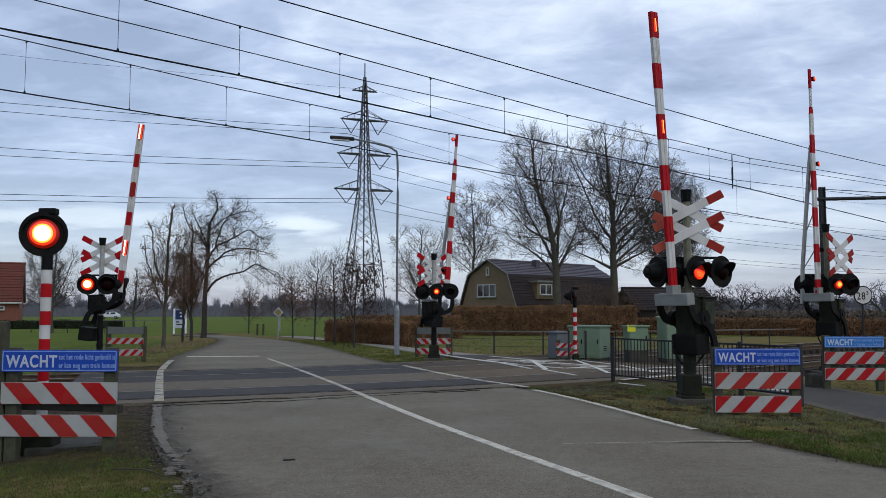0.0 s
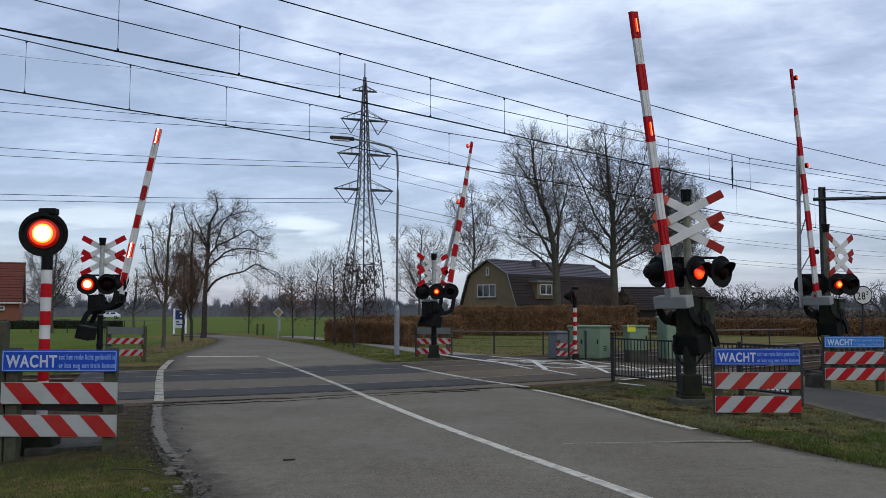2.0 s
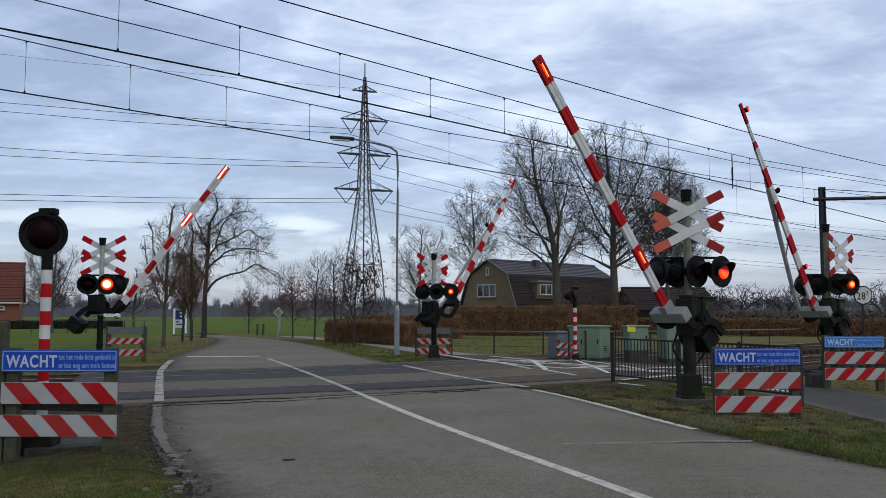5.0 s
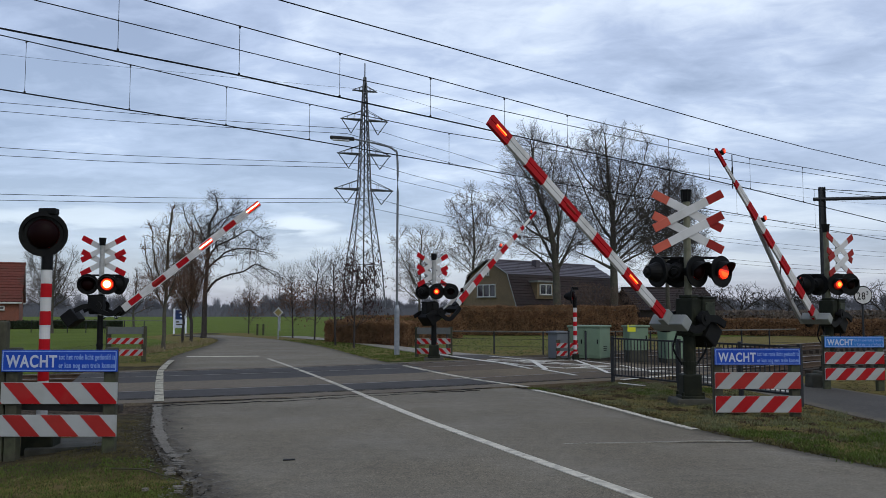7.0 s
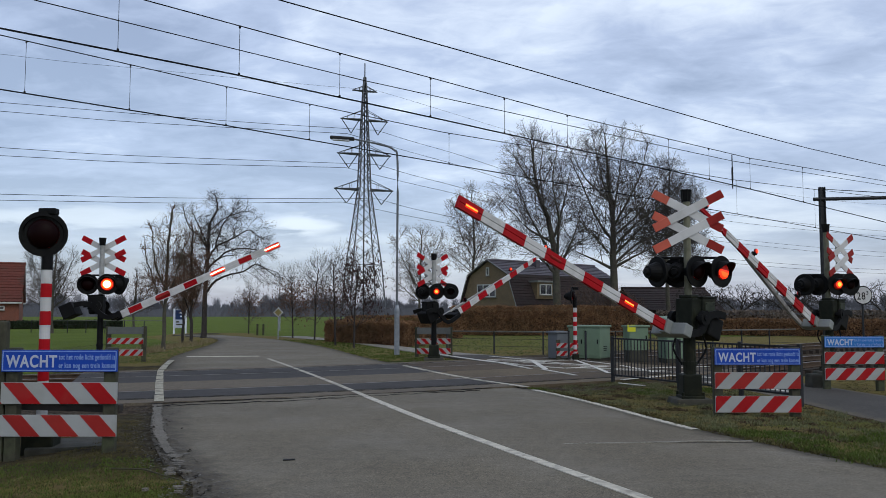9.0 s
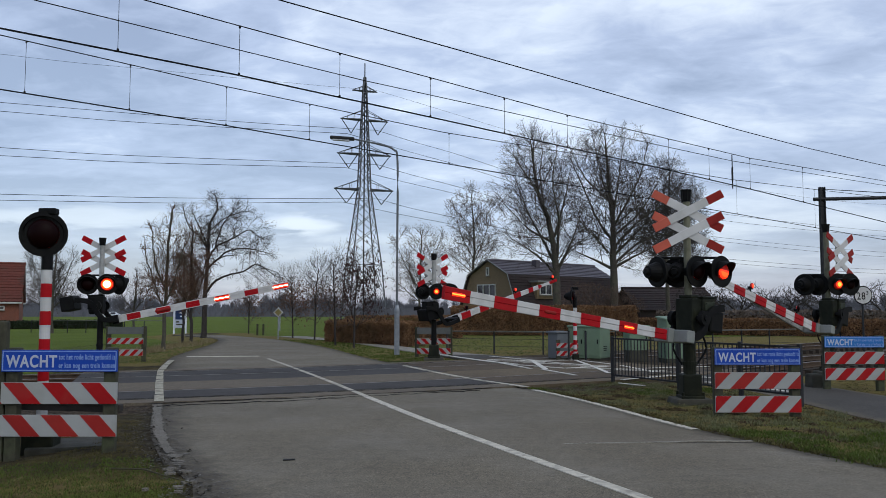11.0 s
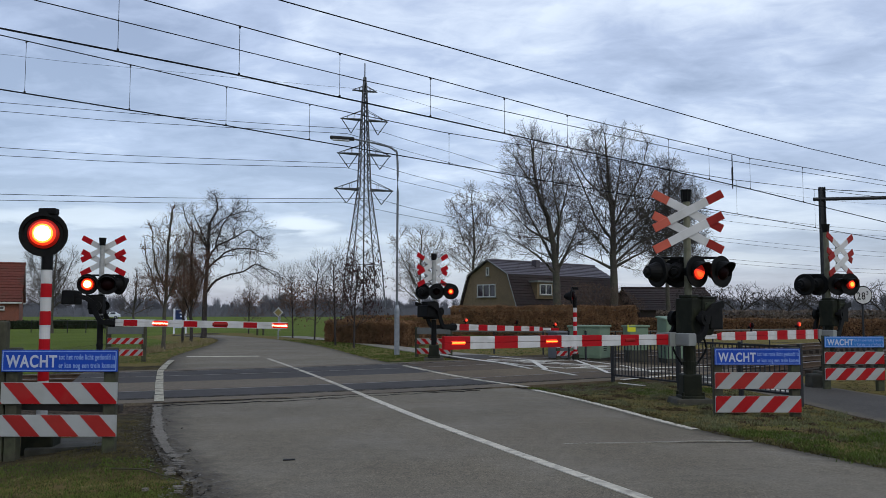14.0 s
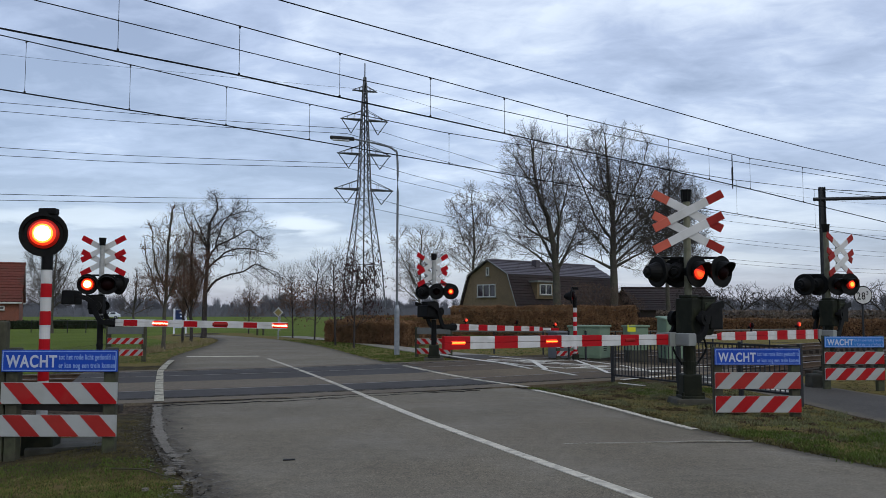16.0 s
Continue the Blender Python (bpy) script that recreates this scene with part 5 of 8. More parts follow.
def priority_sign():
    top = thing("road_sign", pose(-9.1, 47.0, 0), "diamond road sign on a thin post beside the bend", "road sign")
    bm = bmesh.new()
    rod(bm, (0, 0, -0.1), (0, 0, 1.75), 0.03, 0.03, 8)
    part("post", bm, M["steel"], top)
    bm = bmesh.new()
    box(bm, (0.40, 0.02, 0.40), (0, -0.05, 1.46), (0, 45, 0), 0.01)
    part("plate", bm, M["mast_white"], top, "white diamond plate")
    bm = bmesh.new()
    box(bm, (0.28, 0.012, 0.28), (0, -0.064, 1.46), (0, 45, 0), 0.004)
    part("centre", bm, M["sign_yellow"], top, "yellow diamond centre")


priority_sign()


M["sign_dark"] = material("dark_blue_notice", (0.018, 0.035, 0.10), 0.6, vary=0.2, scale=5)


def info_board():
    top = thing("information_board", pose(-18.55, 60, 0), "blue and white information board on two posts", "notice board")
    for s in (-1, 1):
        bm = bmesh.new()
        box(bm, (0.10, 0.09, 1.85), (s * 0.42, 0, 0.80), (0, 0, 0), 0.01)
        part("post", bm, M["letter"], top, "white post")
    bm = bmesh.new()
    box(bm, (0.74, 0.05, 1.30), (0, -0.05, 1.0), (0, 0, 0), 0.01)
    board = part("panel", bm, M["letter_sign"], top, "greyed white panel")
    bm = bmesh.new()
    box(bm, (0.62, 0.02, 0.66), (0, -0.08, 1.28), (0, 0, 0), 0.006)
    part("picture", bm, M["sign_dark"], board, "dark blue upper field")
    for z, w, x in ((1.42, 0.28, 0.12), (1.18, 0.22, 0.14)):
        bm = bmesh.new()
        box(bm, (w, 0.012, 0.08), (x, -0.092, z))
        part("bar", bm, M["letter"], board)
    for z, w, x in ((0.78, 0.24, -0.14), (0.60, 0.5, 0.0)):
        bm = bmesh.new()
        box(bm, (w, 0.012, 0.09), (x, -0.08, z))
        part("bar", bm, M["wood"], board)


info_board()


def km_sign():
    top = thing("kilometre_sign", pose(13.83, 28.0, 0), "round white kilometre sign with black figures", "railway sign")
    bm = bmesh.new()
    rod(bm, (0, 0, -0.4), (0, 0, 2.25), 0.035, 0.035, 8)
    part("post", bm, M["steel_dark"], top)
    bm = bmesh.new()
    rod(bm, (0, -0.06, 2.04), (0, -0.04, 2.04), 0.31, 0.31, 28)
    plate = part("plate", bm, M["black"], top, "black rimmed disc")
    bm = bmesh.new()
    rod(bm, (0, -0.066, 2.04), (0, -0.05, 2.04), 0.275, 0.275, 28)
    part("face", bm, M["white"], plate, "white face")
    text_mesh("lettering", "28", 0.34, M["black"], plate, (-0.21, -0.070, 1.90), 0.28, 0.003)
    text_mesh("lettering", "3", 0.17, M["black"], plate, (0.10, -0.070, 2.06), 0.07)


km_sign()


# ---------------------------------------------------------------- overhead line
def wire(name, pts, r, label, category="overhead wire", group="overhead wires"):
    bm = bmesh.new()
    pipe(bm, pts, r, 5)
    return tagged(part(name, bm, M["wire"], None), label, category, group)


HEAD = radians(50)
WDIR = (math.sin(HEAD), math.cos(HEAD))


def on_line(p, x, z):
    return Vector((x, p[1] + (x - p[0]) * WDIR[1] / WDIR[0], z))


NEAR, MID, FAR, FRONT = (-0.9, 17.5), (-2.2, 19.6), (-3.6, 21.7), (-0.9, 14.5)
CONTACT_I = [(-40, 5.8), (-6.7, 5.80), (-3.74, 5.79), (0.0, 5.68), (5.54, 5.50), (9.63, 5.33), (17.15, 4.95), (40, 4.6), (90, 4.6)]
CARRIER_I = [(-40, 8.2), (-20, 7.4), (-5.1, 6.77), (0.0, 6.54), (3.1, 6.40), (9.61, 6.31), (17.3, 6.57), (40, 7.2), (90, 7.2)]
CONTACT_II = [(-60, 6.1), (-9.1, 6.05), (-5.3, 6.01), (0.0, 5.87), (13, 5.52), (23.2, 5.24), (50, 5.0), (90, 5.0)]
CARRIER_II = [(-60, 8.6), (-25, 7.9), (-9.1, 7.18), (-5.3, 6.97), (0.0, 6.79), (11.9, 6.95), (17.8, 7.22), (30, 7.8), (90, 8)]
for p, rows, r, lab in ((NEAR, CONTACT_I, 0.0165, "thick dark contact wire over the near track"), (NEAR, CARRIER_I, 0.011, "dark catenary wire over the near track"),
                        (FAR, CONTACT_II, 0.0155, "dark contact wire over the far track"), (FAR, CARRIER_II, 0.012, "dark catenary wire over the far track"),
                        (FRONT, [(-40, 6.8), (-2.6, 6.42), (0, 6.376), (1.9, 6.337), (4.97, 6.26), (7.7, 6.20), (10.5, 6.18), (14.43, 6.24), (40, 6.6), (90, 7.0)], 0.011, "thin feeder wire beside the track"),
                        (MID, [(-60, 8.6), (-7.5, 7.2), (-1.87, 7.0), (6.5, 6.93), (10.4, 6.91), (20.3, 7.25), (50, 8.0), (90, 8)], 0.011, "thin feeder wire between the tracks")):
    wire("overhead_wire", [on_line(p, x, z) for x, z in rows], r, lab)


def droppers(p, contact, carrier, places):
    cx, cz = zip(*contact)
    mx, mz = zip(*carrier)
    for x in places:
        z0, z1 = np.interp(x, cx, cz), np.interp(x, mx, mz)
        ob = thing("dropper", Matrix.Translation(on_line(p, x, z0)), "thin hanger wire with clamps between the overhead wires", "hanger wire", "overhead line hangers")
        bm = bmesh.new()
        rod(bm, (0, 0, 0), (0, 0, z1 - z0), 0.005, 0.005, 5)
        part("hanger", bm, M["wire"], ob)
        for z in (0.0, z1 - z0):
            bm = bmesh.new()
            box(bm, (0.035, 0.03, 0.055), (0, 0, z + (0.02 if z == 0 else -0.02)), (0, 0, 40), 0.008)
            part("clamp", bm, M["wire"], ob)


droppers(NEAR, CONTACT_I, CARRIER_I, (-5.38, -3.71, -2.05, -0.27, 1.43, 3.1, 6.35, 7.89, 9.63, 12.2))
droppers(FAR, CONTACT_II, CARRIER_II, (-8.73, -7.06, -5.27, -3.48, 0.18, 3.6, 8.6, 12.2, 17.34))


def hanging_rod():
    top = thing("hanging_rod", Matrix.Translation(on_line(NEAR, 8.85, 5.15)), "dark insulator rod hung from the overhead wires", "insulator rod")
    bm = bmesh.new()
    rod(bm, (0, 0, 0.1), (0, 0, 1.15), 0.016, 0.016, 6)
    part("rod", bm, M["wire"], top)
    bm = bmesh.new()
    rod(bm, (0, 0, 0.35), (0, 0, 0.75), 0.03, 0.03, 8)
    part("insulator", bm, M["steel_dark"], top)


hanging_rod()


def catenary_mast():
    top = thing("catenary_mast", pose(19.82, 44, 0), "dark steel mast with a cross beam over the tracks", "catenary mast")
    bm = bmesh.new()
    for s in (-1, 1):
        box(bm, (0.035, 0.24, 8.2), (s * 0.125, 0, 3.9))
    box(bm, (0.25, 0.02, 8.2), (0, 0, 3.9))
    part("mast", bm, M["steel_dark"], top)
    bm = bmesh.new()
    pipe(bm, [(-0.45, 0, 7.36), (6, 0, 7.50), (14, 0, 7.7)], 0.10, 6)
    part("beam", bm, M["steel_dark"], top)
    bm = bmesh.new()
    pipe(bm, [(0, 0, 7.9), (5, 0, 7.6)], 0.02, 5)
    part("stay", bm, M["wire"], top)


catenary_mast()


# ---------------------------------------------------------------- high-voltage pylon
def pylon():
    top = thing("pylon", pose(-12.2, 130, 0, 0, 0, 20), "tall grey steel lattice power pylon", "pylon")
    prof = [(0, 2.9), (8.6, 2.25), (14.9, 1.48), (20.3, 0.86), (25.0, 0.70), (30.5, 0.50), (36.0, 0.26), (38.0, 0.12)]

    def half(z):
        return float(np.interp(z, [p[0] for p in prof], [p[1] for p in prof]))
    corner = [(-1, -1), (1, -1), (1, 1), (-1, 1)]
    for cx, cy in corner:
        bm = bmesh.new()
        pipe(bm, [(cx * w, cy * w, z) for z, w in prof], 0.11, 4)
        part("leg", bm, M["pylon"], top)
    levels = [0, 4.4, 8.6, 11.6, 14.2, 16.6, 18.8, 20.9, 22.9, 24.8, 26.6, 28.3, 30.0, 31.6, 33.1, 34.5, 36, 38]
    for k in range(4):
        a, b = corner[k], corner[(k + 1) % 4]
        bm = bmesh.new()
        for z0, z1 in zip(levels, levels[1:]):
            w0, w1 = half(z0), half(z1)
            rod(bm, (a[0] * w0, a[1] * w0, z0), (b[0] * w1, b[1] * w1, z1), 0.05, 0.05, 4)
            rod(bm, (b[0] * w0, b[1] * w0, z0), (a[0] * w1, a[1] * w1, z1), 0.05, 0.05, 4)
            if z0 in (8.6, 18.8, 24.8, 30.0):
                rod(bm, (a[0] * w0, a[1] * w0, z0), (b[0] * w0, b[1] * w0, z0), 0.05, 0.05, 4)
        part("lattice", bm, M["pylon"], top, "crossed lattice bars of one side")
    bm = bmesh.new()
    rod(bm, (0, 0, 0), (0, 0, 40.2), 0.11, 0.09, 6)
    part("ladder", bm, M["steel_dark"], top, "dark climbing ladder")
    for z, reach, rise in ((20.3, 4.7, 1.5), (25.8, 4.3, 1.4), (31.2, 3.8, 1.5), (35.8, 2.0, 0.8)):
        for s in (-1, 1):
            bm = bmesh.new()
            w, w2 = half(z), half(z + rise)
            for yy in (-1, 1):
                rod(bm, (s * w, yy * w, z), (s * reach, 0, z), 0.13, 0.10, 4)
                rod(bm, (s * w2, yy * w2, z + rise), (s * reach, 0, z), 0.05, 0.05, 4)
                for q in (0.35, 0.68):
                    lo = Vector((s * w, yy * w, z)).lerp(Vector((s * reach, 0, z)), q)
                    hi = Vector((s * w2, yy * w2, z + rise)).lerp(Vector((s * reach, 0, z)), q)
                    rod(bm, lo, hi, 0.04, 0.04, 4)
            arm = part("cross_arm", bm, M["pylon"], top, "pointed lattice cross arm")
            if z < 35:
                bm = bmesh.new()
                for x0 in (reach - 0.15, w + 0.35):
                    rod(bm, (s * x0, 0, z), (s * (reach + w) / 2, 0, z - 2.2), 0.07, 0.07, 5)
                part("insulator", bm, M["steel_dark"], arm, "V-shaped insulator string")


M["pylon"] = material("grey_painted_lattice", (0.095, 0.098, 0.108), 0.6, metal=0.2, vary=0.2, scale=0.6)
pylon()
# conductors, three levels on each side of the pylon: the way to the pylon, then the way on from it
for rows in (((-55.74, 105, 27.77), (-32.38, 120.04, 28.93), (-10.27, 130, 29.6)), ((-55.7, 105, 26.65), (-41.43, 114.77, 27.41), (-14.7, 129, 28.87)),
             ((-55.52, 105, 22.01), (-42.5, 114.02, 22.68), (-10.24, 130, 24.25)), ((-55.48, 105, 21.0), (-41.28, 114.77, 21.85), (-14.93, 128.9, 23.57)),
             ((-55.3, 105, 16.13), (-36.61, 117.5, 17.34), (-10.21, 130, 18.9)), ((-55.27, 105, 15.38), (-36.59, 117.5, 16.63), (-15.29, 128.7, 18.21))):
    first, after = Vector(rows[0]), Vector(rows[1])
    wire("power_line", spline([first + (first - after) * 2.5, *rows], 8), 0.036, "grey high-voltage conductor hung from the pylon", "power line", "high-voltage conductors")
for rows in (((-10.27, 130, 29.6), (0, 144.3, 29.25), (38.8, 182.9, 26.0), (126, 240, 24.3), (250, 322, 29)), ((-14.7, 129, 28.87), (0, 144.3, 27.38), (38.8, 182.9, 24.26), (126, 240, 22.8), (250, 322, 27)),
             ((-10.24, 130, 24.25), (0, 144.3, 23.56), (38.7, 182.9, 20.3), (125.8, 240, 18.3), (250, 322, 22)), ((-14.93, 128.9, 23.57), (0, 144.3, 22.2), (38.7, 182.9, 19.45), (125.8, 240, 17.0), (250, 322, 20)),
             ((-10.21, 130, 18.9), (0, 144.3, 18.0), (38.6, 182.9, 15.15), (125.6, 240, 13.3), (250, 322, 16)), ((-15.29, 128.7, 18.21), (0, 144.3, 16.73), (38.6, 182.9, 14.3), (125.6, 240, 12.2), (250, 322, 15))):
    wire("power_line", spline(rows, 8), 0.036, "grey high-voltage conductor hung from the pylon", "power line", "high-voltage conductors")
wire("power_line", spline([(-110, 68, 31.5), (-55.98, 105, 33.97), (-42.83, 114, 34.86), (-16.4, 128.3, 36.0), (-12, 130, 36.4)], 8), 0.02, "thin earth wire at the top of the pylon", "power line", "high-voltage conductors")
wire("power_line", spline([(-12, 130, 36.4), (40, 165, 29.5), (95, 205, 28.5), (150, 240, 31)], 8), 0.02, "thin earth wire at the top of the pylon", "power line", "high-voltage conductors")


# ---------------------------------------------------------------- bare winter trees
class Grower:
    """Grows limbs and twigs as many thin tubes in two meshes."""

    def __init__(self, seed):
        self.r = random.Random(seed)
        self.mesh = {"trunk": ([], []), "crown": ([], [])}
        self.ends = []

    def tube(self, key, pts, radii, n):
        verts, faces = self.mesh[key]
        o = len(verts)
        for i, p in enumerate(pts):
            d = (pts[min(i + 1, len(pts) - 1)] - pts[max(i - 1, 0)])
            d.normalize()
            side = d.orthogonal().normalized()
            up = d.cross(side)
            for k in range(n):
                a = 2 * math.pi * k / n
                verts.append(p + (side * math.cos(a) + up * math.sin(a)) * radii[i])
        for i in range(len(pts) - 1):
            for k in range(n):
                a, b = o + i * n + k, o + i * n + (k + 1) % n
                faces.append((a, b, b + n, a + n))

    def limb(self, p, d, length, r0, level, spec):
        r = self.r
        segs = spec["segs"][level]
        pts, radii, d = [p.copy()], [r0], d.normalized()
        last = level == spec["levels"]
        r1 = r0 * (0.55 if level == 0 else (0.45 if not last else 0.5))
        for i in range(segs):
            w = spec["wander"][level]
            d = (d + Vector((r.gauss(0, w), r.gauss(0, w), r.gauss(0, w) + spec["lift"][level]))).normalized()
            pts.append(pts[-1] + d * (length / segs))
            radii.append(r0 + (r1 - r0) * (i + 1) / segs)
        self.tube("trunk" if level <= spec["wood"] else "crown", pts, radii, spec["sides"][level])
        if last:
            self.ends.append((pts[-1], d))
            return
        n = spec["kids"][level]
        start = spec["start"][level]
        for k in range(n):
            t = start + (1 - start) * (k + r.random()) / n
            i = min(int(t * segs), segs - 1)
            q = pts[i].lerp(pts[i + 1], t * segs - i)
            axis = (pts[i + 1] - pts[i]).normalized()
            a = r.random() * 6.283 if level else k * 2.4 + r.random()
            side = axis.orthogonal().normalized()
            side = (side * math.cos(a) + axis.cross(side) * math.sin(a)).normalized()
            ang = radians(spec["angle"][level] * r.uniform(0.7, 1.3))
            cd = axis * math.cos(ang) + side * math.sin(ang)
            cl = length * spec["ratio"][level] * r.uniform(0.65, 1.2) * (1.15 - 0.55 * (t - start) / (1.001 - start) * spec["cone"][level])
            cr = max(spec["twig"], min(radii[i] * 0.75, r0 * spec["thin"][level]))
            self.limb(q, cd, cl, cr, level + 1, spec)
        # the leader goes on
        if level and level < spec["levels"]:
            self.limb(pts[-1], d, length * 0.55, max(spec["twig"], r1), level + 1, spec)


OAK = dict(levels=4, wood=2, segs=[7, 7, 6, 4, 3], wander=[0.06, 0.14, 0.18, 0.2, 0.2], lift=[0.02, 0.05, 0.05, 0.05, 0.04], kids=[9, 6, 6, 6], start=[0.30, 0.22, 0.2, 0.15],
           angle=[52, 46, 46, 45], ratio=[0.62, 0.52, 0.5, 0.55], cone=[0.75, 0.5, 0.4, 0.3], thin=[0.50, 0.5, 0.5, 0.6], sides=[10, 7, 5, 3, 3], twig=0.008)


def tree(x, y, h, r, seed, label, leaves=0, leaf_mat="leaf_brown", leaf_zone=(0.2, 0.6), leaf_size=0.07, bark="bark", twig_mat="twig", lean=(0, 0), group="", leaf_spread=0.25, **over):
    spec = dict(OAK)
    spec.update(over)
    g = Grower(seed)
    trunk_len = h * spec.pop("trunk_len", 0.62)
    g.limb(Vector((0, 0, -0.15)), Vector((lean[0], lean[1], 1)), trunk_len, r, 0, spec)
    top = thing("tree", pose(x, y, 0), label, "tree", group)
    # the crown is brought to its full height
    zmax = max(v.z for vs, _ in g.mesh.values() for v in vs)
    k = h / zmax
    for key, mat in (("trunk", bark), ("crown", twig_mat)):
        verts, faces = g.mesh[key]
        if verts:
            link_mesh(key, [v * k for v in verts], faces, M[mat], top, smooth=key == "trunk")
    if leaves:
        rr = random.Random(seed + 5)
        pool = [p * k for p, _ in g.ends if leaf_zone[0] * h < p.z * k < leaf_zone[1] * h] or [p * k for p, _ in g.ends]
        verts, faces = [], []
        for _ in range(leaves):
            c = rr.choice(pool) + Vector((rr.gauss(0, leaf_spread), rr.gauss(0, leaf_spread), rr.gauss(0, leaf_spread)))
            q = Euler((rr.uniform(0, 6.28), rr.uniform(0, 6.28), rr.uniform(0, 6.28)))
            s = leaf_size * rr.uniform(0.6, 1.3)
            o = len(verts)
            for px, py, pz in ((-s, 0, 0), (0, -0.45 * s, 0.1 * s), (s, 0, -0.15 * s), (0, 0.45 * s, 0.1 * s)):
                v = Vector((px, py, pz))
                v.rotate(q)
                verts.append(c + v)
            faces.append((o, o + 1, o + 2, o + 3))
        tagged(link_mesh("leaves", verts, faces, M[leaf_mat], top), "withered brown leaves still on the twigs")
    return top


def crown_tree(x, y, label, limbs, lobes, seed, trunk_r, n=2400, step=0.26, kill=0.36, reach=2.6, tip=0.008, bark="bark", twig_mat="twig", group="", inertia=0.7, twigs=0.8, twig_len=0.42, taper=2.0, jitter=0.16):
    """A bare tree whose branches grow from a few limbs towards free room in the lobes of its crown."""
    rg = np.random.default_rng(seed)
    pos, parent = [], []
    for limb in limbs:
        prev = -1
        for i, (px, py, pz) in enumerate(limb):
            q = np.array((px, py, pz), float)
            if i == 0:
                if pos:
                    prev = int(np.argmin(np.linalg.norm(np.array(pos) - q, axis=1)))
                else:
                    pos.append(q), parent.append(-1)
                    prev = 0
                continue
            a = pos[prev]
            k = max(1, int(np.linalg.norm(q - a) / step))
            for j in range(1, k + 1):
                pos.append(a + (q - a) * j / k + rg.normal(0, 0.022, 3) * (j < k)), parent.append(prev)
                prev = len(pos) - 1
    pos = np.array(pos)
    par = list(parent)
    total = sum(c[6] for c in lobes)
    free = []
    for cx, cy, cz, rx, ry, rz, w in lobes:
        v = rg.normal(0, 1, (int(n * w / total), 3))
        v /= np.linalg.norm(v, axis=1)[:, None]
        v *= rg.uniform(0.02, 1, len(v))[:, None] ** (1 / 2.6)
        # the outline of a lobe is uneven
        v *= (1 + 0.13 * np.sin(3.1 * v[:, :1] + 5.3 * v[:, 2:] + seed))
        free.append(v * (rx, ry, rz) + (cx, cy, cz))
    free = np.concatenate(free)
    dist = np.full(len(free), 1e9)
    near = np.zeros(len(free), int)
    heading = np.zeros_like(pos)
    for i, p in enumerate(par):
        heading[i] = (0, 0, 1) if p < 0 else (pos[i] - pos[p]) / max(1e-6, np.linalg.norm(pos[i] - pos[p]))
    kids = np.zeros(len(pos), int)

    def look_at(first):
        for s in range(first, len(pos), 400):
            d = np.linalg.norm(free[:, None, :] - pos[None, s:s + 400, :], axis=2)
            b = d.argmin(1)
            m = d[np.arange(len(free)), b]
            ok = m < dist
            dist[ok], near[ok] = m[ok], b[ok] + s

    look_at(8)
    for _ in range(90):
        keep = dist > kill
        free, dist, near = free[keep], dist[keep], near[keep]
        act = dist < reach
        if not act.any():
            break
        pull = np.zeros_like(pos)
        d = (free[act] - pos[near[act]]) / dist[act][:, None]
        np.add.at(pull, near[act], d)
        grow = np.unique(near[act])
        grow = grow[kids[grow] < 3]
        if not len(grow):
            break
        g = pull[grow]
        g /= np.maximum(1e-6, np.linalg.norm(g, axis=1))[:, None]
        g = g + heading[grow] * inertia + rg.normal(0, jitter, g.shape)
        g /= np.linalg.norm(g, axis=1)[:, None]
        kids[grow] += 1
        first = len(pos)
        pos = np.concatenate([pos, pos[grow] + g * step])
        par += grow.tolist()
        heading = np.concatenate([heading, g])
        kids = np.concatenate([kids, np.zeros(len(grow), int)])
        look_at(first)
    # pipe model: a limb's girth gathers that of its branches
    count = len(pos)
    leafs = np.bincount([p for p in par if p >= 0], minlength=count) == 0
    power = math.log(max(2, leafs.sum())) / math.log(trunk_r / tip)
    gather = np.where(leafs, tip ** power, 0.0)
    main = [-1] * count
    for i in range(count - 1, 0, -1):
        gather[par[i]] += gather[i]
    rad = gather ** (1 / power)
    # limbs thin out along their way
    way = np.zeros(count)
    for i in range(1, count):
        way[i] = way[par[i]] + np.linalg.norm(pos[i] - pos[par[i]])
    clear = limbs[1][0][2]
    rad = np.minimum(rad, np.maximum(tip * 1.2, trunk_r * np.clip(1.12 - np.maximum(0, way - clear) / (way.max() - clear), 0, 1) ** taper * np.where(way < clear, 1.0, 0.56)))
    for i in range(1, count):
        p = par[i]
        if main[p] < 0 or rad[i] > rad[main[p]]:
            main[p] = i
    g = Grower(seed)
    P = [Vector(p) for p in pos]
    for i in range(count):
        if i and main[par[i]] == i:
            continue
        chain = [] if i == 0 else [par[i]]
        k = i
        while k >= 0:
            chain.append(k)
            k = main[k]
        rr = [min(rad[c], rad[i]) for c in chain]
        # thick and thin stretches have sides to suit
        a = 0
        while a < len(chain) - 1:
            kind = 0 if rr[a] > 0.09 else 1 if rr[a] > 0.03 else 2
            b = a + 1
            while b < len(chain) - 1 and (0 if rr[b] > 0.09 else 1 if rr[b] > 0.03 else 2) == kind:
                b += 1
            g.tube("crown" if kind == 2 else "trunk", [P[c] for c in chain[a:b + 1]], rr[a:b + 1], (9, 5, 3)[kind])
            a = b
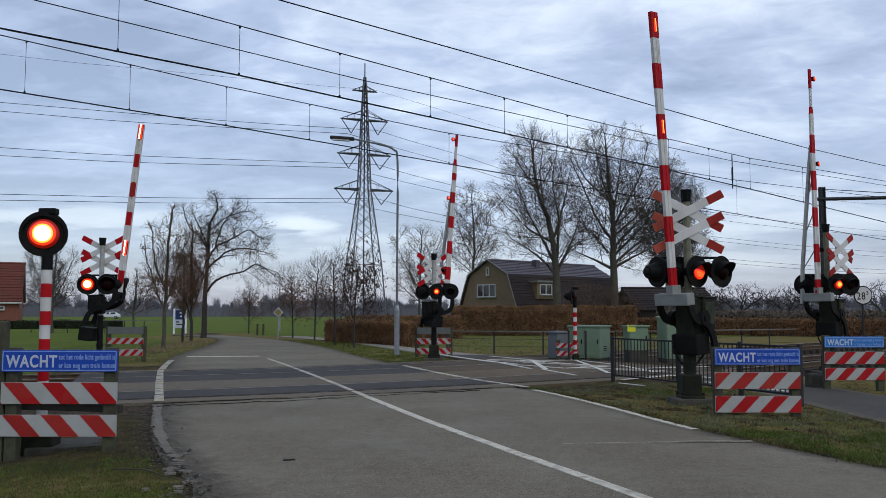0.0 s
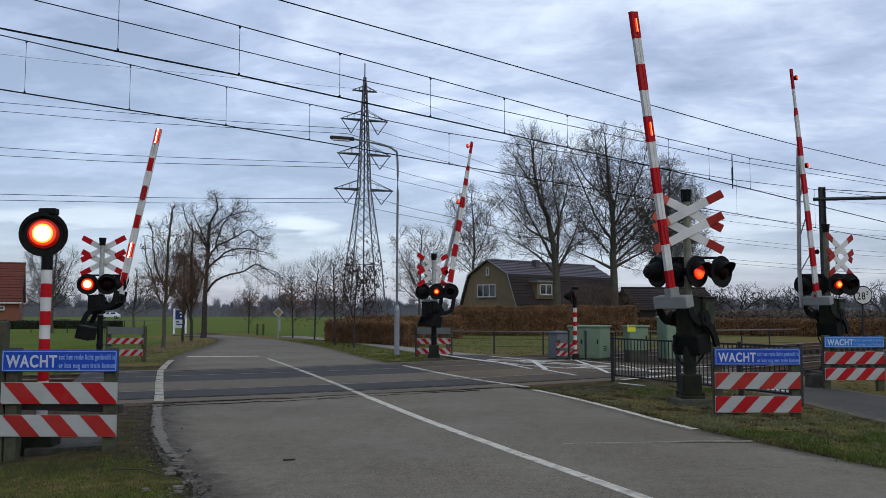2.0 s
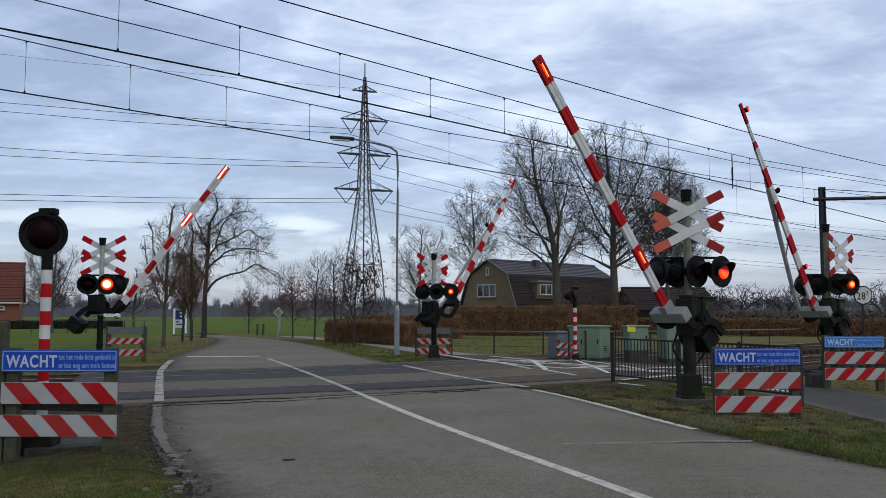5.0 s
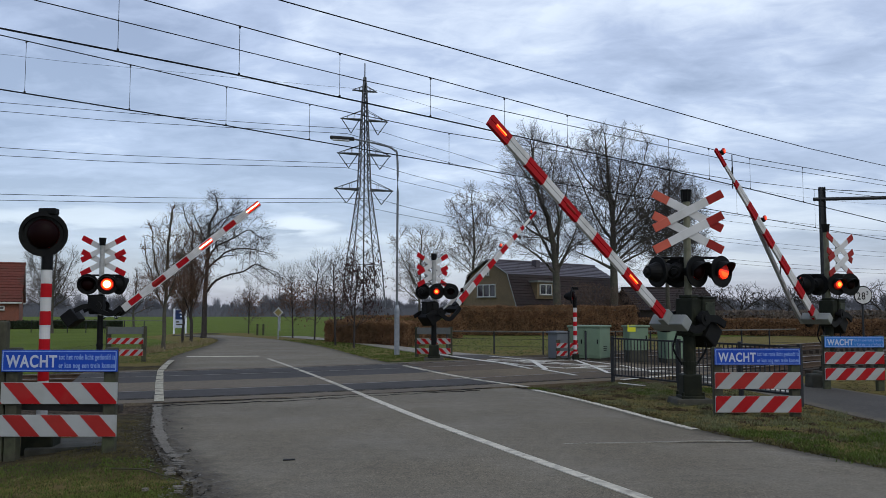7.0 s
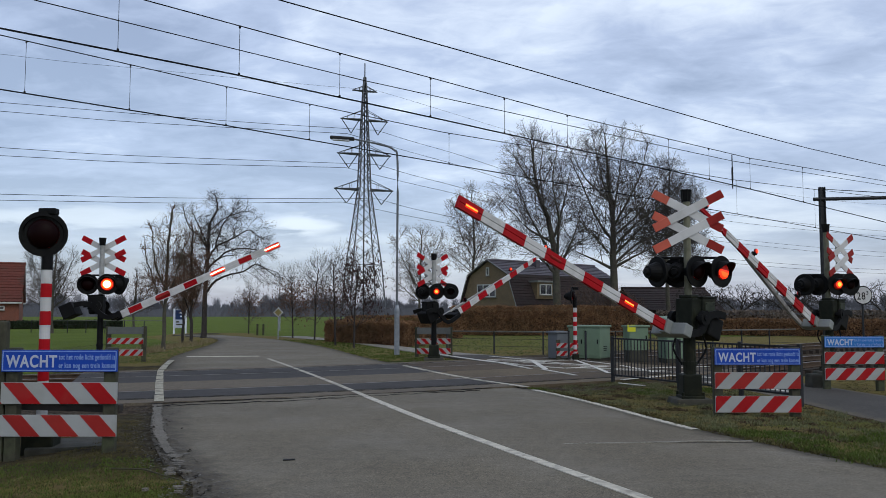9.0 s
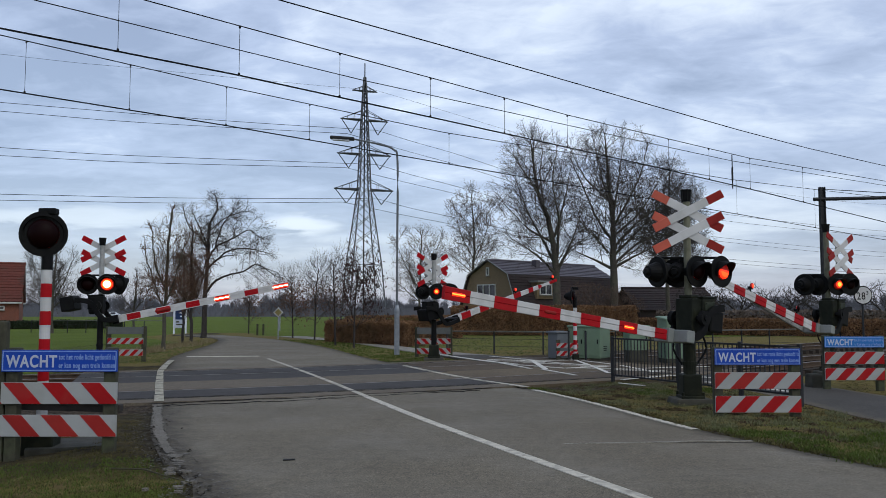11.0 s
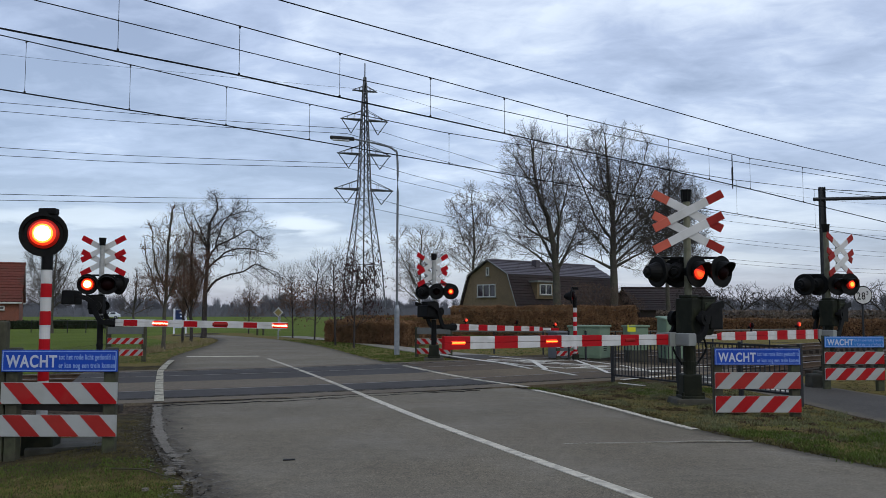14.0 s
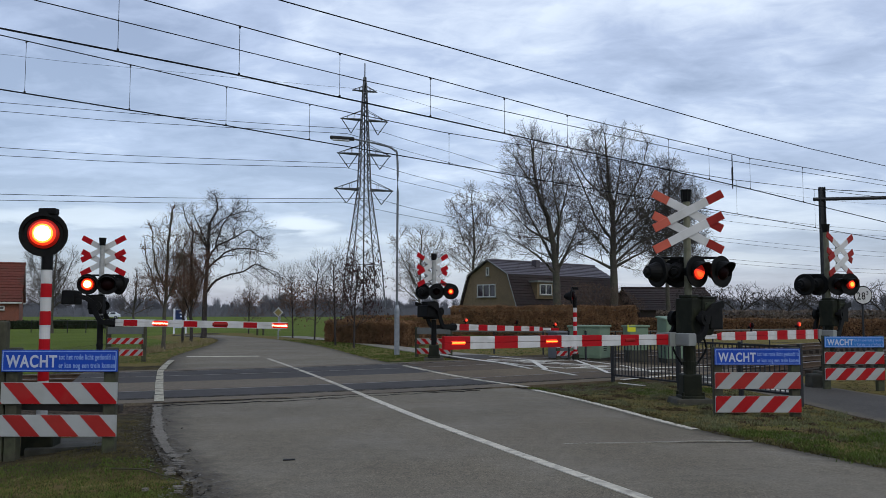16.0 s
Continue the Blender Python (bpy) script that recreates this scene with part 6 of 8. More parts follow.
    for i in range(count):
        if rad[i] < tip * 3.2:
            for _ in range(1 + int(leafs[i])):
                if rg.random() < twigs:
                    d = Vector(heading[i] + rg.normal(0, 0.55, 3) + (0, 0, 0.10)).normalized()
                    L = twig_len * rg.uniform(0.5, 1.2)
                    m = P[i] + d * L * 0.5
                    g.tube("crown", [P[i], m, m + (d + Vector(rg.normal(0, 0.3, 3))).normalized() * L * 0.5], [tip * 0.8, tip * 0.65, tip * 0.4], 3)
    top = thing("tree", pose(x, y, 0), label, "tree", group)
    for key, mat in (("trunk", bark), ("crown", twig_mat)):
        verts, faces = g.mesh[key]
        link_mesh(key, verts, faces, M[mat], top, smooth=key == "trunk")
    return top


def fan_tree(x, y, label, limbs, lobes, seed, trunk_r, bark="bark_dark", twig_mat="twig_dark", group="", clear=4.5, bough=2.8, per=(3.2, 4.2, 6.5), angle=(46, 40, 40), lift=(0.06, 0.05, 0.03),
             wander=(0.10, 0.12, 0.16), tip=0.008, fork=2, first_r=0.5, bough_r=0.042, leaves=0, leaf_mat="leaf_brown", leaf_size=0.04, leaf_zone=(0.0, 99.0)):
    """A bare tree: limbs that rise in fans of ever finer branches and end in sprays of twigs, kept within the lobes of its crown."""
    r = random.Random(seed)
    g = Grower(seed)
    spots = []

    def room(p, slack):
        best = 9.0
        for cx, cy, cz, rx, ry, rz, _ in lobes:
            best = min(best, ((p.x - cx) / rx) ** 2 + ((p.y - cy) / ry) ** 2 + ((p.z - cz) / rz) ** 2)
        return best < slack

    def grow(p, d, length, r0, level):
        seg = (0.34, 0.24, 0.20, 0.16)[level]
        steps = max(2, int(length / seg))
        slack = r.uniform(0.72, 1.16)
        pts, axes = [p.copy()], []
        w, up = (wander + (0.2,))[level], (lift + (0.02,))[level]
        for k in range(steps):
            d = (d + Vector((r.gauss(0, w), r.gauss(0, w), r.gauss(0, w) + up))).normalized()
            q = pts[-1] + d * seg
            if k > 0 and not room(q, slack):
                break
            pts.append(q)
            axes.append(d.copy())
        if len(pts) < 2:
            return
        m = len(pts) - 1
        r1 = max(tip * 0.45, r0 * 0.35)
        radii = [r0 + (r1 - r0) * k / m for k in range(m + 1)]
        g.tube("trunk" if r0 > 0.03 else "crown", pts, radii, 4 if r0 > 0.03 else 3)
        if level == 3:
            spots.append(pts[-1])
            return
        n = int(m * seg * (per + (fork / 0.4,))[level + 1] + r.random()) if level < 2 else r.randint(max(0, fork - 1), fork + 1)
        roll = r.random() * 6.283
        for k in range(n):
            t = 0.15 + 0.85 * (k + r.random()) / n
            i = min(int(t * m), m - 1)
            q = pts[i].lerp(pts[i + 1], t * m - i)
            a = axes[i]
            roll += 2.4 + r.gauss(0, 0.5)
            side = a.orthogonal().normalized()
            side = side * math.cos(roll) + a.cross(side) * math.sin(roll)
            ang = radians((angle + (38,))[level + 1] * r.uniform(0.7, 1.25))
            cl = ((bough * 0.46, bough * 0.24, bough * 0.13)[level]) * r.uniform(0.6, 1.25) * (1.1 - 0.45 * t)
            grow(q, a * math.cos(ang) + side * math.sin(ang), cl, max(tip * (1.9, 1.1, 0.75)[level], radii[i] * 0.5), level + 1)

    top_z = max(c[2] + c[5] for c in lobes)
    main = None
    for nr, limb in enumerate(limbs):
        pts = [Vector(q) for q in spline(limb, 6)]
        total = sum((b - a).length for a, b in zip(pts, pts[1:]))
        run, radii = 0.0, []
        if nr == 0:
            r0, r1 = trunk_r, 0.035
        else:
            near = min(range(len(main[0])), key=lambda i: (main[0][i] - pts[0]).length)
            r0, r1 = max(0.04, main[1][near] * first_r), 0.022
        for i, q in enumerate(pts):
            if i:
                run += (q - pts[i - 1]).length
                q += Vector((r.gauss(0, 0.02), r.gauss(0, 0.02), 0))
            t = min(1.0, run / total)
            radii.append(r1 + (r0 - r1) * (1 - t) ** (0.85 if nr == 0 else 1.1))
        if nr == 0:
            radii[0] *= 1.25
            main = (pts, radii)
        g.tube("trunk", pts, radii, 9 if nr == 0 else 6)
        roll = r.random() * 6.283
        for i in range(len(pts) - 1):
            a = (pts[i + 1] - pts[i])
            L = a.length
            a.normalize()
            for _ in range(int(L * per[0] + r.random())):
                q = pts[i].lerp(pts[i + 1], r.random())
                if q.z < clear:
                    continue
                roll += 2.4 + r.gauss(0, 0.6)
                side = a.orthogonal().normalized()
                side = side * math.cos(roll) + a.cross(side) * math.sin(roll)
                ang = radians(angle[0] * r.uniform(0.7, 1.3))
                t = (q.z - clear) / max(0.1, top_z - clear)
                grow(q, a * math.cos(ang) + side * math.sin(ang), bough * r.uniform(0.6, 1.3) * (1.15 - 0.6 * t), min(radii[i] * 0.5, bough_r * r.uniform(0.6, 1.2)), 0)
        # the limb's end breaks up into branches
        for _ in range(5):
            d = (a + Vector((r.gauss(0, 0.4), r.gauss(0, 0.4), r.gauss(0, 0.2)))).normalized()
            grow(pts[-1], d, bough * 0.6, r1 * 0.7, 1)
    top = thing("tree", pose(x, y, 0), label, "tree", group)
    for key, mat in (("trunk", bark), ("crown", twig_mat)):
        verts, faces = g.mesh[key]
        link_mesh(key, verts, faces, M[mat], top, smooth=key == "trunk")
    if leaves:
        pool = [q for q in spots if leaf_zone[0] < q.z < leaf_zone[1]]
        verts, faces = [], []
        for _ in range(leaves):
            c = r.choice(pool) + Vector((r.gauss(0, 0.08), r.gauss(0, 0.08), r.gauss(0, 0.08)))
            q = Euler((r.uniform(0, 6.28), r.uniform(0, 6.28), r.uniform(0, 6.28)))
            k = leaf_size * r.uniform(0.6, 1.3)
            o = len(verts)
            for px, py, pz in ((-k, 0, 0), (0, -0.5 * k, 0.1 * k), (k, 0, -0.15 * k), (0, 0.5 * k, 0.1 * k)):
                v = Vector((px, py, pz))
                v.rotate(q)
                verts.append(c + v)
            faces.append((o, o + 1, o + 2, o + 3))
        tagged(link_mesh("leaves", verts, faces, M[leaf_mat], top), "withered brown leaves still on the twigs")
    return top


SLIM = dict(levels=3, wood=1, segs=[9, 5, 4, 3], wander=[0.03, 0.10, 0.15, 0.2], lift=[0.02, 0.06, 0.05, 0.03], kids=[26, 6, 4], start=[0.22, 0.2, 0.2], angle=[48, 40, 42], ratio=[0.30, 0.5, 0.5],
            cone=[0.8, 0.3, 0.3], thin=[0.30, 0.55, 0.6], sides=[7, 4, 3, 3], twig=0.006, trunk_len=0.97)

# the great trees by the farmhouse
fan_tree(8.3, 62, "great bare winter tree with two upright leaders beside the farmhouse",
         [[(0.1, 0, -0.2), (0, 0, 3.4), (-0.1, 0, 5.6), (-0.5, 0, 8.0), (-1.3, 0.2, 10.4), (-1.8, 0.3, 14.2)], [(0, 0, 5.2), (0.15, -0.5, 8.2), (-0.3, -0.8, 10.8), (0.0, -1.0, 13.4)],
          [(-0.1, 0, 5.0), (-0.9, 0.6, 6.8), (-1.9, 0.9, 8.8), (-2.9, 1.2, 11.6)], [(0, 0, 4.4), (0.9, -0.4, 6.2), (1.7, -0.6, 8.4)], [(-0.3, 0, 6.6), (-2.0, 0.2, 7.6), (-3.7, 0.4, 9.4)],
          [(-0.6, 0, 8.4), (-1.6, -0.8, 10.4), (-3.2, -1.2, 12.8)], [(-0.1, 0, 7.0), (0.7, 0.5, 9.6), (1.3, 0.7, 12.4)], [(-0.9, 0, 9.4), (-1.0, 0.8, 11.6), (-0.7, 1.2, 14.4)], [(0, 0, 4.2), (-1.5, -0.6, 5.6), (-3.4, -0.9, 6.8)]],
         [(-1.7, 0, 11.5, 3.3, 3.0, 4.2, 1.0), (-3.5, 0.2, 10.2, 1.8, 2.2, 2.6, 0.25), (0.2, 0, 10.4, 1.8, 2.6, 3.6, 0.35), (-2.4, 0.3, 6.7, 3.0, 2.2, 2.3, 0.20), (1.5, -0.4, 6.9, 1.9, 1.8, 2.7, 0.22)],
         11, 0.34, bark="bark", group="trees at the farmhouse", clear=4.2, per=(2.4, 3.2, 5.2), angle=(56, 46, 42), bough=3.1, lift=(0.045, 0.05, 0.03), tip=0.0075, twig_mat="twig_grey")
fan_tree(12.5, 62, "great bare winter tree with a broad round crown",
         [[(0, 0, -0.2), (0, 0, 5.0), (0.0, 0, 8.0), (-0.25, 0, 10.6), (-0.5, 0.1, 14.6)], [(0, 0, 7.6), (0.9, -0.5, 9.4), (1.8, -0.8, 11.2), (2.4, -0.9, 13.6)], [(0, 0, 6.6), (-1.1, 0.4, 8.4), (-2.0, 0.6, 10.6), (-3.0, 0.7, 13.0)],
          [(0, 0, 5.6), (1.5, 0.5, 7.0), (3.0, 0.7, 8.6), (4.0, 0.8, 10.4)], [(0, 0, 8.6), (0.5, 0.7, 10.6), (1.0, 1.0, 13.8)], [(0, 0, 8.8), (-0.8, -0.8, 10.8), (-1.5, -1.0, 13.6)],
          [(0, 0, 5.4), (-1.4, -0.7, 6.8), (-2.9, -1.0, 8.4)], [(0, 0, 7.0), (1.9, -0.6, 8.8), (3.4, -0.9, 11.4)], [(-0.2, 0, 9.6), (-1.9, 0.4, 11.4), (-3.2, 0.5, 14.0)], [(0, 0, 4.7), (1.6, -0.4, 5.6), (3.4, -0.5, 6.5)], [(0, 0, 4.6), (-1.5, 0.4, 5.4), (-2.8, 0.5, 6.0)], [(0, 0, 5.0), (2.0, 0.3, 6.6), (3.8, 0.4, 7.2), (5.2, 0.4, 6.8)], [(0, 0, 6.2), (2.2, -0.2, 8.4), (4.2, -0.3, 9.4), (5.4, -0.3, 9.2)]],
         [(4.6, 0, 7.6, 1.8, 1.8, 2.4, 0.12), (-0.1, 0, 11.3, 4.2, 3.6, 4.5, 1.0), (3.0, 0, 9.8, 2.5, 2.6, 3.2, 0.40), (-2.7, 0, 10.6, 1.8, 2.4, 3.0, 0.22), (2.2, 0.2, 6.6, 3.4, 2.4, 2.4, 0.28), (-1.6, -0.5, 6.9, 2.2, 2.2, 2.8, 0.20)],
         24, 0.35, bark="bark", group="trees at the farmhouse", clear=4.2, per=(2.4, 3.2, 5.2), angle=(56, 46, 42), bough=3.3, lift=(0.045, 0.05, 0.03), tip=0.0075, twig_mat="twig_grey")
fan_tree(2.8, 78, "slender bare tree behind the farmhouse gable", [[(0, 0, -0.2), (0, 0, 5.0), (0.1, 0, 8.0), (-0.2, 0, 12.4)], [(0, 0, 6.0), (1.1, 0.3, 8.5), (1.6, 0.3, 11)], [(0, 0, 6.4), (-1.2, 0.3, 8.8), (-1.6, 0.3, 10.8)], [(0, 0, 5.2), (1.3, 0.2, 6.6)], [(0, 0, 5.0), (-1.4, 0.2, 6.2)]],
         [(0, 0, 9.8, 3.0, 2.6, 3.9, 1.0), (0.2, 0, 6.8, 2.9, 2.2, 2.2, 0.3)], 31, 0.17, tip=0.010, clear=4.4, per=(2.8, 3.4, 5.0), angle=(52, 44, 42), bark="bark", twig_mat="twig", group="trees at the farmhouse")
fan_tree(19.6, 74, "bare tree behind the great trees", [[(0, 0, -0.2), (0, 0, 4.0), (-0.1, 0, 7.0), (0.4, 0, 14.2)], [(0, 0, 4.6), (1.6, 0.3, 7.5), (2.6, 0.3, 11)], [(0, 0, 5.2), (-1.2, 0.3, 8.0), (-1.8, 0.3, 12)], [(0, 0, 4.4), (1.8, 0.2, 5.8)], [(0, 0, 7.0), (1.2, -0.3, 10.4)]],
         [(0.6, 0, 10.6, 3.2, 2.8, 4.8, 1.0), (2.0, 0, 7.6, 2.6, 2.2, 4.0, 0.3), (-1.8, 0, 6.6, 2.2, 1.8, 3.2, 0.2)], 37, 0.22, tip=0.010, clear=3.2, bark="bark", twig_mat="twig_grey", per=(3.4, 4.4, 6.0), bough=3.0, group="trees at the farmhouse")
fan_tree(-1.7, 62, "bare spreading young tree behind the hedge", [[(0, 0, -0.2), (0, 0, 3.0), (0.1, 0, 7.0)], [(0, 0, 3.2), (0.9, 0.2, 5.2), (1.5, 0.2, 6.8)], [(0, 0, 3.0), (-1.0, 0.1, 4.8), (-1.7, 0.1, 6.4)], [(0, 0, 2.4), (1.4, 0, 3.6)], [(0, 0, 2.2), (-1.4, 0, 3.4)]],
         [(0, 0, 5.6, 2.5, 2.0, 2.9, 1.0), (0, 0, 3.2, 2.0, 1.6, 1.2, 0.3)], 41, 0.10, bark="bark", twig_mat="twig", clear=2.2, bough=1.9, group="trees at the farmhouse")
crown_tree(10.2, 57.5, "leafless brown shrub behind the tall hedge", [[(0, 0, -0.1), (0, 0, 0.8), (0.2, 0, 2.2)], [(0, 0, 0.3), (1.6, 0.2, 1.6)], [(0, 0, 0.3), (-1.4, 0.1, 1.6)], [(0, 0, 0.2), (2.6, 0.1, 1.2)]],
           [(0.4, 0, 2.0, 2.9, 1.6, 1.5, 1.0)], 43, 0.07, 3400, step=0.16, kill=0.19, tip=0.008, twig_mat="twig_russet", bark="bark_dark", group="trees at the farmhouse")
# beside the bend
fan_tree(-13.7, 49.3, "old crooked bare oak with spreading limbs beside the bend",
         [[(-0.2, 0, -0.2), (-0.1, 0, 2.6), (0.0, 0, 4.4), (0.0, 0.1, 5.3), (0.05, 0.1, 6.6), (0.45, 0.2, 7.5), (0.3, 0.3, 8.3)], [(0.0, 0, 5.0), (-0.6, 0.5, 5.9), (-1.3, 0.6, 6.5), (-1.7, 0.7, 7.6)], [(0.0, 0, 4.5), (0.5, -0.3, 5.2), (1.5, -0.5, 5.7), (2.5, -0.6, 6.2), (3.1, -0.6, 5.8)],
          [(0.5, -0.3, 5.2), (0.9, -0.6, 6.3), (1.6, -0.8, 7.3)], [(0.0, 0, 4.1), (0.7, 0.4, 4.7), (1.3, 0.5, 4.8)], [(-0.1, 0, 2.5), (0.45, -0.2, 3.2), (1.3, -0.5, 3.6), (2.2, -0.6, 3.8), (3.0, -0.6, 4.2), (4.0, -0.7, 3.6)],
          [(0.0, 0, 4.8), (0.0, -0.9, 5.8), (-0.4, -1.5, 6.9)], [(-0.05, 0, 3.4), (-0.9, 0.3, 4.4), (-1.7, 0.4, 5.2)], [(0.0, 0, 4.0), (1.0, 0.3, 5.0), (2.1, 0.4, 5.2), (3.2, 0.4, 5.0)], [(0.05, 0.1, 6.2), (0.9, 0.3, 7.0), (2.0, 0.3, 7.4)]],
         [(0.7, 0, 6.8, 2.3, 2.3, 1.9, 1.0), (-1.5, 0.4, 6.5, 1.1, 1.2, 1.5, 0.2), (2.9, -0.4, 6.3, 1.4, 1.4, 1.3, 0.35), (2.7, 0.3, 5.0, 1.8, 1.6, 1.0, 0.40), (3.4, -0.6, 3.6, 1.3, 1.0, 0.8, 0.12)],
         55, 0.165, clear=2.9, bough=1.3, per=(3.6, 5.6, 8.0), angle=(56, 50, 46), wander=(0.24, 0.24, 0.24), lift=(0.02, 0.02, 0.02), tip=0.006, fork=2, bough_r=0.042, first_r=0.62)
fan_tree(-11.4, 34.8, "slim bare young tree with pale reddish twigs on the verge", [[(0, 0, -0.15), (0.02, 0, 2.0), (0.1, 0, 4.0), (0.2, 0, 5.7)], [(0, 0, 1.5), (-0.5, 0.2, 2.6), (-1.0, 0.3, 4.0)], [(0, 0, 1.8), (0.5, -0.2, 3.0), (0.8, -0.2, 4.2)], [(0, 0, 2.4), (-0.35, -0.3, 3.6), (-0.5, -0.4, 4.9)]],
         [(0.1, 0, 3.6, 1.05, 1.0, 2.2, 1.0), (-0.5, 0, 2.5, 0.9, 0.9, 1.3, 0.2)], 61, 0.085, bark="bark", twig_mat="twig_russet", group="young trees on the verge", clear=1.3, bough=1.25, per=(4.4, 4.6, 6.5), angle=(40, 38, 40), tip=0.0055, bough_r=0.018, fork=2,
         leaves=2600, leaf_size=0.026, leaf_zone=(1.0, 3.0))
fan_tree(-12.3, 41.5, "young beech full of withered brown leaves", [[(0, 0, -0.15), (0.02, 0, 2.0), (-0.05, 0, 4.0), (0.0, 0, 5.6)], [(0, 0, 1.4), (0.4, 0.2, 2.8), (0.6, 0.2, 4.0)], [(0, 0, 1.2), (-0.4, -0.2, 2.6), (-0.6, -0.2, 3.8)]],
         [(0, 0, 3.2, 1.05, 1.0, 2.6, 1.0)], 67, 0.085, bark="bark_dark", twig_mat="twig_russet", group="young trees on the verge", clear=1.0, bough=1.0, per=(6.0, 6.5, 8.0), angle=(38, 36, 40), tip=0.0055, bough_r=0.018, fork=2,
         leaves=9500, leaf_size=0.024, leaf_zone=(0.8, 4.4))
fan_tree(-13.6, 44.5, "slim bare young tree beside the oak", [[(0, 0, -0.15), (0.02, 0, 2.0), (0.0, 0, 4.2)], [(0, 0, 1.2), (0.4, 0.2, 2.6)], [(0, 0, 1.3), (-0.4, -0.2, 2.6)]],
         [(0, 0, 2.9, 0.9, 0.9, 1.9, 1.0)], 68, 0.07, bark="bark_dark", twig_mat="twig_russet", group="young trees on the verge", clear=1.0, bough=0.9, per=(6.0, 6.5, 8.0), angle=(38, 36, 40), tip=0.0055, bough_r=0.016, fork=2,
         leaves=2600, leaf_size=0.028, leaf_zone=(0.8, 3.4))
tree(-13.6, 59.6, 4.4, 0.06, 71, "small tree with brown leaves across the meadow", leaves=900, leaf_zone=(0.2, 0.6), leaf_size=0.06, group="young trees on the verge", bark="bark_dark", twig_mat="twig_dark", **SLIM)
tree(-8.7, 49.3, 4.5, 0.06, 73, "young tree with brown leaves on the verge", leaves=1900, leaf_mat="leaf_brown", leaf_zone=(0.2, 0.70), leaf_size=0.05, group="young trees on the verge", bark="bark_dark", twig_mat="twig_dark", **SLIM)
tree(-6.85, 45.4, 4.9, 0.06, 79, "thin young tree with few brown leaves", leaves=1500, leaf_mat="leaf_brown", leaf_zone=(0.2, 0.60), leaf_size=0.05, group="young trees on the verge", bark="bark_dark", twig_mat="twig_dark", **SLIM)
tree(-4.85, 38.5, 5.1, 0.065, 83, "thin bare young tree on the verge", group="young trees on the verge", bark="bark_dark", twig_mat="twig_dark", **SLIM)
tree(-3.72, 35.5, 4.35, 0.06, 89, "young tree with dark withered leaves on the verge", leaves=1100, leaf_mat="leaf_dark", leaf_zone=(0.3, 1.0), leaf_size=0.07, leaf_spread=0.14, group="young trees on the verge", bark="bark_dark", twig_mat="twig_dark", **SLIM)
for x, y, k, seed, lab in ((-27.6, 60, 1.0, 97, "bare tree beyond the lawn"), (-37.5, 80, 1.05, 98, "bare tree near the brick house"), (-24.0, 66, 0.72, 99, "small bare tree at the meadow's edge")):
    fan_tree(x, y, lab, [[(0, 0, -0.2), (0, 0, 2.2 * k), (0.1, 0, 4.2 * k), (0.2, 0, 6.3 * k)], [(0, 0, 2.0 * k), (-0.9, 0.3, 3.4 * k), (-1.6, 0.3, 4.9 * k)], [(0, 0, 2.2 * k), (0.9, -0.3, 3.6 * k), (1.5, -0.3, 5.2 * k)], [(0, 0, 1.8 * k), (1.2, 0, 2.6 * k)], [(0, 0, 1.8 * k), (-1.2, 0, 2.4 * k)]],
             [(0, 0, 4.3 * k, 2.4 * k, 2.2 * k, 2.5 * k, 1.0), (0, 0, 2.6 * k, 2.0 * k, 1.8 * k, 1.1 * k, 0.3)], seed, 0.13 * k, bough=1.8 * k, per=(3.4, 4.0, 5.5), clear=1.7 * k, bough_r=0.03, bark="bark", twig_mat="twig_dark", group="trees beyond the lawn")
for k, (x, h) in enumerate(((22.5, 3.9), (26.5, 4.2), (30.0, 4.0), (33.5, 4.6), (38.5, 4.4))):
    crown_tree(x, 74 + 2 * (k % 2), "low gnarled bare fruit tree beyond the railway", [[(0, 0, -0.1), (0, 0, 1.3), (0.3, 0, 2.4)], [(0, 0, 1.2), (1.3, 0.3, 2.2), (2.2, 0.4, 2.7)], [(0, 0, 1.2), (-1.2, -0.2, 2.3), (-2.2, -0.2, 2.9)], [(0, 0, 1.3), (0.2, -1.1, 2.5)]],
               [(0, 0, h - 1.3, 2.6, 1.9, 1.25, 1.0), (0.4, 0, h - 1.9, 2.9, 1.6, 0.8, 0.4)], 101 + k, 0.15, 900, step=0.20, kill=0.25, reach=1.8, tip=0.015, bark="bark_dark", twig_mat="bark_dark", group="fruit trees", inertia=0.25, jitter=0.42, twig_len=0.3, twigs=0.5, taper=1.3)


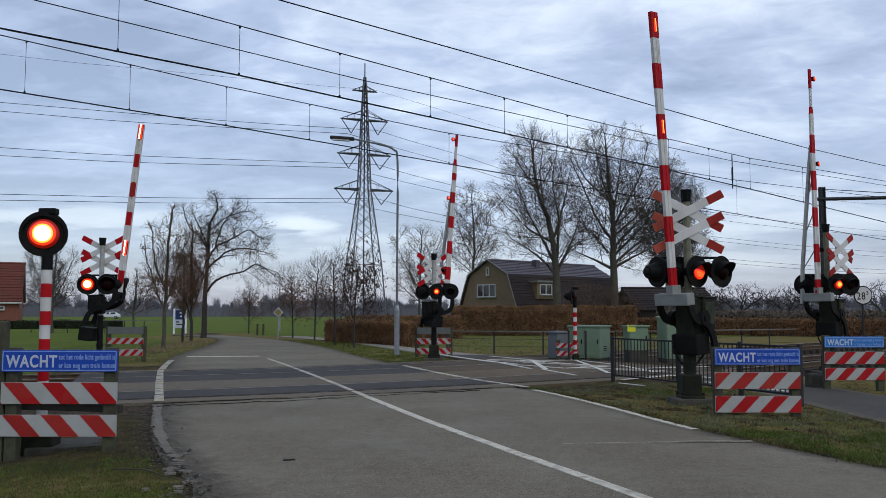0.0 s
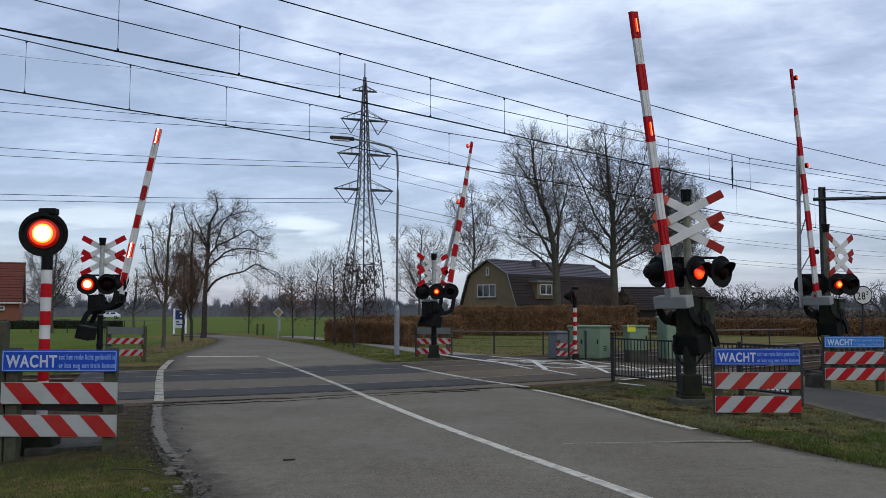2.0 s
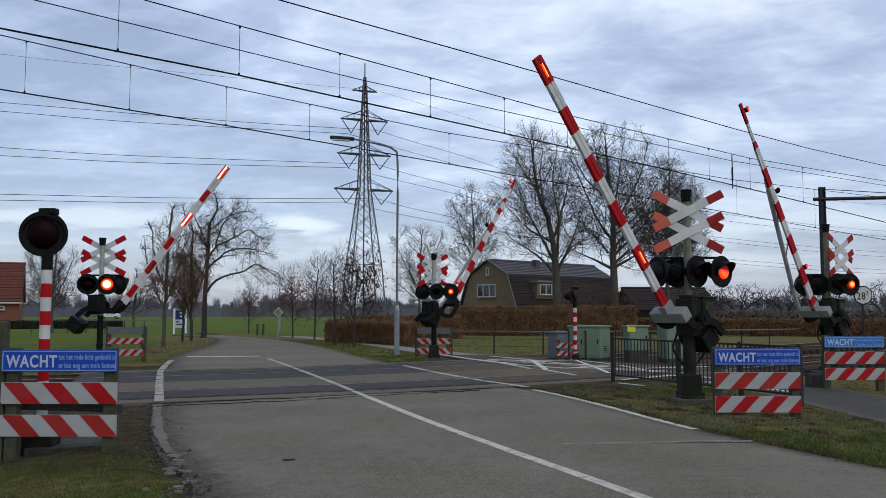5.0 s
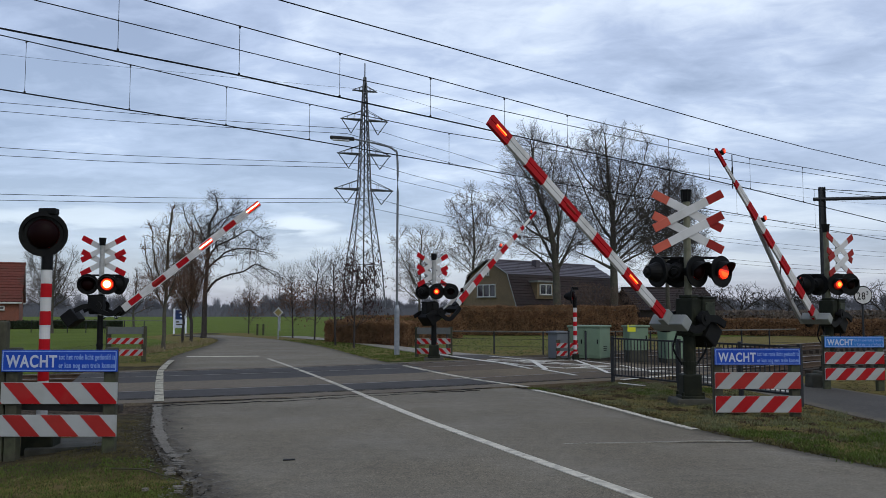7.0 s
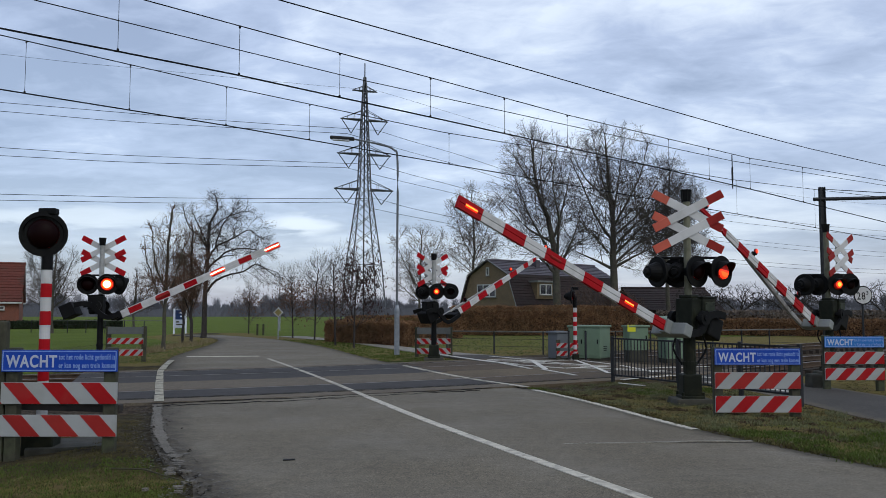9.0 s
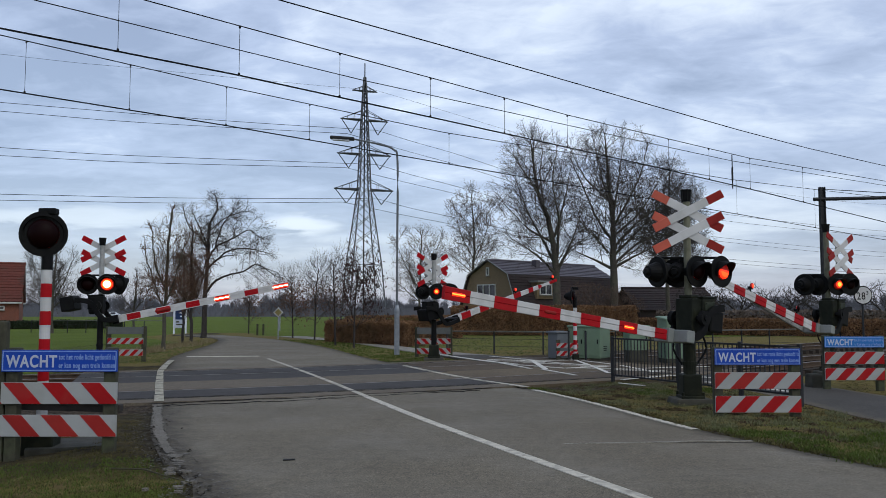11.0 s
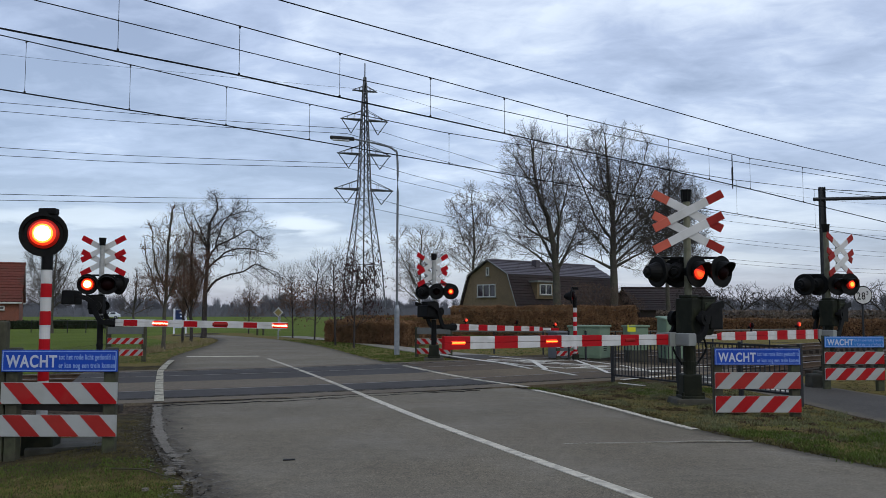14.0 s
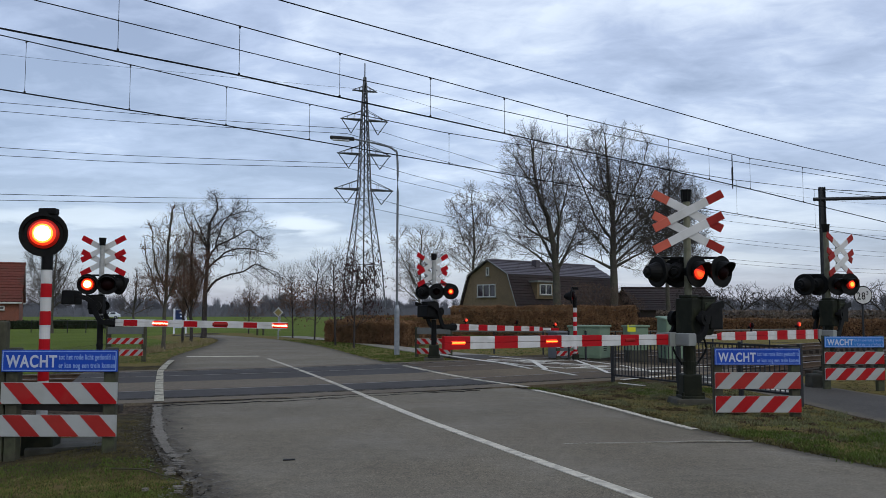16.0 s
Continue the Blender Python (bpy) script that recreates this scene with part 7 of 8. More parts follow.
# ---------------------------------------------------------------- hedges
def hedge(a, b, width, height, n, label, seed, mat="hedge_leaf", size=0.05):
    rr = random.Random(seed)
    a, b = Vector((*a, 0)), Vector((*b, 0))
    d = b - a
    L = d.length
    top = thing("hedge", pose(*a, 0, 0, math.degrees(math.atan2(d.y, d.x))), label, "hedge", "hedges")
    # a solid dark brown block fills the hedge behind its leaves
    bm = bmesh.new()
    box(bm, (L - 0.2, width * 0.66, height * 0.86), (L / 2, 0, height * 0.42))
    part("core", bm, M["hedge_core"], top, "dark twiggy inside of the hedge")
    verts, faces = [], []
    for _ in range(n):
        u, v = rr.random() * L, rr.random()
        bulge = 0.10 * noise.noise((u * 0.8, v * 2, seed)) + rr.gauss(0, 0.035)
        if v < 0.62:
            c = Vector((u, -width / 2 - bulge, (v / 0.62) ** 0.8 * height))
        elif v < 0.9:
            c = Vector((u, (rr.random() - 0.5) * width, height + bulge))
        else:
            c = Vector((rr.choice((0, L)) + rr.gauss(0, 0.05), (rr.random() - 0.5) * width, rr.random() * height))
        q = Euler((rr.uniform(0, 6.28), rr.uniform(0, 6.28), rr.uniform(0, 6.28)))
        s = size * rr.uniform(0.6, 1.4)
        o = len(verts)
        for px, py, pz in ((-s, 0, 0), (0, -0.5 * s, 0.12 * s), (s, 0, -0.15 * s), (0, 0.5 * s, 0.12 * s)):
            w = Vector((px, py, pz))
            w.rotate(q)
            verts.append(c + w)
        faces.append((o, o + 1, o + 2, o + 3))
    tagged(link_mesh("foliage", verts, faces, M[mat], top), "dry russet beech leaves")


M["hedge_core"] = material("dark_hedge_block", (0.060, 0.040, 0.028), 0.95, vary=0.4, scale=5, bump=0.6, bump_scale=14)
M["leaf_green"] = material("dark_evergreen_leaves", (0.022, 0.032, 0.014), 0.8, vary=0.4, scale=3)
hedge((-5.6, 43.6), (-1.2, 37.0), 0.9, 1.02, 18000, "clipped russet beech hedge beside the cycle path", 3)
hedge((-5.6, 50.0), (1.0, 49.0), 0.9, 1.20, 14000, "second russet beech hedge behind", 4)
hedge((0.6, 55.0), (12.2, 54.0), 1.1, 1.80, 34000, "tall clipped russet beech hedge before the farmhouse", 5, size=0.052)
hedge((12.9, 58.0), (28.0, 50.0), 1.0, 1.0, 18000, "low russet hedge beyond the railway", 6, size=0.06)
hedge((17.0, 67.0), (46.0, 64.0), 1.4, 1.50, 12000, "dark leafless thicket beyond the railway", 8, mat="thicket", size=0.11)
hedge((-40, 73), (-29.5, 78), 1.0, 0.65, 5000, "dark low evergreen hedge beyond the lawn", 7, mat="leaf_green", size=0.1)


# ---------------------------------------------------------------- houses
M["brick_red"] = material("red_brown_brick", (0.20, 0.075, 0.05), 0.85, vary=0.3, scale=9, dirt=(0.12, 0.07, 0.055), dirt_amount=0.5)
M["brick_ochre"] = material("ochre_brick", (0.20, 0.145, 0.085), 0.85, vary=0.25, scale=8, dirt=(0.13, 0.10, 0.07), dirt_amount=0.5)
M["tile_red"] = material("orange_red_roof_tiles", (0.125, 0.036, 0.024), 0.8, vary=0.2, scale=5, dirt=(0.10, 0.045, 0.03), dirt_amount=0.5, per_object=0.1)
M["tile_brown"] = material("dark_brown_roof_tiles", (0.042, 0.031, 0.029), 0.75, vary=0.2, scale=5, dirt=(0.04, 0.04, 0.035), dirt_amount=0.5, per_object=0.12, spec=0.1)
M["tile_slate"] = material("grey_slate_upper_roof", (0.085, 0.075, 0.085), 0.6, vary=0.2, scale=5, per_object=0.12)
M["frame_white"] = material("white_window_paint", (0.50, 0.50, 0.47), 0.5, vary=0.05)
M["pane"] = glass("dark_window_glass", (0.02, 0.024, 0.03), 0.06)


def window(parent, at, w, h, turn=0.0, mullions=1):
    bm = bmesh.new()
    t = 0.09
    for sx, sz, ax, az in ((w, t, 0, h / 2 - t / 2), (w, t, 0, -h / 2 + t / 2), (t, h, -w / 2 + t / 2, 0), (t, h, w / 2 - t / 2, 0)):
        box(bm, (sx, 0.10, sz), (ax, -0.03, az))
    for k in range(mullions):
        box(bm, (t, 0.09, h), (-w / 2 + w * (k + 1) / (mullions + 1), -0.028, 0))
    frame_ = part("window", bm, M["frame_white"], parent, "white framed window")
    frame_.matrix_basis = pose(*at, 0, 0, turn)
    for k in range(mullions + 1):
        pw = w / (mullions + 1)
        bm = bmesh.new()
        box(bm, (pw - 0.06, 0.02, h - 0.1), (-w / 2 + pw * (k + 0.5), 0.0, 0))
        part("pane", bm, M["pane"], frame_, "dark glass pane")
    bm = bmesh.new()
    box(bm, (w + 0.12, 0.2, 0.06), (0, -0.06, -h / 2 - 0.03))
    part("sill", bm, M["concrete"], frame_)


def slope_tiles(parent, x0, x1, lo, hi, mat, rows, label):
    """A roof slope from the eave line lo to the ridge line hi (y, z), laid in overlapping tile courses."""
    lo, hi = Vector((0, *lo)), Vector((0, *hi))
    d = hi - lo
    nrm = Vector((1, 0, 0)).cross(d).normalized()
    if nrm.z < 0:
        nrm = -nrm
    for k in range(rows):
        a, b = lo + d * (k / rows), lo + d * ((k + 1.12) / rows)
        bm = bmesh.new()
        v = []
        for x in (x0, x1):
            v.append([bm.verts.new(Vector((x, 0, 0)) + q) for q in (a + nrm * 0.10, b + nrm * 0.055, b, a)])
        for i in range(4):
            bm.faces.new((v[0][i], v[0][(i + 1) % 4], v[1][(i + 1) % 4], v[1][i]))
        bm.faces.new(v[0][::-1]), bm.faces.new(v[1])
        part("tile_course", bm, mat, parent)


def farmhouse():
    top = thing("farmhouse", pose(4.05, 75, 0, 0, 0, 42.7), "ochre brick farmhouse with a brown gambrel roof", "house")
    L, e, kk = 15.0, 3.35, 2.35
    ze, zk, zr = 2.05, 4.72, 6.0
    bm = bmesh.new()
    shape = [(-e, 0), (e, 0), (e, ze), (kk, zk), (0, zr), (-kk, zk), (-e, ze)]
    f = [bm.verts.new((0, y, z)) for y, z in shape]
    g = [bm.verts.new((L, y, z)) for y, z in shape]
    bm.faces.new(f[::-1]), bm.faces.new(g)
    for i in range(len(shape)):
        bm.faces.new((f[i], f[(i + 1) % 7], g[(i + 1) % 7], g[i]))
    part("wall", bm, M["brick_ochre"], top, "ochre brick wall")
    roof = part("roof", _ridge(L, zr), M["tile_slate"], top, "dark gambrel roof")
    for s in (-1, 1):
        slope_tiles(roof, -0.25, L + 0.2, (s * (e + 0.15), ze - 0.2), (s * kk, zk), M["tile_brown"], 12, "")
        slope_tiles(roof, -0.25, L + 0.2, (s * (kk + 0.05), zk - 0.02), (0, zr), M["tile_slate"], 8, "")
        bm = bmesh.new()
        pts = [(-0.28, s * (e + 0.22), ze - 0.25), (-0.28, s * (kk + 0.10), zk + 0.06), (-0.28, 0, zr + 0.12)]
        for a, b in zip(pts, pts[1:]):
            rod(bm, a, b, 0.045, 0.045, 4)
        part("barge_board", bm, M["grey_paint"], top, "pale grey barge board")
    window(top, (-0.02, 0.25, 3.35), 2.3, 1.15, -90, 2)
    window(top, (-0.02, 0.1, 5.05), 0.35, 0.75, -90, 0)
    # dormer in the lower slope
    bm = bmesh.new()
    box(bm, (2.2, 0.9, 1.45), (3.6, -3.0, 3.35))
    dormer = part("dormer", bm, M["brick_ochre"], top, "dormer with a flat roof")
    bm = bmesh.new()
    box(bm, (2.6, 1.3, 0.14), (3.6, -3.05, 4.15))
    part("dormer_roof", bm, M["grey_paint"], dormer)
    window(top, (3.6, -3.48, 3.45), 1.6, 0.95, 0, 1)
    bm = bmesh.new()
    box(bm, (0.55, 0.55, 1.3), (5.4, -0.8, 5.6), (0, 0, 0), 0.02)
    part("chimney", bm, M["tile_slate"], top, "small dark chimney")


def _ridge(L, zr):
    bm = bmesh.new()
    rod(bm, (-0.3, 0, zr + 0.07), (L + 0.25, 0, zr + 0.07), 0.13, 0.13, 8)
    return bm


farmhouse()


def barn():
    top = thing("barn", pose(17.5, 82, 0, 0, 0, 8), "long low barn with a dark tiled roof", "barn")
    L, e, ze, zr = 8.0, 4.0, 1.7, 3.7
    bm = bmesh.new()
    shape = [(-e, 0), (e, 0), (e, ze), (0, zr), (-e, ze)]
    f = [bm.verts.new((0, y, z)) for y, z in shape]
    g = [bm.verts.new((L, y, z)) for y, z in shape]
    bm.faces.new(f[::-1]), bm.faces.new(g)
    for i in range(5):
        bm.faces.new((f[i], f[(i + 1) % 5], g[(i + 1) % 5], g[i]))
    part("wall", bm, M["tile_brown"], top, "dark brown boarded wall")
    roof = part("roof", _ridge(L, zr), M["tile_brown"], top, "dark tiled roof")
    for s in (-1, 1):
        slope_tiles(roof, -0.2, L + 0.2, (s * (e + 0.2), ze - 0.1), (0, zr), M["tile_brown"], 12, "")


barn()


def brick_house():
    top = thing("brick_house", pose(-42.7, 86, 0, 0, 0, 204), "red brick house with an orange tiled roof", "house")
    L, e, ze, zr = 16.0, 4.2, 2.65, 6.3
    bm = bmesh.new()
    shape = [(-e, 0), (e, 0), (e, ze), (0, zr), (-e, ze)]
    f = [bm.verts.new((0, y, z)) for y, z in shape]
    g = [bm.verts.new((L, y, z)) for y, z in shape]
    bm.faces.new(f[::-1]), bm.faces.new(g)
    for i in range(5):
        bm.faces.new((f[i], f[(i + 1) % 5], g[(i + 1) % 5], g[i]))
    part("wall", bm, M["brick_red"], top, "red-brown brick wall")
    roof = part("roof", _ridge(L, zr), M["tile_red"], top, "orange-red tiled roof")
    for s in (-1, 1):
        slope_tiles(roof, -0.25, L + 0.2, (s * (e + 0.3), ze - 0.22), (0, zr), M["tile_red"], 14, "")
        bm = bmesh.new()
        box(bm, (L + 0.5, 0.16, 0.16), (L / 2, s * (e + 0.36), ze - 0.30), (0, 0, 0), 0.02)
        part("gutter", bm, M["frame_white"], top, "white gutter")
    window(top, (1.8, e + 0.02, 1.85), 1.1, 0.42, 180, 1)


brick_house()


def parked_car():
    top = thing("car", pose(-70.5, 180, 0, 0, 0, 12), "silver-white hatchback parked behind the meadow", "car")
    prof = [(-2.0, 0.35), (-2.02, 0.75), (-1.75, 0.92), (-1.1, 0.98), (-0.45, 1.40), (0.9, 1.45), (1.65, 1.05), (1.95, 0.92), (2.0, 0.4)]
    bm = bmesh.new()
    sides = []
    for y, k in ((-0.82, 1.0), (-0.70, 1.02), (0.70, 1.02), (0.82, 1.0)):
        sides.append([bm.verts.new((px, y * (1.0 if pz < 1.0 else 0.86), pz * (k if pz > 1 else 1))) for px, pz in prof])
    for a, b in zip(sides, sides[1:]):
        for i in range(len(prof)):
            j = (i + 1) % len(prof)
            bm.faces.new((a[i], a[j], b[j], b[i]))
    bm.faces.new(sides[0][::-1]), bm.faces.new(sides[-1])
    body = part("body", bm, M["car"], top, "silver-white body")
    for x0, x1 in ((-0.80, -0.02), (0.05, 1.25)):
        bm = bmesh.new()
        f = [bm.verts.new(q) for q in ((x0, -0.79, 0.98), (x1, -0.79, 0.98), (x1 - 0.12, -0.715, 1.36), (x0 + 0.32, -0.715, 1.36))]
        g = [bm.verts.new(v.co + Vector((0, -0.012, 0))) for v in f]
        bm.faces.new(g)
        for i in range(4):
            bm.faces.new((f[i], f[(i + 1) % 4], g[(i + 1) % 4], g[i]))
        part("side_window", bm, M["pane"], body, "dark side window")
    for x in (-1.25, 1.25):
        for y in (-0.76, 0.76):
            bm = bmesh.new()
            rod(bm, (0, -0.1, 0), (0, 0.1, 0), 0.31, 0.31, 16)
            wheel = part("wheel", bm, M["black"], top, "black tyre")
            wheel.matrix_basis = pose(x, y, 0.31)
            bm = bmesh.new()
            rod(bm, (0, -0.115, 0), (0, 0.115, 0), 0.18, 0.18, 12)
            part("rim", bm, M["steel"], wheel, "grey rim")


M["car"] = material("silver_white_car_paint", (0.55, 0.57, 0.60), 0.3, vary=0.04, coat=0.6)
parked_car()


# ---------------------------------------------------------------- meadow fence along the cycle path
M["fence_rail"] = material("weathered_grey_rail", (0.13, 0.125, 0.105), 0.7, vary=0.25, scale=6, dirt=(0.07, 0.075, 0.05), dirt_amount=0.6)


def wire_fence(pts, h, label, rails=2):
    for a, b in zip(pts, pts[1:]):
        a, b = Vector((*a, 0)), Vector((*b, 0))
        d = b - a
        L = d.length
        top = thing("wire_fence", pose(*a, 0, 0, math.degrees(math.atan2(d.y, d.x))), label, "fence", "meadow fences")
        n = max(1, round(L / 1.6))
        for k in range(n):
            bm = bmesh.new()
            rod(bm, (L * k / n, 0, -0.2), (L * k / n, 0, h), 0.03, 0.03, 6)
            part("post", bm, M["steel_dark"], top)
        for q in range(rails):
            bm = bmesh.new()
            rod(bm, (0, 0, h * (1 - 0.33 * q) - 0.02), (L, 0, h * (1 - 0.33 * q) - 0.02), 0.026 if q == 0 else 0.007, None, 5)
            part("wire" if q else "top_rail", bm, M["steel_dark"] if q else M["fence_rail"], top)


wire_fence([(0.15, 31.5), (3.55, 30.2), (7.6, 31.2), (14.5, 35.0)], 0.80, "weathered rail fence along the cycle path", 3)
wire_fence([(-30, 62), (-19, 58)], 0.9, "wooden post fence round the meadow")


# ---------------------------------------------------------------- far woods
def far_woods():
    """Bare woodland on the horizon: trees as fans of fine branches over a thicket."""
    rr = random.Random(77)
    verts, faces = [], []

    def stick(p, q, w):
        o = len(verts)
        s = Vector((w, 0, 0))
        verts.extend([p - s, p + s, q + s * 0.3, q - s * 0.3])
        faces.append((o, o + 1, o + 2, o + 3))
    for k in range(620):
        x = rr.uniform(-230, 260)
        y = 290 + rr.uniform(-30, 60)
        h = rr.uniform(4.0, 7.4) * (1.1 + 0.45 * noise.noise((x * 0.03, 3.0, 0)))
        base = Vector((x, y, 0))
        stick(base, base + Vector((rr.gauss(0, 0.3), 0, h * 0.7)), 0.13)
        wide = h * rr.uniform(0.30, 0.48)
        for _ in range(190):
            a, t = rr.uniform(0, 6.28), rr.uniform(0.2, 0.8)
            p = base + Vector((math.cos(a) * wide * 0.35 * t, math.sin(a) * wide * 0.35, h * t))
            u = rr.random() ** 0.6
            q = base + Vector((math.cos(a) * wide * u, math.sin(a) * wide * u, h * (0.42 + 0.58 * math.sqrt(max(0.0, 1 - u * u)) * rr.uniform(0.75, 1.0))))
            stick(p, p.lerp(q, rr.uniform(0.6, 1.0)), rr.uniform(0.02, 0.06))
    # undergrowth
    for k in range(15000):
        x = rr.uniform(-240, 270)
        y = 282 + rr.uniform(-30, 50)
        p = Vector((x, y, 0))
        top = 2.6 + 1.4 * noise.noise((x * 0.05, 7.0, 0))
        stick(p, p + Vector((rr.gauss(0, 1.2), 0, top * rr.uniform(0.5, 1.15))), rr.uniform(0.2, 0.55))
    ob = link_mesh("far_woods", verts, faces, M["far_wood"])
    tagged(ob, "hazy bare woodland along the horizon", "woodland", kind="stuff")


# pale blue-grey: the haze of distance is put into this base colour
M["far_wood"] = material("twigs_tinted_for_haze", (0.130, 0.132, 0.152), 0.95, vary=0.25, scale=0.1)
far_woods()


# ---------------------------------------------------------------- grass, litter and crumbs
def island_material(name, dark, light, rough=0.9):
    mat = bpy.data.materials.new(name)
    mat.use_nodes = True
    n, l = mat.node_tree.nodes, mat.node_tree.links
    bsdf = n["Principled BSDF"]
    bsdf.inputs["Roughness"].default_value, bsdf.inputs["Specular IOR Level"].default_value = rough, 0.1
    geo, ramp = n.new("ShaderNodeNewGeometry"), n.new("ShaderNodeValToRGB")
    ramp.color_ramp.elements[0].color, ramp.color_ramp.elements[1].color = (*dark, 1), (*light, 1)
    l.new(geo.outputs["Random Per Island"], ramp.inputs[0])
    l.new(ramp.outputs[0], bsdf.inputs["Base Color"])
    return mat


M["grass_green"] = island_material("green_grass_blades", (0.048, 0.072, 0.014), (0.122, 0.160, 0.036))
M["grass_dry"] = island_material("withered_grass_blades", (0.060, 0.050, 0.020), (0.165, 0.135, 0.060))
M["grass_dull"] = island_material("dull_mossy_blades", (0.046, 0.043, 0.014), (0.128, 0.110, 0.044))
M["grass_pale"] = island_material("pale_grey_green_blades", (0.105, 0.112, 0.055), (0.20, 0.195, 0.10))
M["straw"] = island_material("pale_straw", (0.14, 0.11, 0.055), (0.30, 0.25, 0.14))
M["litter"] = island_material("brown_leaf_litter", (0.035, 0.024, 0.016), (0.14, 0.095, 0.06))
M["crumb"] = island_material("asphalt_crumbs", (0.05, 0.048, 0.045), (0.20, 0.19, 0.175))


def scatter(name, spots, mat, label, tall, wide, seed, flat=False):
    """Blades or crumbs, one triangle each, at the given spots."""
    rg = np.random.default_rng(seed)
    p = np.array(spots)
    n = len(p)
    a = rg.uniform(0, 6.283, n)
    h = tall * rg.uniform(0.4, 1.3, n)
    w = wide * rg.uniform(0.6, 1.4, n)
    side = np.stack([np.cos(a), np.sin(a), np.zeros(n)], 1)
    lean = np.stack([rg.normal(0, 0.5, n), rg.normal(0, 0.5, n), np.full(n, 0.10 if flat else 1.0)], 1)
    tip = p + lean * h[:, None]
    v = np.empty((n * 3, 3))
    v[0::3], v[1::3], v[2::3] = p - side * w[:, None], p + side * w[:, None], tip
    ob = link_mesh(name, v.tolist(), np.arange(n * 3).reshape(n, 3).tolist(), mat)
    return tagged(ob, label, "ground cover", kind="stuff")


def spots_in(n, x0, x1, y0, y1, keep, seed, clump=0.0):
    rg = random.Random(seed)
    out = []
    while len(out) < n:
        y = y0 + (y1 - y0) * rg.random() ** 1.3
        x = rg.uniform(x0, x1)
        if keep(x, y) and (not clump or noise.noise((x * 1.7, y * 1.7, seed)) + rg.gauss(0, 0.25) > clump):
            z = land(x, y) - 0.006
            # a tuft of a few blades stands together
            for _ in range(4):
                out.append((x + rg.gauss(0, 0.025), y + rg.gauss(0, 0.025), z))
    return out


def tufts_in(n, x0, x1, y0, y1, keep, seed):
    """Spots gathered in round tufts of uneven size."""
    rg = random.Random(seed)
    out = []
    while n:
        x, y = rg.uniform(x0, x1), y0 + (y1 - y0) * rg.random() ** 1.3
        if not keep(x, y) or noise.noise((x * 1.1, y * 1.1, seed)) + rg.gauss(0, 0.2) < 0.05:
            continue
        n -= 1
        size = rg.uniform(0.02, 0.07)
        z = land(x, y) - 0.006
        out += [(x + rg.gauss(0, size), y + rg.gauss(0, size), z) for _ in range(int(900 * size))]
    return out


def right_verge(x, y):
    return lerp_curve(ROAD_R, y) + 0.05 < x < min(lerp_curve(PATH_L, y) - 0.03, 30) and track_depth(x, y)[1] < -0.7


def left_verge(x, y):
    return x < lerp_curve(ROAD_L, y) - 0.12 and track_depth(x, y)[1] < -0.9


def far_left(x, y):
    return x < lerp_curve(ROAD_L, y) - 0.1 and track_depth(x, y)[1] > 8.0


def far_right(x, y):
    return lerp_curve(ROAD_R, y) + 0.1 < x < lerp_curve(PATH_L, y) - 0.05 and track_depth(x, y)[1] > 7.8


def behind_path(x, y):
    return x > lerp_curve(PATH_R, y) + 0.1 and track_depth(x, y)[1] > 8.4


def greener_verge(x, y):
    # the verge is greener where nobody treads
    return right_verge(x, y) and (y < 10.6 + 1.2 * noise.noise((x, y, 4.0)) or noise.noise((x * 0.9, y * 0.9, 9.0)) > 0.32)


def beyond_path(x, y):
    return x > lerp_curve(PATH_R, y) + 0.03 and track_depth(x, y)[1] < -0.9


def right_rim(x, y):
    return abs(x - lerp_curve(ROAD_R, y) - 0.02) < 0.10 and track_depth(x, y)[1] < -0.7


scatter("verge_grass", spots_in(20000, 0, 7, 7.5, 20, right_verge, 1, 0.14), M["grass_dry"], "short withered grass on the verge", 0.026, 0.005, 1)
scatter("verge_grass", spots_in(18000, 0, 7, 7.5, 20, right_verge, 12, 0.10), M["grass_dull"], "dull mossy grass on the verge", 0.026, 0.006, 12)
scatter("verge_grass", spots_in(16000, 0, 9, 7.5, 20, greener_verge, 2, 0.10), M["grass_green"], "short green winter grass on the verge", 0.03, 0.006, 2)
scatter("verge_litter", spots_in(7000, 0, 7, 7.5, 20, right_verge, 3), M["litter"], "scattered leaf litter on the verge", 0.03, 0.013, 3, True)
scatter("verge_tufts", tufts_in(620, 0, 8, 7.5, 18, right_verge, 31), M["grass_pale"], "pale tufts of withered grass on the verge", 0.050, 0.0065, 31)
scatter("verge_tufts", tufts_in(420, 0, 8, 7.5, 18, greener_verge, 32), M["grass_green"], "low green tufts on the verge", 0.046, 0.0075, 32)
scatter("verge_tufts", tufts_in(180, 0, 8, 7.5, 18, right_verge, 33), M["litter"], "dark clods of soil and leaves on the verge", 0.030, 0.016, 33)
scatter("rim_grass", [(x + 0.07, y, max(z, 0.004)) for x, y, z in spots_in(3600, 1.5, 5.2, 7.0, 16, right_rim, 13)], M["grass_dull"], "ragged dull grass creeping over the road's rim", 0.028, 0.007, 13)
scatter("rim_soil", [(x + 0.03, y, 0.006) for x, y, _ in spots_in(3000, 1.5, 5.2, 7.0, 16, right_rim, 14)], M["litter"], "soil and litter along the road's rim", 0.016, 0.014, 14, True)
scatter("foreground_grass", spots_in(44000, -7, -1.5, 5.0, 8.9, left_verge, 4, 0.0), M["grass_green"], "rough green grass at the roadside", 0.030, 0.0045, 4)
scatter("foreground_grass", spots_in(36000, -7.5, -1.5, 5.5, 12, left_verge, 5, -0.1), M["grass_dull"], "dull moss and grass at the roadside", 0.024, 0.005, 5)
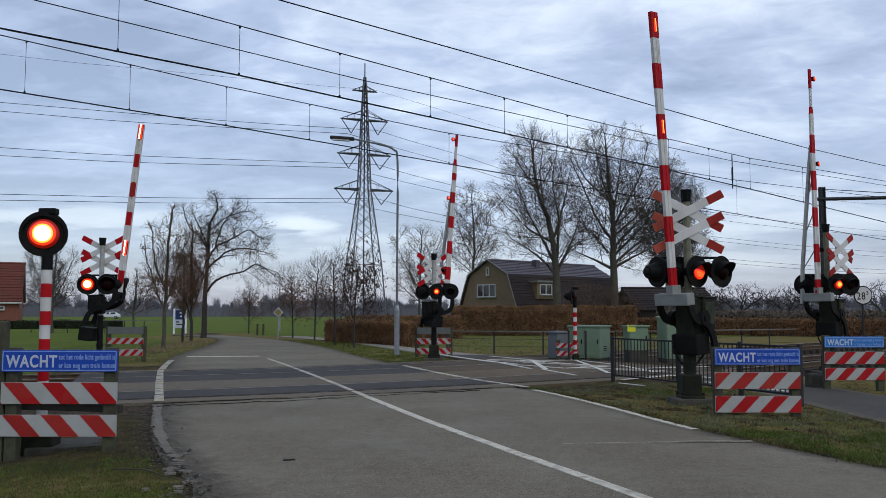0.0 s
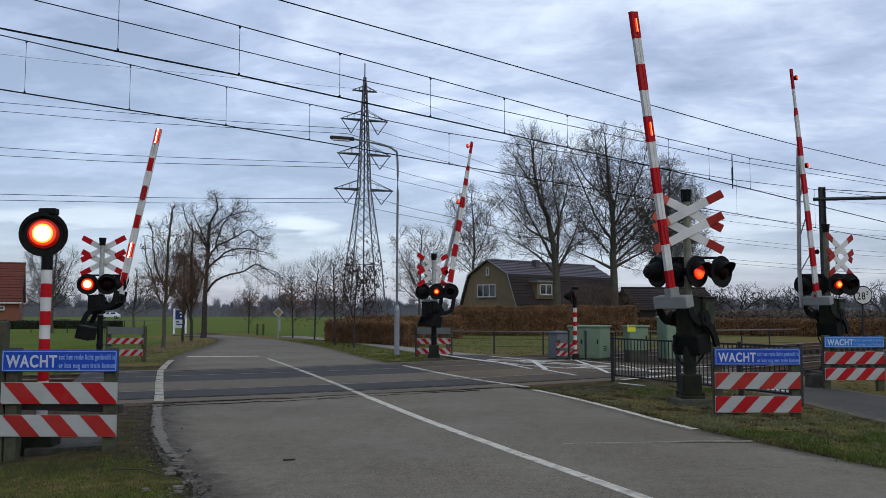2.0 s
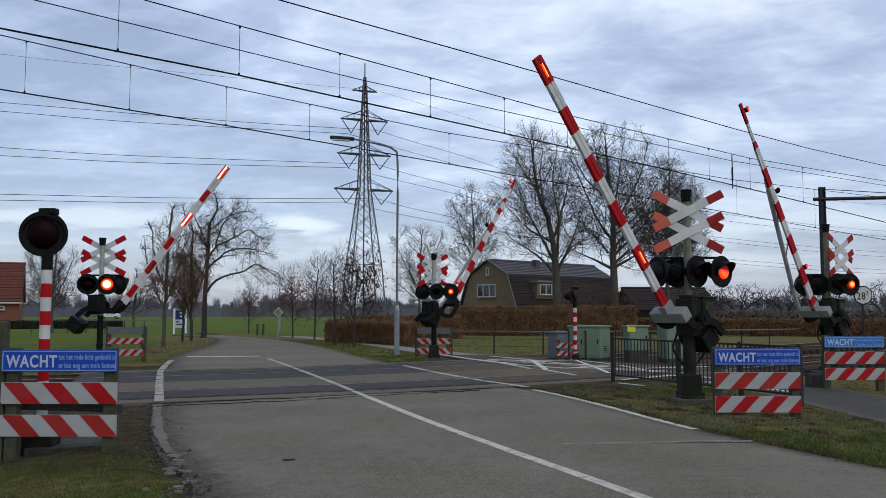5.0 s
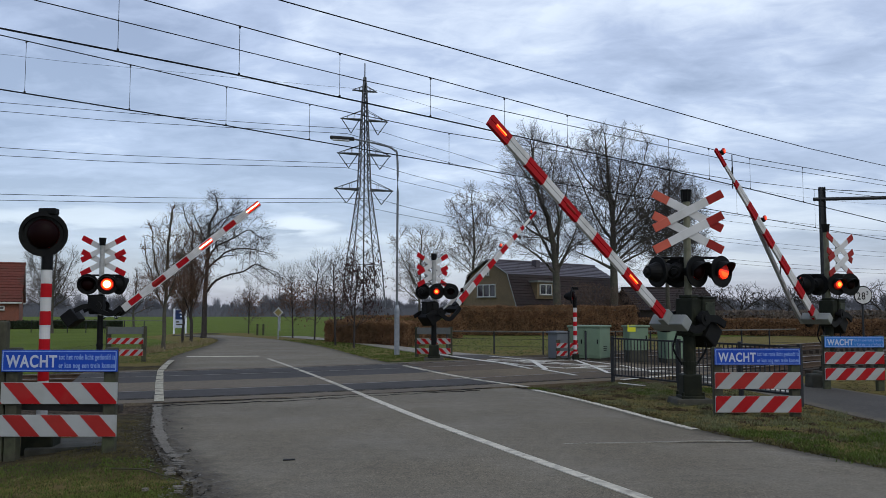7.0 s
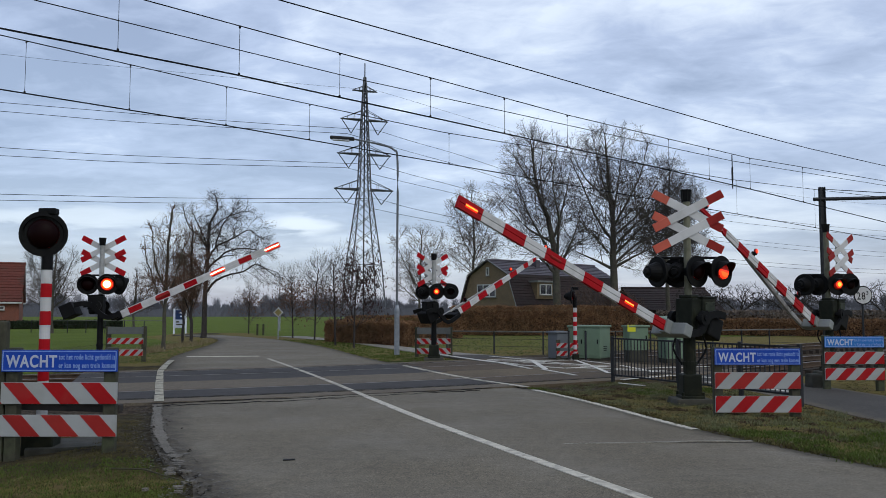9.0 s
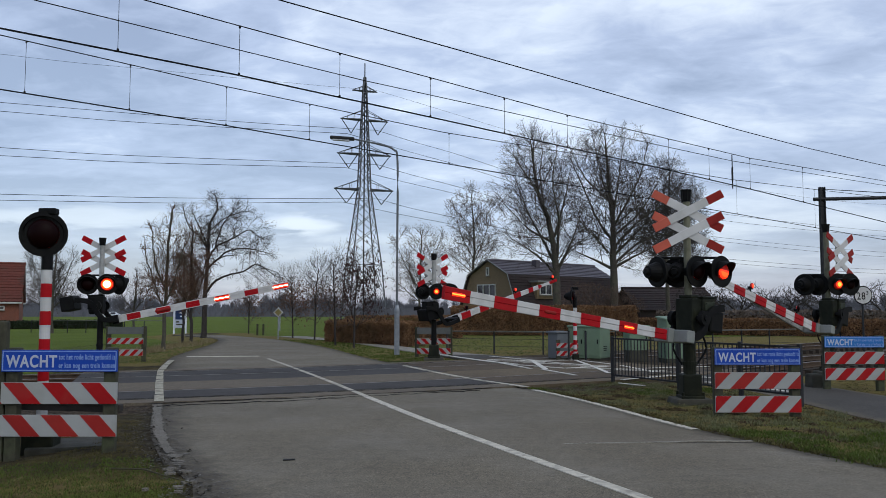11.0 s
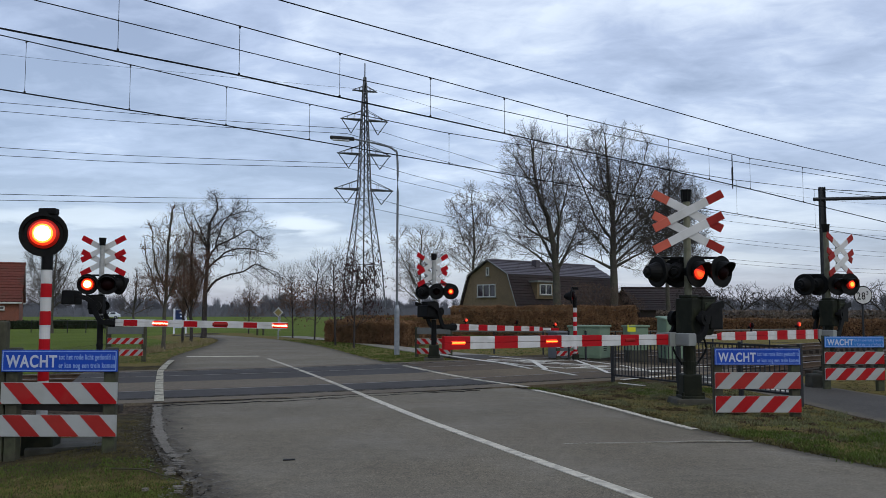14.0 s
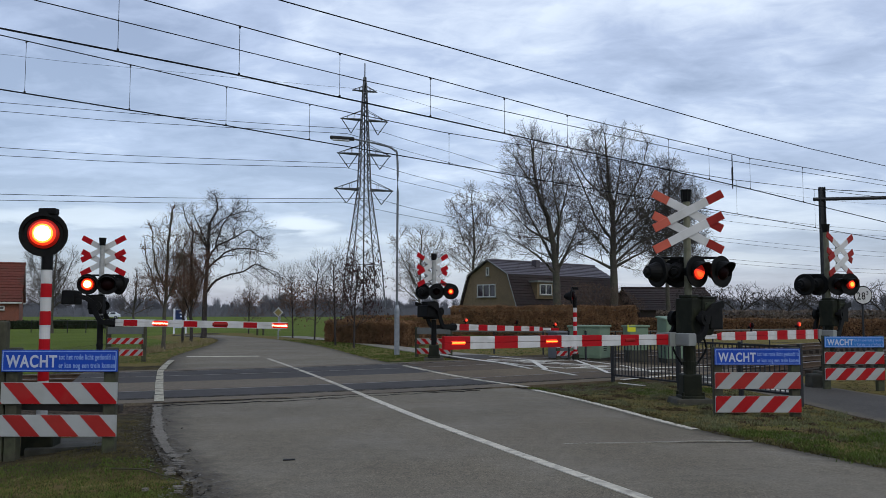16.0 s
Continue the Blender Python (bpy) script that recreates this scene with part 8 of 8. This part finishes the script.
scatter("foreground_grass", spots_in(7000, -7.5, -1.5, 5.5, 12, left_verge, 15, 0.1), M["grass_dry"], "withered grass at the roadside", 0.026, 0.0045, 15)
scatter("roadside_litter", spots_in(12000, -8, -1.5, 5.5, 17, left_verge, 6), M["litter"], "dark leaf litter on the soil", 0.026, 0.012, 6, True)
scatter("far_verge_grass", spots_in(14000, -16, -8, 25, 46, far_left, 7, 0.05), M["grass_pale"], "short withered grass beyond the rails", 0.030, 0.010, 7)
scatter("far_verge_grass", spots_in(18000, -16, -8, 25, 46, far_left, 8, 0.0), M["grass_green"], "short green grass beyond the rails", 0.030, 0.010, 8)
scatter("far_verge_grass", spots_in(14000, -9, 3, 24, 46, far_right, 9, -0.2), M["grass_green"], "green grass strip beside the cycle path", 0.045, 0.010, 9)
scatter("far_verge_grass", spots_in(9000, -1, 13, 27, 52, behind_path, 16, -0.1), M["grass_pale"], "pale withered grass behind the cycle path", 0.05, 0.014, 16)
scatter("far_verge_grass", spots_in(7000, -1, 13, 27, 52, behind_path, 17, 0.1), M["grass_green"], "green grass behind the cycle path", 0.04, 0.014, 17)
scatter("path_verge_grass", spots_in(14000, 7.5, 17, 9, 19, beyond_path, 19, -0.05), M["grass_dull"], "dull mossy grass beyond the cycle path", 0.04, 0.007, 19)
scatter("path_verge_grass", spots_in(8000, 7.5, 17, 9, 19, beyond_path, 20, 0.05), M["grass_dry"], "withered grass beyond the cycle path", 0.05, 0.006, 20)
scatter("bank_straw", spots_in(2600, -13.6, -10.8, 33.5, 43, far_left, 18, 0.22), M["straw"], "clumps of pale straw at the feet of the young trees", 0.20, 0.012, 18)


def road_edge(x, y):
    return abs(x - lerp_curve(ROAD_L, y) - 0.05) < 0.30


scatter("asphalt_crumbs", [(x, y, 0.014) for x, y, _ in spots_in(3200, -6, -1.5, 6.2, 14, road_edge, 10)], M["crumb"], "loose asphalt crumbs along the road edge", 0.02, 0.014, 10, True)


M["litter_stick"] = material("mossy_dead_wood", (0.060, 0.055, 0.028), 0.9, vary=0.4, scale=8)


def stick():
    bm = bmesh.new()
    pipe(bm, [(-3.12, 8.10, 0.03), (-2.75, 7.90, 0.06), (-2.45, 7.62, 0.05), (-2.15, 7.38, 0.04)], [0.009, 0.008, 0.006, 0.004], 6)
    pipe(bm, [(-2.75, 7.90, 0.06), (-2.5, 7.86, 0.10)], 0.005, 5)
    tagged(part("stick", bm, M["litter_stick"], None), "fallen dry stick at the road edge", "stick")


def road_patch():
    bm = bmesh.new()
    box(bm, (0.12, 0.055, 0.012), (-1.54, 8.62, 0.022), (0, 0, 12), 0.004)
    tagged(part("road_cover", bm, M["black"], None), "small dark iron cover set in the asphalt", "iron cover")


def concrete_block():
    bm = bmesh.new()
    box(bm, (0.27, 0.27, 0.38), (7.38, 17.0, 0.08), (0, 0, 14), 0.03, 0.9)
    tagged(part("concrete_block", bm, M["foot"], None), "weathered grey concrete block beside the cycle path", "concrete block")


stick()
road_patch()
concrete_block()


# ---------------------------------------------------------------- what moves
def lit_spans(clock):
    start, period, lit, other = clock
    edges = []
    k = -2
    while start + k * period < 17:
        a = start + k * period
        edges.append((a, a + (lit[0] if a < 9.3 else lit[1])))
        k += 1
    if other:
        edges = [(a[1], b[0]) for a, b in zip(edges, edges[1:])]
    return edges


def flash_rows(at, clock, spin, turned):
    """The bulb turns its lit half out and in again, half a turn within a tenth of a second."""
    changes = sorted([(a, 1) for a, _ in lit_spans(clock)] + [(b, 0) for _, b in lit_spans(clock)])
    past = [c for c in changes if c[0] <= 0]
    angle = 0.0 if past and past[-1][1] else 180.0
    rows = []

    def row(f):
        r = (0, 0, angle) if spin == "z" else (angle, 0, 0)
        rows.append((f / FPS, pose(*at, 0, 0, turned) @ pose(0, 0, 0, *r)))
    row(0)
    last = 0
    for t, _ in changes:
        f = round(t * FPS) - 1
        # a turn never straddles a half second: it ends on it or starts from it
        mark = round((f + 1.5) / 15) * 15
        if f < mark < f + 3:
            f = mark - 3 if t * FPS <= mark else mark
        if f <= last or f + 3 > 16 * FPS:
            if f > last or t <= 0:
                continue
        if f <= last:
            continue
        row(f)
        for k in (1, 2, 3):
            angle += 60.0
            f += 1
            row(f)
        last = f
    if last < 16 * FPS:
        row(16 * FPS)
    return rows


def motions():
    for arm, pivot, swing in ARMS:
        walk(arm, [(t, pose(0, 0, pivot, 0, -a, 0)) for t, a in swing])
    for bulb, at, clock, spin, turned in FLASHERS:
        walk(bulb, flash_rows(at, clock, spin, turned))


motions()
